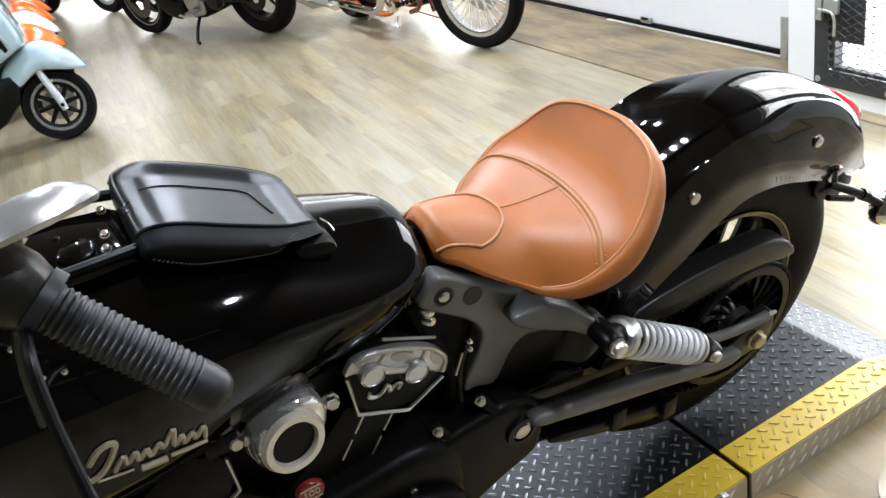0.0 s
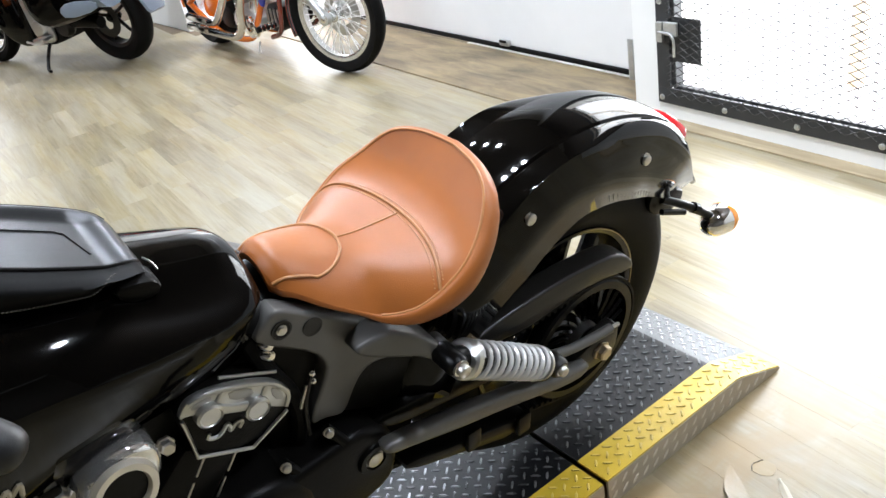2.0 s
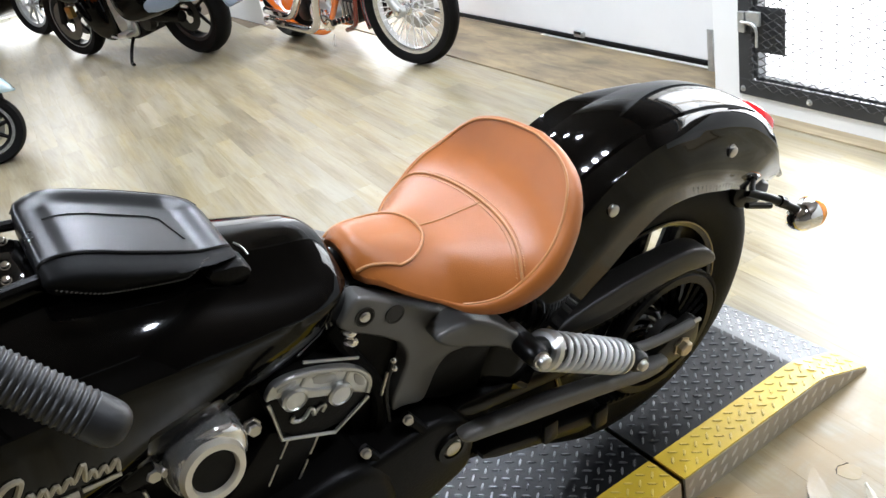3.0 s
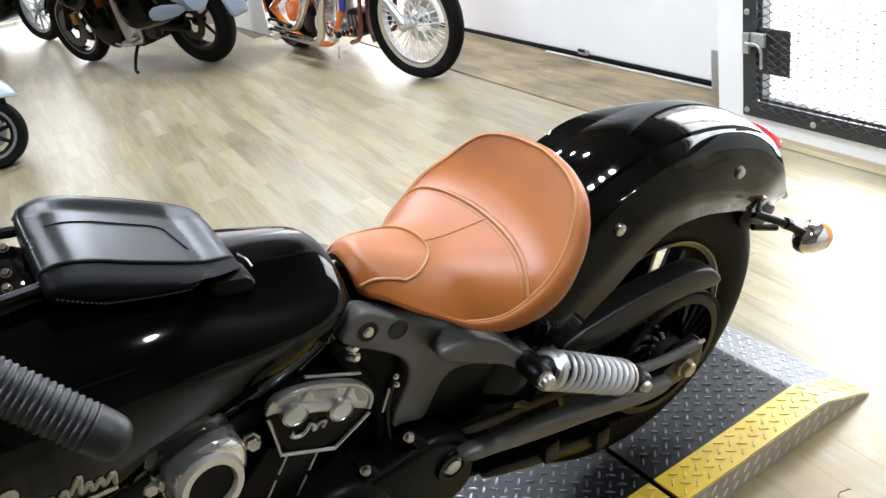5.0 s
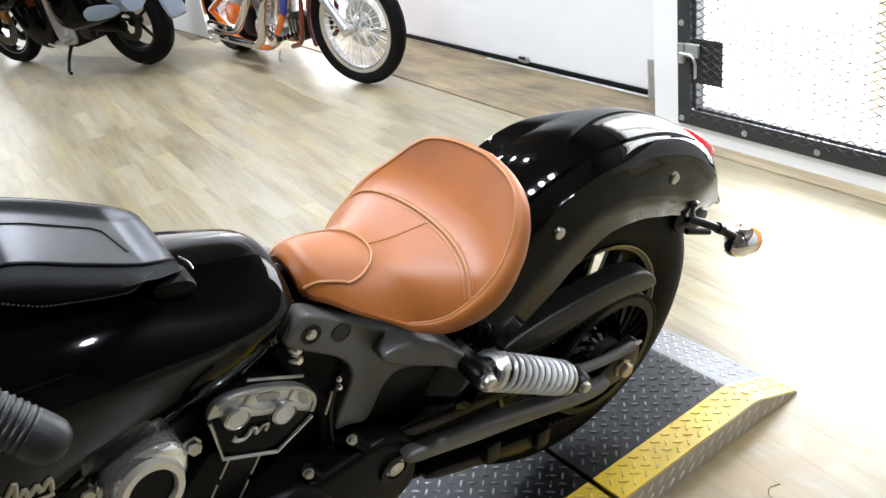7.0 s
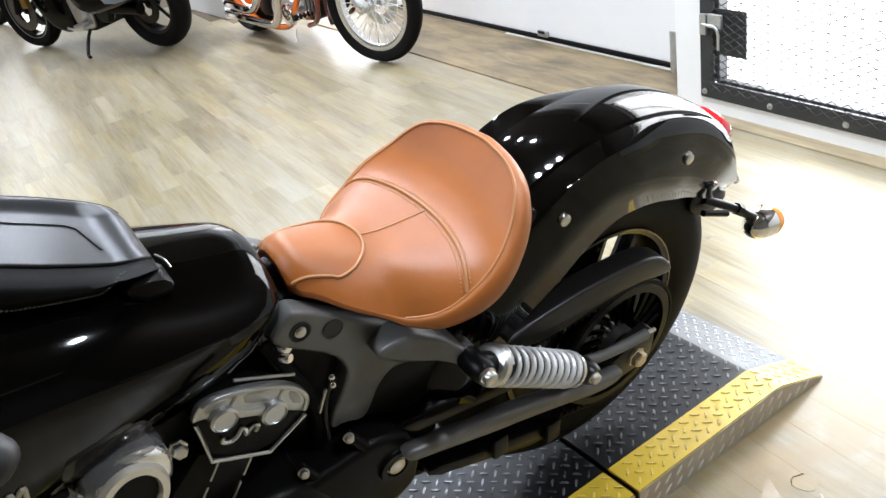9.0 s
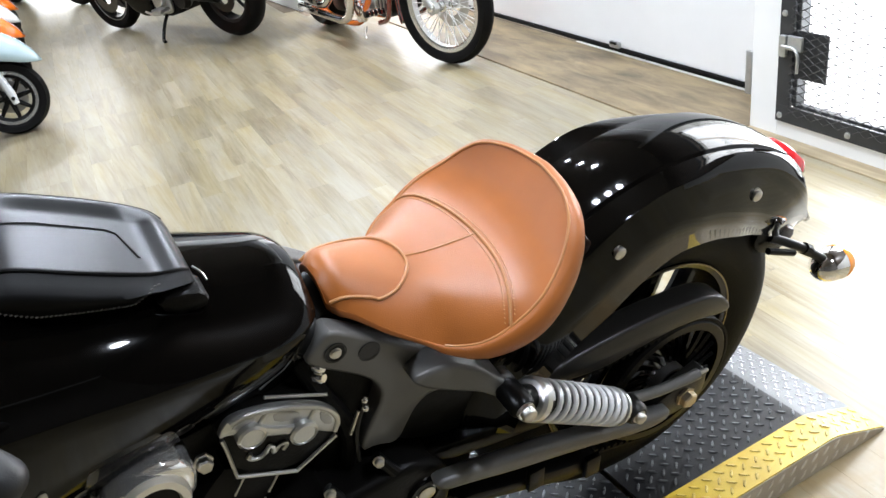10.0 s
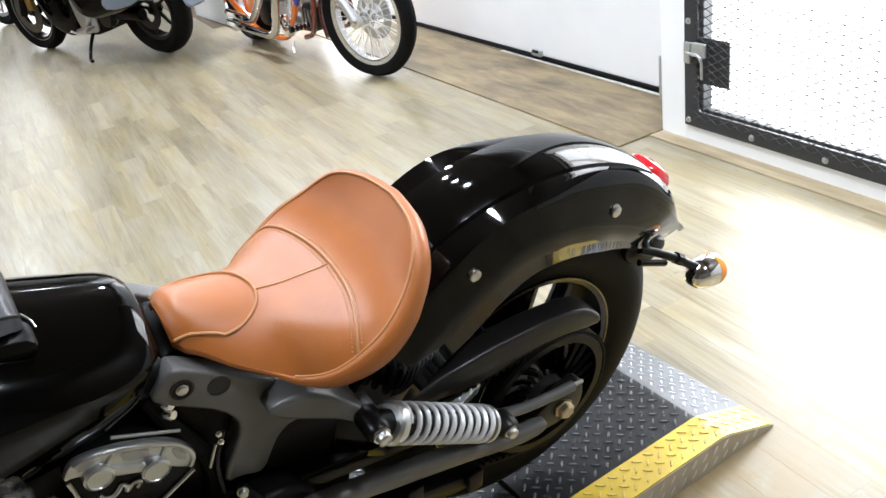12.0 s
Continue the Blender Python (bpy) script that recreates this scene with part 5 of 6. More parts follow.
# plain swirl in place of the script letter
sw_pts = [T(p) for p in ((-0.03, -0.018), (-0.031, -0.026), (-0.018, -0.026), (-0.012, -0.018), (-0.011, -0.006), (-0.004, -0.01), (-0.002, -0.02), (0.002, -0.005), (0.011, -0.004), (0.009, -0.014))]
part("emblem", tube(rounded([(x, -0.0955, z) for x, z in sw_pts], 2, False), 0.0028, 6), SILVER, hd, "small bright emblem scroll")
for a, b_ in (((-0.021, -0.056), (-0.024, -0.13)), ((0.022, -0.054), (0.019, -0.13))):
    pa, pb = T(a), T(b_)
    mid = (pa[0] * 0.45 + pb[0] * 0.55, pa[1] * 0.45 + pb[1] * 0.55)
    for s_, e_ in ((pa, (pa[0] * 0.58 + pb[0] * 0.42, pa[1] * 0.58 + pb[1] * 0.42)), (mid, pb)):
        part("fin_edge", tube([(s_[0], -0.09, s_[1]), (e_[0], -0.09, e_[1])], 0.0017, 6), SILVER, hd)
cyl = [T(p) for p in ((-0.05, -0.045), (0.03, -0.04), (0.0, -0.2), (-0.09, -0.2))]
part("cylinder", slab(cyl, -0.09, 0.06, 0.004), CASE, BIKE, "black cylinder")
_, T2 = cylinder_head(-0.895, 0.575, radians(32), False)
cyl = [T2(p) for p in ((-0.05, -0.045), (0.03, -0.04), (0.05, -0.16), (-0.05, -0.18))]
part("cylinder", slab(cyl, -0.09, 0.06, 0.004), CASE, BIKE, "black cylinder")
# horn
Mh = pose(-0.768, -0.102, 0.624, 0, 0, 8) @ pose(0, 0, 0, -8, 0, 0) @ Matrix.Scale(0.84, 4)
horn = part("horn_cover", lathe([(0.03, 0.05), (0.05, 0.03), (0.055, 0.0), (0.05, -0.022), (0.043, -0.034), (0.036, -0.034), (0.032, -0.028), (0.030, -0.008), (0.026, 0.012), (0.012, 0.016), (0.001, 0.012)], 40, m=Mh), HORNCHROME, BIKE, "polished chrome horn cover")
part("throat", lathe([(0.0325, -0.03), (0.028, -0.014), (0.018, -0.003), (0.001, 0.0)], 32, m=Mh), PLASTIC, horn, "dark horn bowl")
part("throat_dome", lathe([(0.011, -0.003), (0.011, -0.012), (0.007, -0.018), (0.001, -0.019)], 20, m=Mh), CHROME, horn, "bright horn centre")
part("bezel", ring_lathe([(0.032, -0.034), (0.034, -0.0385), (0.043, -0.0385), (0.047, -0.03), (0.045, -0.024), (0.032, -0.026)], 48, m=Mh), material("horn_bezel", (0.8, 0.74, 0.62), 0.35, metal=0.5), horn, "pale satin bezel")
part("horn_hood", slab(rounded([(-0.808, 0.63), (-0.788, 0.664), (-0.752, 0.675), (-0.722, 0.662), (-0.712, 0.635), (-0.722, 0.6), (-0.785, 0.6)], 2), -0.118, -0.06, 0.012, segs=3), HORNCHROME, horn, "chrome hood of the horn")
for k in range(5):
    a = 2 * math.pi * k / 5 + 0.5
    part("grille_fin", box((0, 0, 0), (0.02, 0.005, 0.005), 0.0015, m=Mh @ Matrix.Translation((0.016 * math.cos(a), -0.021, 0.016 * math.sin(a))) @ pose(0, 0, 0, 0, -math.degrees(a), 0)), CHROME, horn)
for bx, bz in ((-0.704, 0.622), (-0.82, 0.633)):
    bolt("horn_bolt", (bx, -0.09, bz), (0, -1, 0.2), 0.009, 0.014, horn, STEEL)
part("horn_bracket", box((-0.835, -0.08, 0.64), (0.04, 0.04, 0.03), 0.006), CASE, horn)
# round maker's badge with its number
badge = part("badge", lathe([(0.001, -0.006), (0.016, -0.006), (0.018, -0.003), (0.018, 0.002)], 28, m=yax(-0.763, -0.128, 0.535)), BADGERED, BIKE, "round red badge with cream lettering")
cu = bpy.data.curves.new("number", "FONT")
cu.body, cu.size, cu.extrude, cu.align_x, cu.align_y = "100", 0.015, 0.0006, "CENTER", "CENTER"
tmp = new("number", cu)
dg = bpy.context.evaluated_depsgraph_get()
nm_ = bpy.data.meshes.new_from_object(tmp.evaluated_get(dg))
bpy.data.objects.remove(tmp)
nm_.materials.clear()
nm_.materials.append(CREAM)
num = new("number", nm_)
num.parent = badge
num.matrix_basis = pose(-0.763, -0.1348, 0.536, 90, 0, 0)
for dz in (0.0105, -0.0095):
    part("badge_line", box((-0.763, -0.1345, 0.535 + dz), (0.026, 0.001, 0.0016)), CREAM, badge)
# hose, clamp and small bolts in the dark round the engine
for pa, pb, rr_ in (((-0.569, -0.062, 0.674), (-0.556, -0.087, 0.679), 0.0078), ((-0.571, -0.065, 0.659), (-0.557, -0.088, 0.664), 0.0072)):
    pa, pb = Vector(pa), Vector(pb)
    part("intake_clamp", tube([pa.lerp(pb, u) for u in (0, 0.08, 0.5, 0.92, 1)], [rr_ * 0.7, rr_ * 0.95, rr_, rr_ * 0.95, rr_ * 0.7], 16), CHROME, BIKE, "bright rounded hose clamp", smooth=50)
# steel streak and two chrome dots stand in for highlights on the black hose
part("rod", tube(rounded([(-0.524, -0.092, 0.592), (-0.531, -0.095, 0.58), (-0.538, -0.095, 0.562)], 1, False), 0.0022, 8), STEEL, BIKE, "thin bright streak for the gloss on the hose")
for bz in (0.623, 0.609):
    bolt("bolt", (-0.52, -0.106, bz), (0, -1, 0.3), 0.003, 0.004, BIKE, CHROME, 10)
part("hose", tube(rounded([(-0.58, -0.06, 0.70), (-0.565, -0.075, 0.64), (-0.53, -0.08, 0.56), (-0.54, -0.07, 0.47)], 2, False), 0.011, 10), RUBBER, BIKE)
part("tank_rail", tube([(-0.556, -0.085, 0.634), (-0.625, -0.085, 0.671)], 0.0022, 8), SILVER, BIKE)
part("cable", tube(rounded([(-0.51, -0.085, 0.6), (-0.53, -0.09, 0.56), (-0.53, -0.09, 0.5)], 2, False), 0.0032, 8), DARKCAST, BIKE)
for bx, bz in ((-0.54, 0.585), (-0.635, 0.43), (-0.70, 0.40), (-0.72, 0.46), (-0.66, 0.35)):
    bolt("case_bolt", (bx, -0.128 if bz < 0.5 else -0.07, bz), (0, -1, 0), 0.0055, 0.006, eng, STEEL)
part("primary_cover", slab(rounded([(-0.58, 0.42), (-0.55, 0.34), (-0.60, 0.26), (-0.75, 0.24), (-0.82, 0.30), (-0.80, 0.40), (-0.70, 0.44)], 2), -0.155, -0.125, 0.012, segs=3), CASE, BIKE, "black primary cover")
part("side_stand", tube(rounded([(-0.56, -0.12, 0.18), (-0.54, -0.18, 0.10), (-0.50, -0.255, 0.0615), (-0.44, -0.265, 0.063)], 1, False), 0.011, 10), PLASTIC, BIKE, "black side stand")

# far-side exhaust, unseen, added to block bright reflections on the deck
ex = part("exhaust", tube(rounded([(-0.9, 0.12, 0.5), (-0.86, 0.17, 0.34), (-0.75, 0.18, 0.27), (-0.5, 0.185, 0.25), (0.0, 0.19, 0.27)], 2, False), 0.032, 14), PLASTIC, BIKE, "black exhaust pipe")
part("silencer", tube([(-0.42, 0.186, 0.252), (-0.38, 0.186, 0.253), (0.1, 0.192, 0.272), (0.12, 0.192, 0.273)], [0.034, 0.048, 0.05, 0.044], 20), PLASTIC, ex, "black silencer")

# ---- handlebar, grip and lever ----
GA, GB = Vector((-0.832, -0.2835, 0.907)), Vector((-0.915, -0.225, 1.0))
gd = (GB - GA).normalized()
bar = part("handlebar", tube(rounded([GA, GB, GB + gd * 0.06, Vector((-1.02, -0.10, 1.05)), Vector((-1.06, 0.0, 1.05))], 2, False), 0.011, 12), PLASTIC, BIKE, "black handlebar")
gp, gr = [], []
for k in range(241):
    u = k / 240
    gp.append(GA + (GB - GA) * (0.08 + 0.92 * u))
    gr.append((0.0178 + (0.0008 * math.cos(2 * math.pi * 24 * u) if 0.1 < u < 0.96 else 0.0004)))
part("grip", tube(gp, gr, 28), GRIPRUB, bar, "ribbed black rubber grip", smooth=85)
part("grip_end", tube([GA - gd * d_ for d_ in (0.006, 0.0055, 0.004, 0.0015, -0.002, -0.006, -0.012)], [0.004, 0.0075, 0.011, 0.0142, 0.0164, 0.0177, 0.018], 28), GRIPRUB, bar, "rounded rubber grip end", smooth=60)
part("grip_flange", tube([GB - gd * 0.004, GB + gd * 0.006], 0.026, 24), GRIPRUB, bar)
part("switch_housing", tube([GB + gd * 0.006, GB + gd * 0.02, GB + gd * 0.055, GB + gd * 0.065], [0.024, 0.029, 0.029, 0.022], 20), DARKCAST, bar, "dark switch housing")
part("mirror", lathe([(0.001, 0.02), (0.03, 0.018), (0.048, 0.008), (0.053, 0.0), (0.05, -0.004), (0.001, -0.004)], 56, m=Matrix.Translation((-0.905, -0.2, 1.048)) @ pose(0, 0, 0, 64, 12, 35)), material("mirror_grey", (0.42, 0.41, 0.39), 0.26, metal=0.75, vary=0.1, scale=30), bar, "satin grey mirror back")
part("mirror_stem", tube(rounded([GB + gd * 0.04, (-0.935, -0.2, 1.02), (-0.91, -0.195, 1.04)], 1, False), 0.006, 10), CHROME, bar)
part("clutch_lever", tube(rounded([(-0.93, -0.235, 1.0), (-0.933, -0.264, 0.998), (-0.936, -0.288, 0.972), (-0.934, -0.337, 0.924), (-0.93, -0.36, 0.9)], 2, False), 0.0045, 10), PLASTIC, bar, "black clutch lever")

# four tiny chrome dots below the grip
for cx, cz in ((-0.962, 0.875), (-0.949, 0.873), (-0.932, 0.87), (-0.958, 0.913)):
    bolt("chrome_dot", (cx, -0.147, cz), (0, -1, 0.3), 0.0023, 0.003, bar, CHROME, 12)
part("cable", tube(rounded([(-0.93, -0.2, 1.0), (-0.95, -0.17, 0.93), (-0.96, -0.146, 0.88), (-0.97, -0.13, 0.8)], 2, False), 0.005, 8), PLASTIC, bar)

# ---- front end ----
FM = yax(-1.55, 0, 0.312)
front_wheel = part("front_wheel", ring_lathe([(0.2, -0.04), (0.212, -0.042), (0.2, -0.028), (0.195, 0), (0.2, 0.028), (0.212, 0.042), (0.2, 0.04), (0.188, 0)], 48, m=FM), PAINT, BIKE, "black cast alloy rim")
part("tyre", ring_lathe([(0.204, -0.04), (0.23, -0.055), (0.265, -0.058), (0.295, -0.036), (0.307, 0), (0.295, 0.036), (0.265, 0.058), (0.23, 0.055), (0.204, 0.04)], 56, m=FM), RUBBER, front_wheel, "black tyre")
part("hub", lathe([(0.001, -0.06), (0.035, -0.06), (0.04, 0.0), (0.035, 0.06), (0.001, 0.06)], 24, m=FM), PAINT, front_wheel)
for k in range(5):
    a = radians(72 * k)
    part("spoke", tube([FM @ Vector((0.03 * math.cos(a), 0, 0.03 * math.sin(a))), FM @ Vector((0.192 * math.cos(a), 0, 0.192 * math.sin(a)))], [0.018, 0.014], 8), PAINT, front_wheel)
for y in (-0.095, 0.095):
    part("fork_leg", tube([(-1.55, y, 0.312), (-1.42, y, 0.56), (-1.24, y, 0.88)], [0.03, 0.027, 0.024], 16), PLASTIC, BIKE, "black fork leg")
part("head_light", lathe([(0.001, -0.1), (0.06, -0.09), (0.085, -0.03), (0.09, 0.03), (0.001, 0.04)], 28, m=pose(-1.34, 0, 0.84, 0, 0, 90)), PAINT, BIKE, "black head light shell")


# ---- parked machines behind ----
BRIGHTSPOKE = material("bright_spoke", (0.85, 0.85, 0.84), 0.3, metal=0.5)
def wheel(parent, c, m, R, width, rim_r, style, tyre_mat=RUBBER, rim_mat=CHROME, name="wheel"):
    """A wheel whose axle is the y axis of m, with tyre, rim, hub and spokes."""
    M = Matrix.Translation(c) @ m
    h = width / 2
    w = part(name, ring_lathe([(rim_r - 0.026, -h * 0.5), (rim_r, -h * 0.66), (rim_r + 0.006, -h * 0.62), (rim_r + 0.004, -h * 0.4), (rim_r - 0.014, 0), (rim_r + 0.004, h * 0.4), (rim_r + 0.006, h * 0.62), (rim_r, h * 0.62), (rim_r - 0.02, h * 0.5)], 48, m=M), rim_mat, parent)
    mid = (R + rim_r) / 2
    part("tyre", ring_lathe([(rim_r, -h * 0.6), (mid - 0.01, -h * 0.95), (mid + 0.015, -h), (R - 0.018, -h * 0.78), (R - 0.005, -h * 0.4), (R, 0), (R - 0.005, h * 0.4), (R - 0.018, h * 0.78), (mid + 0.015, h), (mid - 0.01, h * 0.95), (rim_r, h * 0.6)], 56, m=M), tyre_mat, w, "black tyre")
    part("hub", lathe([(0.001, -0.05), (0.022, -0.05), (0.024, -0.035), (0.036, -0.03), (0.036, -0.024), (0.02, -0.018), (0.02, 0.018), (0.036, 0.024), (0.036, 0.03), (0.024, 0.035), (0.022, 0.05), (0.001, 0.05)], 24, m=M), rim_mat, w)
    if style == "wire":
        for k in range(40):
            a = 2 * math.pi * k / 40
            side = 0.028 if k % 2 else -0.028
            b = a + (0.38 if (k // 2) % 2 else -0.38)
            part("spoke", tube([M @ Vector((0.034 * math.cos(b), side, 0.034 * math.sin(b))), M @ Vector((rim_r * math.cos(a), side * 0.15, rim_r * math.sin(a)))], 0.0025, 5), BRIGHTSPOKE, w)
    else:
        cnt = int(style)
        for k in range(cnt):
            a = 2 * math.pi * k / cnt
            part("spoke", tube([M @ Vector((0.03 * math.cos(a), 0, 0.03 * math.sin(a))), M @ Vector((rim_r * math.cos(a + 0.12), 0, rim_r * math.sin(a + 0.12)))], [0.014, 0.009], 8), rim_mat if rim_mat is not CHROME else CASE, w)
    return w


def disc(parent, c, m, r, y):
    return part("brake_disc", ring_lathe([(r * 0.55, y - 0.002), (r, y - 0.002), (r, y + 0.002), (r * 0.55, y + 0.002)], 40, m=Matrix.Translation(c) @ m), STEEL, parent, "steel brake disc")


# -- orange chopper: local x runs forward from the rear axle
CH = thing("chopper", "orange chopper motorcycle with chrome engine and wire front wheel", "motorcycle", Matrix.Translation((1.335, 4.50, 0)) @ pose(0, 0, 0, 0, 0, -89))
I4 = Matrix()
WB, FR, RR = 1.585, 0.312, 0.30
TURN = pose(0, 0, 0, 0, 0, 17)
ST = Matrix.Translation((WB, 0, 0)) @ TURN @ Matrix.Translation((-WB, 0, 0))
DARKRED = material("dark_red_paint", (0.13, 0.014, 0.007), 0.2, coat=1.0)
BRIGHTRIM = material("bright_rim", (0.72, 0.72, 0.71), 0.2, metal=0.9, vary=0.08, scale=40)
PIPE = material("pipe_chrome", (0.62, 0.6, 0.57), 0.12, metal=1.0, vary=0.2, scale=25)
fw = wheel(CH, (WB, 0, FR), TURN, FR, 0.088, 0.243, "wire", rim_mat=BRIGHTRIM)
disc(fw, (WB, 0, FR), TURN, 0.125, 0.045)
wheel(CH, (0, 0, RR), I4, RR, 0.19, 0.2, "wire", rim_mat=BRIGHTRIM)
for y in (-0.088, 0.088):
    part("fork_leg", tube([ST @ Vector((WB, y, FR)), ST @ Vector((WB - 0.06, y, FR + 0.075)), ST @ Vector((WB - 0.25, y, FR + 0.34))], [0.03, 0.024, 0.026], 16), SILVER, CH, "polished fork leg")
    part("fork_tube", tube([ST @ Vector((WB - 0.24, y, FR + 0.325)), ST @ Vector((WB - 0.6, y, FR + 0.83))], 0.019, 12), CHROME, CH, "chrome fork tube")
    part("axle_lug", tube([ST @ Vector((WB, y - 0.018, FR)), ST @ Vector((WB, y + 0.018, FR))], 0.031, 16), SILVER, CH)
    bolt("axle_cap", ST @ Vector((WB, y + (0.018 if y > 0 else -0.018), FR)), ST.to_3x3() @ Vector((0, 1 if y > 0 else -1, 0)), 0.014, 0.012, CH, CHROME)


def guard(parent, c, R, half, a0, a1, mat, lab, depth=0.03, m=Matrix()):
    bm = bmesh.new()
    loops = []
    for k in range(25):
        a = radians(a0 + (a1 - a0) * k / 24)
        row = []
        for j in range(11):
            v = -1 + 2 * j / 10
            r = R - depth * abs(v) ** 2.5
            row.append(m @ Vector((c[0] + r * math.cos(a), half * v, c[2] + r * math.sin(a))))
        loops.append(row)
    rings(bm, loops, closed=False, cap=False)
    ob = part("fender", bm, mat, parent, lab, smooth=50)
    s = ob.modifiers.new("thickness", "SOLIDIFY")
    s.thickness = 0.004
    return ob


guard(CH, (WB, 0, FR), FR + 0.028, 0.055, 70, 200, DARKRED, "dark red front fender", m=ST)
guard(CH, (0, 0, RR), RR + 0.035, 0.115, 30, 192, ORANGE, "orange rear fender", depth=0.075)
for y in (-0.12, 0.12):
    part("frame_tube", tube(rounded([(-0.1, y, 0.29), (0.02, y, 0.345), (0.3, y * 0.95, 0.47), (0.72, y * 0.6, 0.645), (1.15, 0, 0.86)], 2, False), 0.021, 12), ORANGE, CH, "orange frame tube")
    part("frame_tube", tube(rounded([(-0.1, y, 0.29), (0.16, y, 0.17), (0.32, y * 0.9, 0.105), (0.70, y * 0.9, 0.11), (0.80, y * 0.85, 0.2), (1.06, y * 0.5, 0.56), (1.2, 0, 0.84)], 2, False), 0.019, 12), ORANGE, CH, "orange frame tube")
    part("front_strut", tube(rounded([(1.29, y * 0.5, 0.8), (1.25, y * 0.8, 0.64), (1.18, y, 0.3), (1.14, y, 0.2), (1.02, y, 0.17)], 2, False), 0.015, 12), DARKRED, CH, "dark red front strut")
part("side_panel", slab(rounded([(0.10, 0.345), (0.36, 0.37), (0.30, 0.24), (0.22, 0.21), (0.07, 0.21)], 1), -0.105, 0.105, 0.012), ORANGE, CH, "orange side panel")
part("oil_tank", slab(rounded([(0.14, 0.36), (0.22, 0.48), (0.44, 0.5), (0.42, 0.37), (0.34, 0.33)], 2), -0.1, 0.1, 0.02, segs=3), SILVER, CH, "polished oil tank")
part("saddle", slab(rounded([(0.10, 0.60), (0.14, 0.53), (0.24, 0.545), (0.40, 0.58), (0.42, 0.605), (0.3, 0.605), (0.2, 0.605), (0.12, 0.65)], 2), -0.11, 0.11, 0.018, segs=3), leather("grey_hide", (0.16, 0.16, 0.165), 0.45), CH, "grey saddle")
for ex, tilt in ((0.60, -24), (0.76, 20)):
    M = Matrix.Translation((ex, 0, 0.26)) @ pose(0, 0, 0, 0, tilt, 0)
    cyl_ = part("cylinder", lathe([(0.05 + (0.018 if j % 2 else 0), j * 0.0115) for j in range(20)], 22, m=M @ pose(0, 0, 0, 90, 0, 0)), STEEL, CH, "finned chrome cylinder")
    part("rocker_box", box((0, 0, 0.255), (0.13, 0.13, 0.06), 0.015, m=M), CHROME, cyl_, "chrome rocker box")
    part("push_rod_tube", tube([M @ Vector((-0.03, -0.085, 0.02)), M @ Vector((-0.02, -0.07, 0.24))], 0.011, 10), CHROME, cyl_)
    part("push_rod_tube", tube([M @ Vector((0.03, -0.085, 0.02)), M @ Vector((0.02, -0.07, 0.24))], 0.011, 10), CHROME, cyl_)
case_ = part("crankcase", slab(rounded([(0.50, 0.15), (0.80, 0.15), (0.85, 0.22), (0.80, 0.31), (0.60, 0.33), (0.48, 0.25)], 2), -0.10, 0.10, 0.02, segs=3), SILVER, CH, "polished crankcase")
part("cam_cover", lathe([(0.001, -0.135), (0.045, -0.135), (0.068, -0.125), (0.072, -0.1), (0.072, -0.09)], 28, m=Matrix.Translation((0.745, 0, 0.205))), CHROME, case_, "round chrome cam cover")
for k in range(6):
    a = 2 * math.pi * k / 6
    bolt("cover_screw", (0.745 + 0.055 * math.cos(a), -0.128, 0.205 + 0.055 * math.sin(a)), (0, -1, 0), 0.005, 0.005, case_, STEEL)
part("gearbox", slab(rounded([(0.32, 0.16), (0.48, 0.16), (0.5, 0.28), (0.36, 0.33), (0.3, 0.26)], 1), -0.1, 0.1, 0.015), CASE, CH, "dark gearbox")
ac = part("air_cleaner", lathe([(0.001, -0.215), (0.05, -0.213), (0.072, -0.2), (0.078, -0.175), (0.07, -0.15), (0.04, -0.1)], 28, m=Matrix.Translation((0.63, 0, 0.515))), CHROME, CH, "round chrome air cleaner")
for dz in (-0.03, -0.012, 0.012, 0.03):
    part("air_slot", box((0.63, -0.205, 0.515 + dz), (0.08, 0.012, 0.006), 0.002), CASE, ac)
# two pipes: each comes down in a bend and runs back low
for (x0, z0), (x1, z1), (x2, z2) in (((0.69, 0.50), (0.44, 0.22), (0.03, 0.235)), ((0.87, 0.45), (0.72, 0.158), (0.0, 0.168))):
    part("exhaust_pipe", tube(rounded([(x0 - 0.02, -0.08, z0 + 0.03), (x0, -0.17, z0), (x0 - 0.05, -0.185, z0 - 0.1), (x1 + 0.06, -0.19, z1 + 0.05), (x1 - 0.02, -0.195, z1), (x1 - 0.16, -0.2, z1), (x2, -0.2, z2)], 3, False), 0.025, 14), PIPE, CH, "chrome exhaust pipe")
for z in (0.235, 0.168):
    part("heat_shield", slab([(0.08, z - 0.012), (0.34, z - 0.014), (0.34, z + 0.014), (0.08, z + 0.012)], -0.226, -0.219, 0.002), PIPE, CH)
peg = part("foot_peg", tube([(1.09, -0.12, 0.25), (1.09, -0.24, 0.25)], 0.018, 12), PLASTIC, CH, "black foot peg")
for k in range(4):
    part("peg_ring", ring_lathe([(0.017, -0.004), (0.021, -0.004), (0.021, 0.004), (0.017, 0.004)], 16, m=yax(1.09, -0.14 - 0.025 * k, 0.25)), CHROME, peg)
fb = part("front_box", slab(rounded([(0.94, 0.22), (1.0, 0.19), (1.14, 0.21), (1.19, 0.34), (1.12, 0.37), (0.97, 0.35)], 1), -0.1, 0.1, 0.012), CASE, CH, "black regulator box under the frame")
for k in range(4):
    part("box_fin", box((0.99 + 0.045 * k, -0.104, 0.28), (0.012, 0.012, 0.1), 0.002), STEEL, fb)
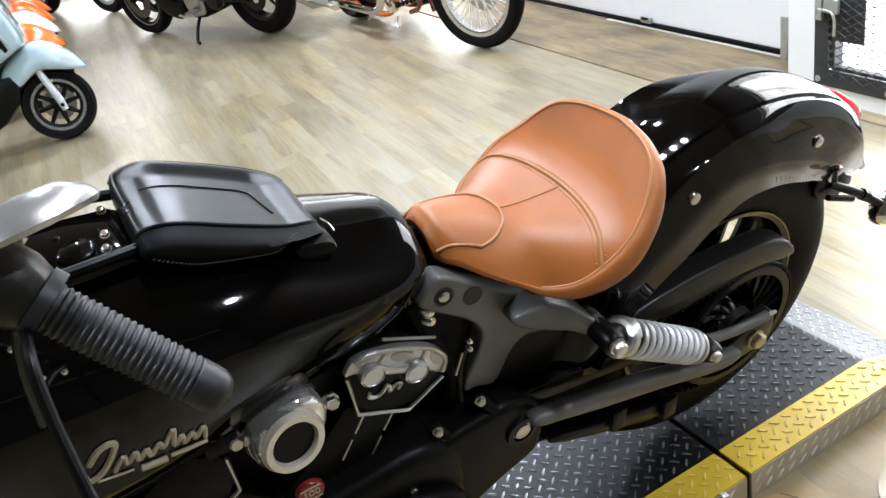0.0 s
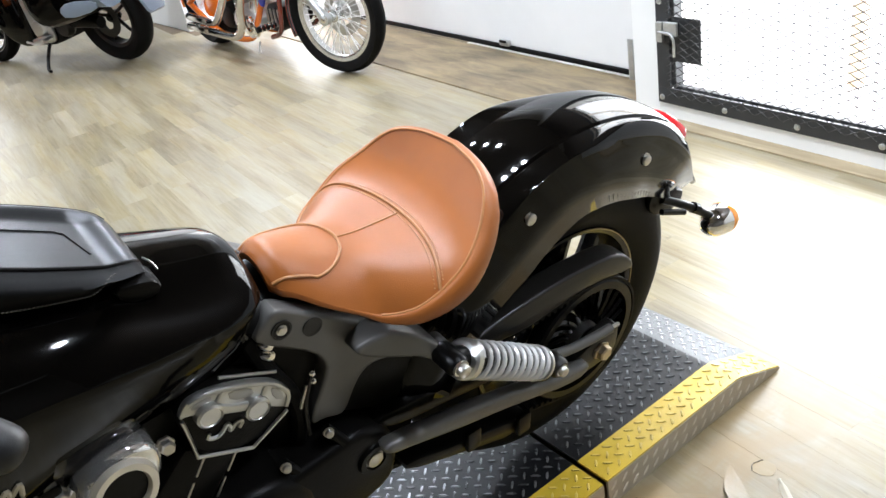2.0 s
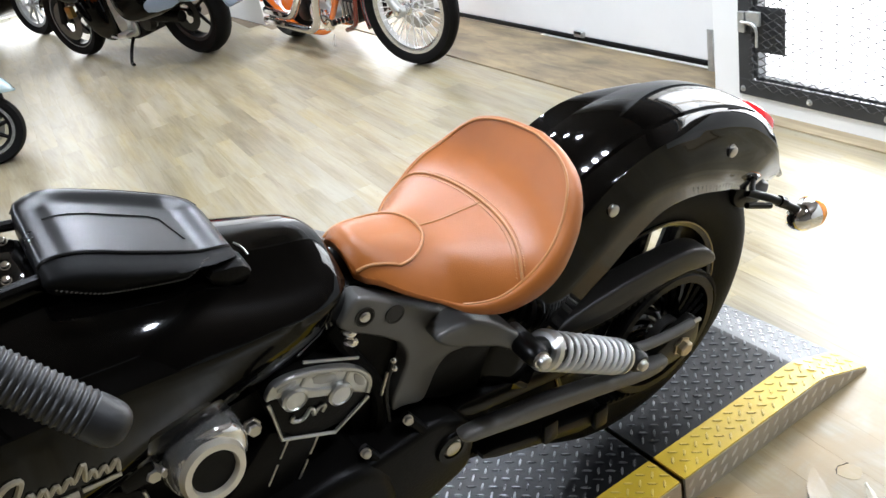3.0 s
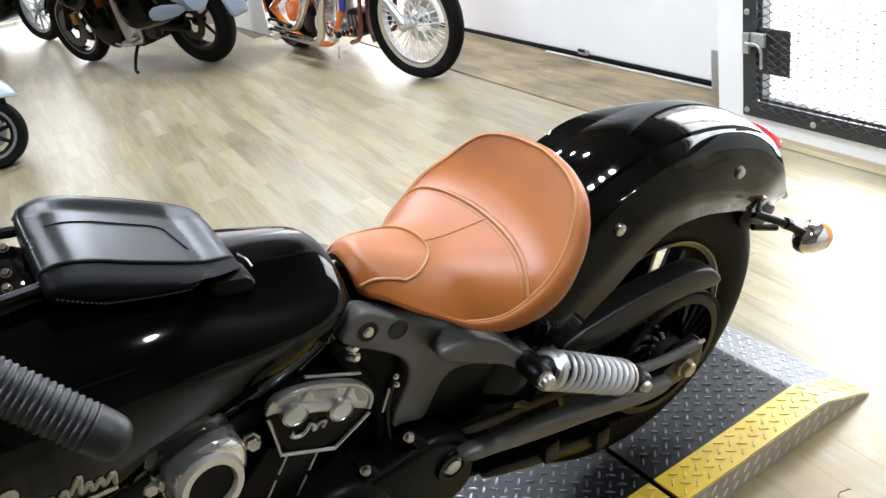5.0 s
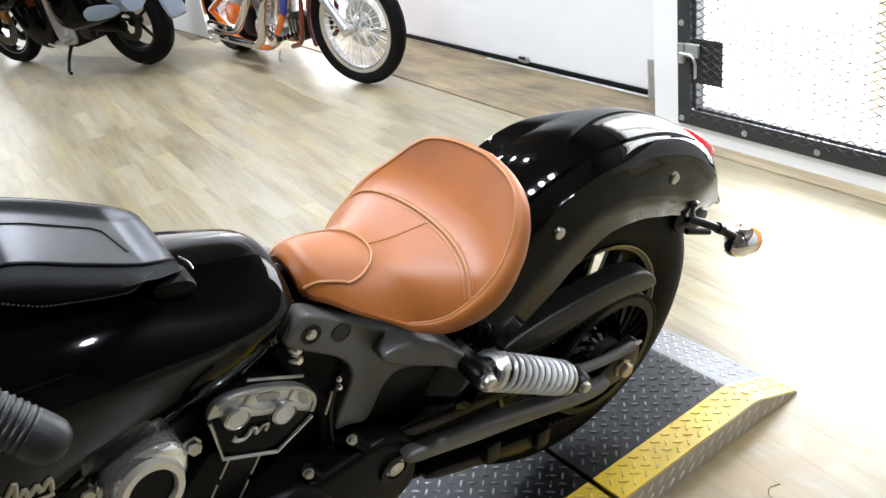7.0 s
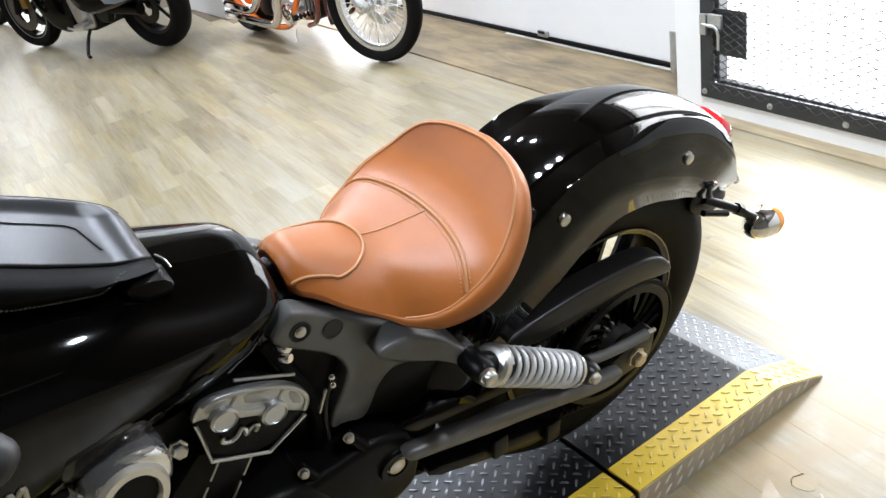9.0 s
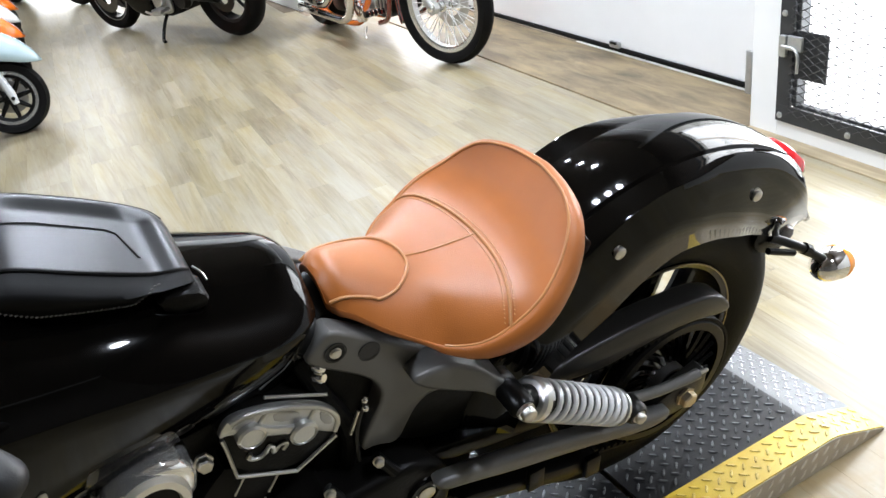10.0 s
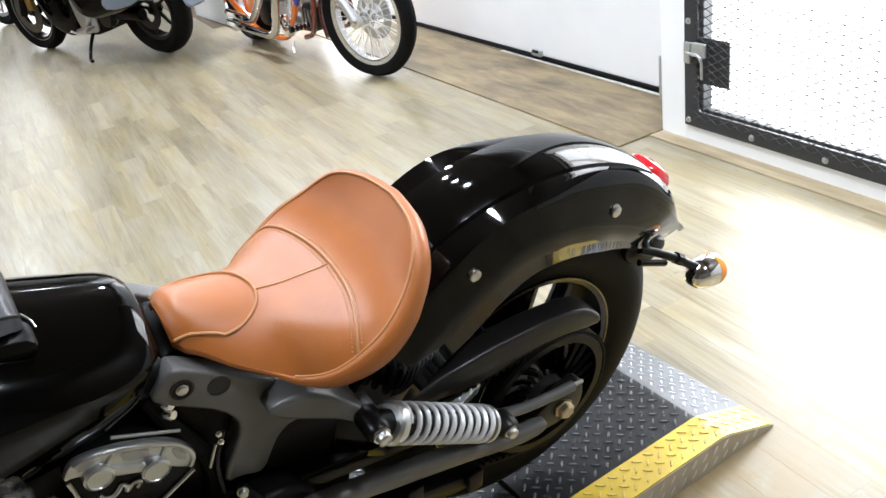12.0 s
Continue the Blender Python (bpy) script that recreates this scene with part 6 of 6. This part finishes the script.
part("fuel_tank", slab(rounded([(0.55, 0.74), (0.72, 0.72), (1.1, 0.9), (1.08, 1.02), (0.85, 1.02), (0.6, 0.9)], 2), -0.11, 0.11, 0.04, segs=4), ORANGE, CH, "orange fuel tank")
part("cloth_tag", slab(rounded([(1.0, 0.36), (1.06, 0.35), (1.1, 0.45), (1.17, 0.5), (1.02, 0.52), (1.03, 0.45)], 1), -0.15, -0.135, 0.004), BLUE, CH, "blue cloth tag")
part("kick_stand", tube(rounded([(0.78, -0.10, 0.11), (0.82, -0.13, 0.085), (0.84, -0.14, 0.06)], 1, False), 0.006, 8), STEEL, CH)

# -- dark touring motorcycle: local x runs forward from the rear axle
heading = math.degrees(math.atan2(6.153 - 4.88, 0.223 - 0.80))
TM = thing("touring_motorcycle", "dark touring motorcycle with panniers on its side stand", "motorcycle", Matrix.Translation((0.80, 4.88, 0)) @ pose(0, 0, 0, 0, 0, heading) @ pose(0, 0, 0, -4, 0, 0))
WB2 = 1.39
# brake disc steel darkened to paint the shade inside the wheels
DARKDISC = material("shaded_disc", (0.2, 0.19, 0.17), 0.35, metal=0.9, vary=0.3, scale=20)
BRONZE = material("gold_caliper", (0.42, 0.27, 0.08), 0.35, metal=0.8)
DARKRIM = material("dark_rim", (0.03, 0.03, 0.03), 0.3, metal=0.6)
w1 = wheel(TM, (0, 0, 0.30), I4, 0.30, 0.15, 0.20, "5", rim_mat=DARKRIM)
w2 = wheel(TM, (WB2, 0, 0.295), I4, 0.295, 0.115, 0.215, "5", rim_mat=DARKRIM)
disc(w1, (0, 0, 0.30), I4, 0.12, 0.07).data.materials[0] = DARKCAST
for y in (-0.06, 0.06):
    disc(w2, (WB2, 0, 0.295), I4, 0.15, y).data.materials[0] = DARKDISC
    part("rim_line", ring_lathe([(0.213, y * 0.62), (0.219, y * 0.62), (0.219, y * 0.66), (0.213, y * 0.66)], 48, m=Matrix.Translation((WB2, 0, 0.295))), GALV, w2, "bright rim line")
for y in (-0.08, 0.08):
    part("caliper", box((WB2 - 0.12, y * 1.05, 0.37), (0.07, 0.045, 0.09), 0.012), BRONZE, TM, "gold brake caliper")
    part("fork_leg", tube([(WB2, y * 1.2, 0.295), (WB2 - 0.26, y * 1.2, 0.85)], 0.027, 12), CASE, TM)
guard(TM, (WB2, 0, 0.295), 0.325, 0.075, 20, 170, PAINT, "black front fender")
part("fairing", slab(rounded([(1.25, 0.55), (1.3, 0.8), (1.15, 1.15), (0.95, 1.2), (0.75, 0.95), (0.78, 0.62), (0.98, 0.42)], 2), -0.24, 0.24, 0.06, segs=4), PAINT, TM, "black fairing")
part("lower_fairing", slab(rounded([(1.06, 0.62), (1.08, 0.42), (0.98, 0.22), (0.78, 0.14), (0.68, 0.22), (0.66, 0.6)], 2), -0.17, 0.17, 0.03, segs=3), PAINT, TM, "black lower fairing")
part("engine", slab(rounded([(0.80, 0.16), (0.44, 0.16), (0.36, 0.26), (0.36, 0.55), (0.8, 0.6)], 1), -0.14, 0.14, 0.02, segs=3), CASE, TM, "black engine")
sp = part("side_panel", slab(rounded([(0.66, 0.62), (0.5, 0.62), (0.47, 0.4), (0.44, 0.22), (0.5, 0.18), (0.64, 0.2), (0.66, 0.34)], 2), 0.145, 0.17, 0.008, segs=3), SILVER, TM, "silver side panel")
part("clutch_cover", lathe([(0.001, 0.2), (0.05, 0.198), (0.06, 0.185), (0.065, 0.16)], 24, m=Matrix.Translation((0.55, 0, 0.30))), SILVER, sp, "round silver cover")
part("foot_rest", box((0.50, 0.23, 0.235), (0.10, 0.09, 0.03), 0.008), SILVER, TM)
part("gear_lever", tube(rounded([(0.52, 0.19, 0.2), (0.6, 0.21, 0.19), (0.68, 0.23, 0.22)], 1, False), 0.008, 8), STEEL, TM)
part("gear_case", lathe([(0.001, 0.1), (0.06, 0.1), (0.075, 0.13), (0.06, 0.17), (0.001, 0.175)], 24, m=Matrix.Translation((0.34, 0, 0.29))), DARKCAST, TM)
part("swing_arm", tube([(0.45, 0.11, 0.33), (0.0, 0.115, 0.30)], [0.05, 0.04], 12), CASE, TM)
part("tank", slab(rounded([(0.35, 0.72), (0.55, 0.7), (0.95, 0.85), (0.9, 1.02), (0.65, 1.04), (0.45, 0.9)], 2), -0.16, 0.16, 0.05, segs=4), PAINT, TM, "black fuel tank")
part("saddle", slab(rounded([(-0.25, 0.84), (0.1, 0.78), (0.45, 0.78), (0.5, 0.86), (0.1, 0.88), (-0.2, 0.93)], 2), -0.15, 0.15, 0.03, segs=3), BLACKHIDE, TM, "black saddle")
part("tail_body", slab(rounded([(-0.36, 0.70), (-0.3, 0.62), (0.1, 0.56), (0.4, 0.6), (0.4, 0.78), (-0.3, 0.84)], 2), -0.15, 0.15, 0.04, segs=3), PAINT, TM, "black tail body")


def pannier(sg):
    """A hard case: black lid over a lower shell whose back end is grey-blue."""
    ys = [0.16, 0.19, 0.27, 0.34, 0.375, 0.38]
    bm = bmesh.new()
    loops = []
    for y, k in zip(ys, (0.94, 1.0, 1.02, 0.98, 0.88, 0.7)):
        out = rounded([(-0.36, 0.70), (-0.30, 0.79), (0.24, 0.76), (0.36, 0.62), (0.36, 0.42), (0.24, 0.33), (-0.05, 0.38), (-0.30, 0.44), (-0.37, 0.56)], 2)
        loops.append([Vector((p[0] * k, sg * y, 0.58 + (p[1] - 0.58) * k)) for p in out])
    rings(bm, loops)
    pan = part("pannier", bm, PAINT, TM, "black hard pannier", smooth=40)
    pts = rounded([(0.17, 0.56), (0.2, 0.46), (0.32, 0.445), (0.385, 0.53), (0.385, 0.65), (0.3, 0.64)], 1)
    bm = bmesh.new()
    rings(bm, [[Vector((x, sg * p[0], p[1])) for p in pts] for x in (-0.27, -0.382, -0.39)])
    part("pannier_end", bm, GREYBLUE, pan, "grey-blue lower end panel", smooth=30)
    part("pannier_strip", slab(rounded([(-0.37, 0.52), (-0.36, 0.46), (-0.05, 0.41), (0.0, 0.47), (-0.1, 0.52)], 1), sg * 0.383 - 0.006, sg * 0.383 + 0.006, 0.004), GREYBLUE, pan, "grey-blue lower panel")
    part("latch", box((0.0, sg * 0.385, 0.60), (0.08, 0.016, 0.035), 0.005), PLASTIC, pan)


pannier(1)
pannier(-1)
part("top_case", box((-0.25, 0, 1.0), (0.3, 0.36, 0.2), 0.04, segs=3), GREYBLUE, TM, "grey-blue top case")


def lamp_lens(name, ypts, x0, x1, mat, lab):
    bm = bmesh.new()
    pts = rounded([(y, z) for y, z in ypts], 1)
    cy, cz = sum(p[0] for p in pts) / len(pts), sum(p[1] for p in pts) / len(pts)
    rings(bm, [[Vector((x, cy + (p[0] - cy) * k, cz + (p[1] - cz) * k)) for p in pts] for x, k in ((x0, 1.0), (x1, 1.0), (x1 - 0.012, 0.9))])
    return part(name, bm, mat, TM, lab, smooth=30)


lamp_lens("tail_light", [(0.21, 0.66), (0.18, 0.585), (0.05, 0.57), (-0.05, 0.585), (-0.06, 0.66), (0.08, 0.68)], -0.33, -0.405, REDLENS, "red tail light")
lamp_lens("indicator", [(0.345, 0.72), (0.345, 0.675), (0.225, 0.61), (0.222, 0.655)], -0.33, -0.395, AMBER, "amber indicator")
lamp_lens("indicator", [(-0.345, 0.72), (-0.345, 0.675), (-0.20, 0.62), (-0.20, 0.66)], -0.33, -0.385, AMBER, "amber indicator")
bm = bmesh.new()
rings(bm, [[Vector((x + dx, y * w, z + dz)) for y, dx, dz in ((-1, 0, 0), (-0.9, -0.012, 0.008), (-0.4, -0.022, 0.016), (0.4, -0.022, 0.016), (0.9, -0.012, 0.008), (1, 0, 0), (0.4, 0.01, -0.004), (-0.4, 0.01, -0.004))] for x, z, w in ((-0.30, 0.56, 0.07), (-0.35, 0.50, 0.075), (-0.39, 0.42, 0.085), (-0.42, 0.345, 0.08), (-0.43, 0.325, 0.06))])
part("mud_flap", bm, GREYBLUE, TM, "grey-blue mud flap under the tail", smooth=40)
part("exhaust", lathe([(0.001, -0.3), (0.03, -0.3), (0.034, -0.285), (0.05, -0.28), (0.055, -0.24), (0.055, 0.2), (0.03, 0.3)], 20, m=Matrix.Translation((-0.02, -0.16, 0.41)) @ pose(0, 0, 0, 0, 0, -90) @ pose(0, 0, 0, 6, 0, 0)), PLASTIC, TM, "black silencer")
part("side_stand", tube(rounded([(0.56, 0.13, 0.2), (0.56, 0.2, 0.12), (0.53, 0.27, 0.03), (0.48, 0.29, 0.03)], 1, False), 0.012, 8), PLASTIC, TM, "black side stand")

# -- second motorcycle beyond it
SM = thing("parked_motorcycle", "dark motorcycle parked behind the tourer, front wheel turned out", "motorcycle", Matrix.Translation((-0.35, 9.0, 0)) @ pose(0, 0, 0, 0, 0, -66))
wheel(SM, (1.25, 0, 0.30), I4, 0.30, 0.11, 0.215, "10", rim_mat=GALV)
wheel(SM, (0, 0, 0.30), I4, 0.30, 0.15, 0.2, "5", rim_mat=CASE)
guard(SM, (1.25, 0, 0.30), 0.33, 0.065, 30, 170, PAINT, "black front fender")
for y in (-0.08, 0.08):
    part("fork_leg", tube([(1.25, y, 0.3), (1.0, y, 0.9)], 0.025, 10), SILVER, SM)
part("body", slab(rounded([(1.0, 0.5), (1.05, 0.95), (0.4, 0.95), (-0.2, 0.85), (-0.1, 0.6), (0.3, 0.2), (0.8, 0.2)], 2), -0.15, 0.15, 0.03), PAINT, SM, "black bodywork")


# -- scooters: local x forward from the front axle
def scooter(label, m, paint, trim):
    S = thing("scooter", label, "scooter", m, group="parked scooters")
    r, wb = 0.188, -1.22
    fwl = wheel(S, (0, 0, r), I4, r, 0.105, 0.13, "8", rim_mat=CASE)
    for sg in (-1, 1):
        part("rim_edge", ring_lathe([(0.121, sg * 0.034), (0.137, sg * 0.034), (0.137, sg * 0.039), (0.121, sg * 0.039)], 40, m=Matrix.Translation((0, 0, r))), BRIGHTRIM, fwl, "bright rim edge")
    disc(fwl, (0, 0, r), I4, 0.085, 0.03)
    wheel(S, (wb, 0, r), I4, r, 0.115, 0.125, "8", rim_mat=CASE)
    for y in (-0.078, 0.078):
        leg = part("fork_leg", tube([(0.03, y, r - 0.03), (0.022, y, r + 0.02), (-0.035, y, r + 0.22)], [0.016, 0.021, 0.017], 14), WHITEFORK, S, "pale fork leg")
        bolt("fork_screw", (0.025, y * 1.24, r), (0, y, 0), 0.009, 0.008, leg, CASE)
    # beaked front fender: x, ridge height, rim height, half width
    keys = [(-0.235, 0.345, 0.315, 0.07), (-0.2, 0.42, 0.318, 0.095), (-0.12, 0.485, 0.335, 0.108), (-0.03, 0.525, 0.385, 0.112), (0.05, 0.515, 0.372, 0.11), (0.12, 0.465, 0.352, 0.098), (0.175, 0.405, 0.342, 0.07), (0.205, 0.352, 0.338, 0.025)]
    bm = bmesh.new()
    loops = []
    for k in range(29):
        x = -0.235 + 0.44 * k / 28
        zr, ze, hw = spline(keys, x)
        row = []
        for j in range(17):
            v = -1 + j / 8
            row.append(Vector((x, hw * math.sin(v * math.pi / 2) if abs(v) < 1 else hw * v, ze + (zr - ze) * (1 - abs(v) ** 2.6))))
        loops.append(row)
    rings(bm, loops, closed=False, cap=False)
    fo = part("front_fender", bm, paint, S, "pointed painted front fender", smooth=50)
    s_ = fo.modifiers.new("thickness", "SOLIDIFY")
    s_.thickness = 0.006
    part("leg_shield", slab(rounded([(-0.09, 0.50), (-0.02, 0.53), (-0.10, 0.78), (-0.2, 1.0), (-0.3, 1.02), (-0.34, 0.6), (-0.42, 0.28), (-0.34, 0.25), (-0.27, 0.42)], 2), -0.18, 0.18, 0.05, segs=4), paint, S, "painted leg shield")
    part("shield_trim", slab(rounded([(-0.135, 0.50), (-0.10, 0.52), (-0.21, 0.84), (-0.25, 0.84)], 1), -0.187, 0.187, 0.006), CASE, S, "black trim line")
    part("trim_line", slab(rounded([(-0.098, 0.52), (-0.09, 0.525), (-0.2, 0.845), (-0.208, 0.84)], 1), -0.185, 0.185, 0.003), GALV, S)
    for y in (-0.17, 0.17):
        part("indicator", lathe([(0.001, 0.02), (0.022, 0.018), (0.03, 0.006), (0.03, 0)], 20, m=Matrix.Translation((-0.23, y * 1.02, 0.58)) @ pose(0, 0, 0, 0, 0, 180 if y < 0 else 0)), CHROME, S, "small round lamp")
    part("floor_board", box((-0.60, 0, 0.26), (0.5, 0.32, 0.07), 0.02), CASE, S)
    part("tail_body", slab(rounded([(-0.80, 0.32), (-0.76, 0.68), (-1.0, 0.76), (-1.5, 0.74), (-1.54, 0.6), (-1.35, 0.42), (-1.1, 0.35)], 2), -0.17, 0.17, 0.05, segs=4), paint, S, "painted tail body")
    part("saddle", slab(rounded([(-0.76, 0.70), (-0.82, 0.78), (-1.2, 0.82), (-1.48, 0.82), (-1.5, 0.75), (-1.1, 0.74)], 2), -0.14, 0.14, 0.03, segs=3), BLACKHIDE, S, "black saddle")
    part("handlebar", tube([(-0.31, -0.33, 1.06), (-0.27, 0, 1.03), (-0.31, 0.33, 1.06)], 0.014, 10), CASE, S)
    part("head_light", lathe([(0.001, 0.0), (0.07, 0.005), (0.08, 0.03), (0.06, 0.1), (0.001, 0.12)], 24, m=Matrix.Translation((-0.12, 0, 1.0)) @ pose(0, 0, 0, 0, 0, 90)), CHROME, S)
    part("under_cover", slab(rounded([(-0.18, 0.42), (-0.12, 0.3), (-0.3, 0.13), (-0.5, 0.13), (-0.5, 0.25), (-0.34, 0.3)], 1), -0.12, 0.12, 0.015), CASE, S, "black under cover")
    part("stand", tube([(-0.82, 0.14, 0.25), (-0.86, 0.2, 0.03)], 0.012, 8), CASE, S)
    return S


WHITEFORK = material("pale_fork", (0.62, 0.63, 0.63), 0.35, metal=0.2, vary=0.06, scale=30)
CREAMPAINT = material("white_scooter_paint", (0.75, 0.74, 0.7), 0.2, coat=0.8)
park = lambda x, y, head: Matrix.Translation((x, y, 0)) @ pose(0, 0, 0, 0, 0, head) @ pose(0, 0, 0, -8, 0, 0)
scooter("pale blue scooter with white fork leg parked with others", park(-0.742, 3.833, -8), PALEBLUE, CASE)
for k, (paint_, lab_) in enumerate(((ORANGE, "orange scooter parked behind the pale blue one"), (CREAMPAINT, "white scooter parked between orange ones"), (ORANGE, "orange scooter parked in the row"), (ORANGE, "orange scooter at the end of the row"))):
    scooter(lab_, park(-0.75 + 0.03 * k, 4.66 + 0.6 * k, -8), paint_, CASE)

# ---- the plank floor ----
PW, PL = 0.092, 0.61
FL = pose(0, 0, 0, 0, 0, -5.0)
pm = bmesh.new()
box((0, 0, -0.002), (PW - 0.00012, PL - 0.00012, 0.004), 0, bm=pm)
top = [e for e in pm.edges if all(v.co.z > -0.001 for v in e.verts)]
bmesh.ops.bevel(pm, geom=top, offset=0.00012, segments=1, affect="EDGES")
plank_mesh = bpy.data.meshes.new("plank")
pm.to_mesh(plank_mesh)
pm.free()
plank_mesh.materials.append(VINYL)
rng = random.Random(4)
rest = bmesh.new()
made_ = 0
wi = WALL.inverted()
for i in range(-58, 42):
    off = rng.random() * PL
    for j in range(-9, 19):
        c = FL @ Vector((i * PW, j * PL + off, 0))
        if not (-4.75 < c.x < 2.3 and -4.4 < c.y < 10.4):
            continue
        q = wi @ c
        if q.x > (0.22 if q.y > 0 else 0.06) or (c.x > 1.3 and c.y > 5.2):
            continue
        lim = lambda p: Vector((max(-4.69, min(2.4, p.x)), max(-3.99, min(9.99, p.y)), p.z))
        near = -0.3 < c.x < 1.75 and -0.7 < c.y < 6.6
        if near and made_ < 300:
            pl = new("plank", plank_mesh)
            pl.matrix_basis = Matrix.Translation(c) @ FL.to_3x3().to_4x4()
            pl.parent = floor
            made_ += 1
        else:
            m4 = Matrix.Translation(c) @ FL.to_3x3().to_4x4()
            vs = [rest.verts.new(lim(m4 @ Vector((sx * (PW - 0.0003) / 2, sy * (PL - 0.0003) / 2, 0)))) for sx, sy in ((-1, -1), (1, -1), (1, 1), (-1, 1))]
            rest.faces.new(vs)
ro = part("planks", rest, vinyl("vinyl_planks", island=True), floor, smooth=0)
ro["kind"] = "stuff"


# ---- torn vinyl beside the ramp ----
def scrap(name, label, outline, z0, z1, mat, curl=0.0, seed=1):
    """A thin torn sheet with a ragged outline; curl lifts its last point."""
    r = random.Random(seed)
    pts = rounded([(x, y, 0) for x, y in outline], 2)
    pts = [p + Vector((r.uniform(-1, 1), r.uniform(-1, 1), 0)) * 0.0015 for p in pts]
    c = sum(pts, Vector()) / len(pts)
    bm = bmesh.new()
    end = Vector((*outline[-1], 0))
    lift = lambda p: curl * max(0.0, 1 - (p - end).length / 0.09) ** 2
    a = [bm.verts.new((p.x, p.y, z0 + lift(p))) for p in pts]
    b = [bm.verts.new((p.x, p.y, z1 + lift(p))) for p in pts]
    m_ = [bm.verts.new((c.x + (p.x - c.x) * 0.5, c.y + (p.y - c.y) * 0.5, z1 + lift(c + (p - c) * 0.5))) for p in pts]
    n_ = len(pts)
    for i in range(n_):
        j = (i + 1) % n_
        bm.faces.new((a[i], a[j], b[j], b[i]))
        bm.faces.new((b[i], b[j], m_[j], m_[i]))
    bm.faces.new(m_)
    bm.faces.new(list(reversed(a)))
    return tagged(part(name, bm, mat, None, smooth=30), label, "floor damage")


SCRAP = wood("worn_vinyl", (0.30, 0.255, 0.17), (0.5, 0.46, 0.37), stretch=8, rough=0.33, per_object=False)
scrap("bare_patch", "bare tan backing where the vinyl has torn away", [(0.0, -0.203), (0.053, -0.214), (0.071, -0.25), (0.071, -0.27), (0.052, -0.31), (0.033, -0.336), (0.026, -0.385), (-0.04, -0.42), (-0.12, -0.36), (-0.1, -0.21)], 0.0002, 0.0007, PEEL, 0, 2)
scrap("vinyl_flap", "loose curled flap of torn vinyl", [(0.15, -0.3), (0.155, -0.36), (0.15, -0.43), (0.1, -0.47), (0.05, -0.45), (0.03, -0.39), (0.03, -0.355), (0.036, -0.334), (0.056, -0.308), (0.076, -0.268), (0.077, -0.248)], 0.0008, 0.0026, VINYL, 0.005, 3)
scrap("vinyl_flap", "pale lifted triangle of torn vinyl", [(0.249, -0.284), (0.225, -0.325), (0.204, -0.356), (0.153, -0.45), (0.153, -0.404), (0.157, -0.338)], 0.0008, 0.0028, VINYL, 0.008, 4)


def tear(label, pts, width, mat, seed, rise=0.0):
    """A ragged split in the vinyl: a thin tapering strip that wanders along its line."""
    r = random.Random(seed)
    line = rounded([(x, y, 0) for x, y in pts], 2, False)
    bm = bmesh.new()
    prev = None
    for k, p in enumerate(line):
        d = (line[min(k + 1, len(line) - 1)] - line[max(k - 1, 0)]).normalized()
        nrm = Vector((-d.y, d.x, 0))
        w = width * math.sin(math.pi * (0.06 + 0.9 * k / (len(line) - 1))) * r.uniform(0.5, 1.2)
        q = p + nrm * r.uniform(-1, 1) * 0.0012
        row = [bm.verts.new(q - nrm * w + Vector((0, 0, 0.0003))), bm.verts.new(q + Vector((0, 0, 0.0022 + rise))), bm.verts.new(q + nrm * w + Vector((0, 0, 0.0006)))]
        if prev:
            bm.faces.new((prev[0], prev[1], row[1], row[0]))
            bm.faces.new((prev[1], prev[2], row[2], row[1]))
            bm.faces.new((prev[2], prev[0], row[0], row[2]))
        prev = row
    return tagged(part("vinyl_tear", bm, mat, None, smooth=0), label, "floor damage")


# dark strips paint the thin shadow along lifted vinyl edges
TEARSHADE = material("dark_tear_shade", (0.12, 0.092, 0.062), 0.7, vary=0.4, scale=120)
tear("dark ragged tear in the vinyl beside the platform", [(0.053, -0.22), (0.071, -0.25), (0.071, -0.27), (0.052, -0.31), (0.033, -0.336), (0.026, -0.358), (0.027, -0.39)], 0.0032, TEARSHADE, 1)
tear("dark shadow line under the lifted vinyl triangle", [(0.156, -0.335), (0.152, -0.404), (0.153, -0.452)], 0.0026, TEARSHADE, 2)
tear("short dark line along a crease in the vinyl", [(0.16, -0.448), (0.153, -0.474), (0.141, -0.493), (0.145, -0.522)], 0.0022, TEARSHADE, 3)
tear("short dark line along a crease in the vinyl", [(0.133, -0.48), (0.114, -0.482), (0.084, -0.481)], 0.0018, TEARSHADE, 4)
tear("long low ridge where the vinyl has lifted", [(0.272, -0.382), (0.234, -0.428), (0.202, -0.478), (0.133, -0.552)], 0.013, SCRAP, 6)
for pts, sd in (([(0.255, -0.335), (0.271, -0.323), (0.295, -0.333), (0.299, -0.358), (0.274, -0.374), (0.256, -0.354)], 7), ([(0.195, -0.426), (0.207, -0.421), (0.225, -0.43), (0.224, -0.449), (0.205, -0.453), (0.192, -0.441)], 9)):
    scrap("chipped_patch", "lighter chipped spot in the vinyl", pts, 0.0003, 0.0009, VINYL, 0, sd)
    tear("dark shadow line on the broken rim of the chipped vinyl", pts[:3], 0.0015, TEARSHADE, sd + 1)
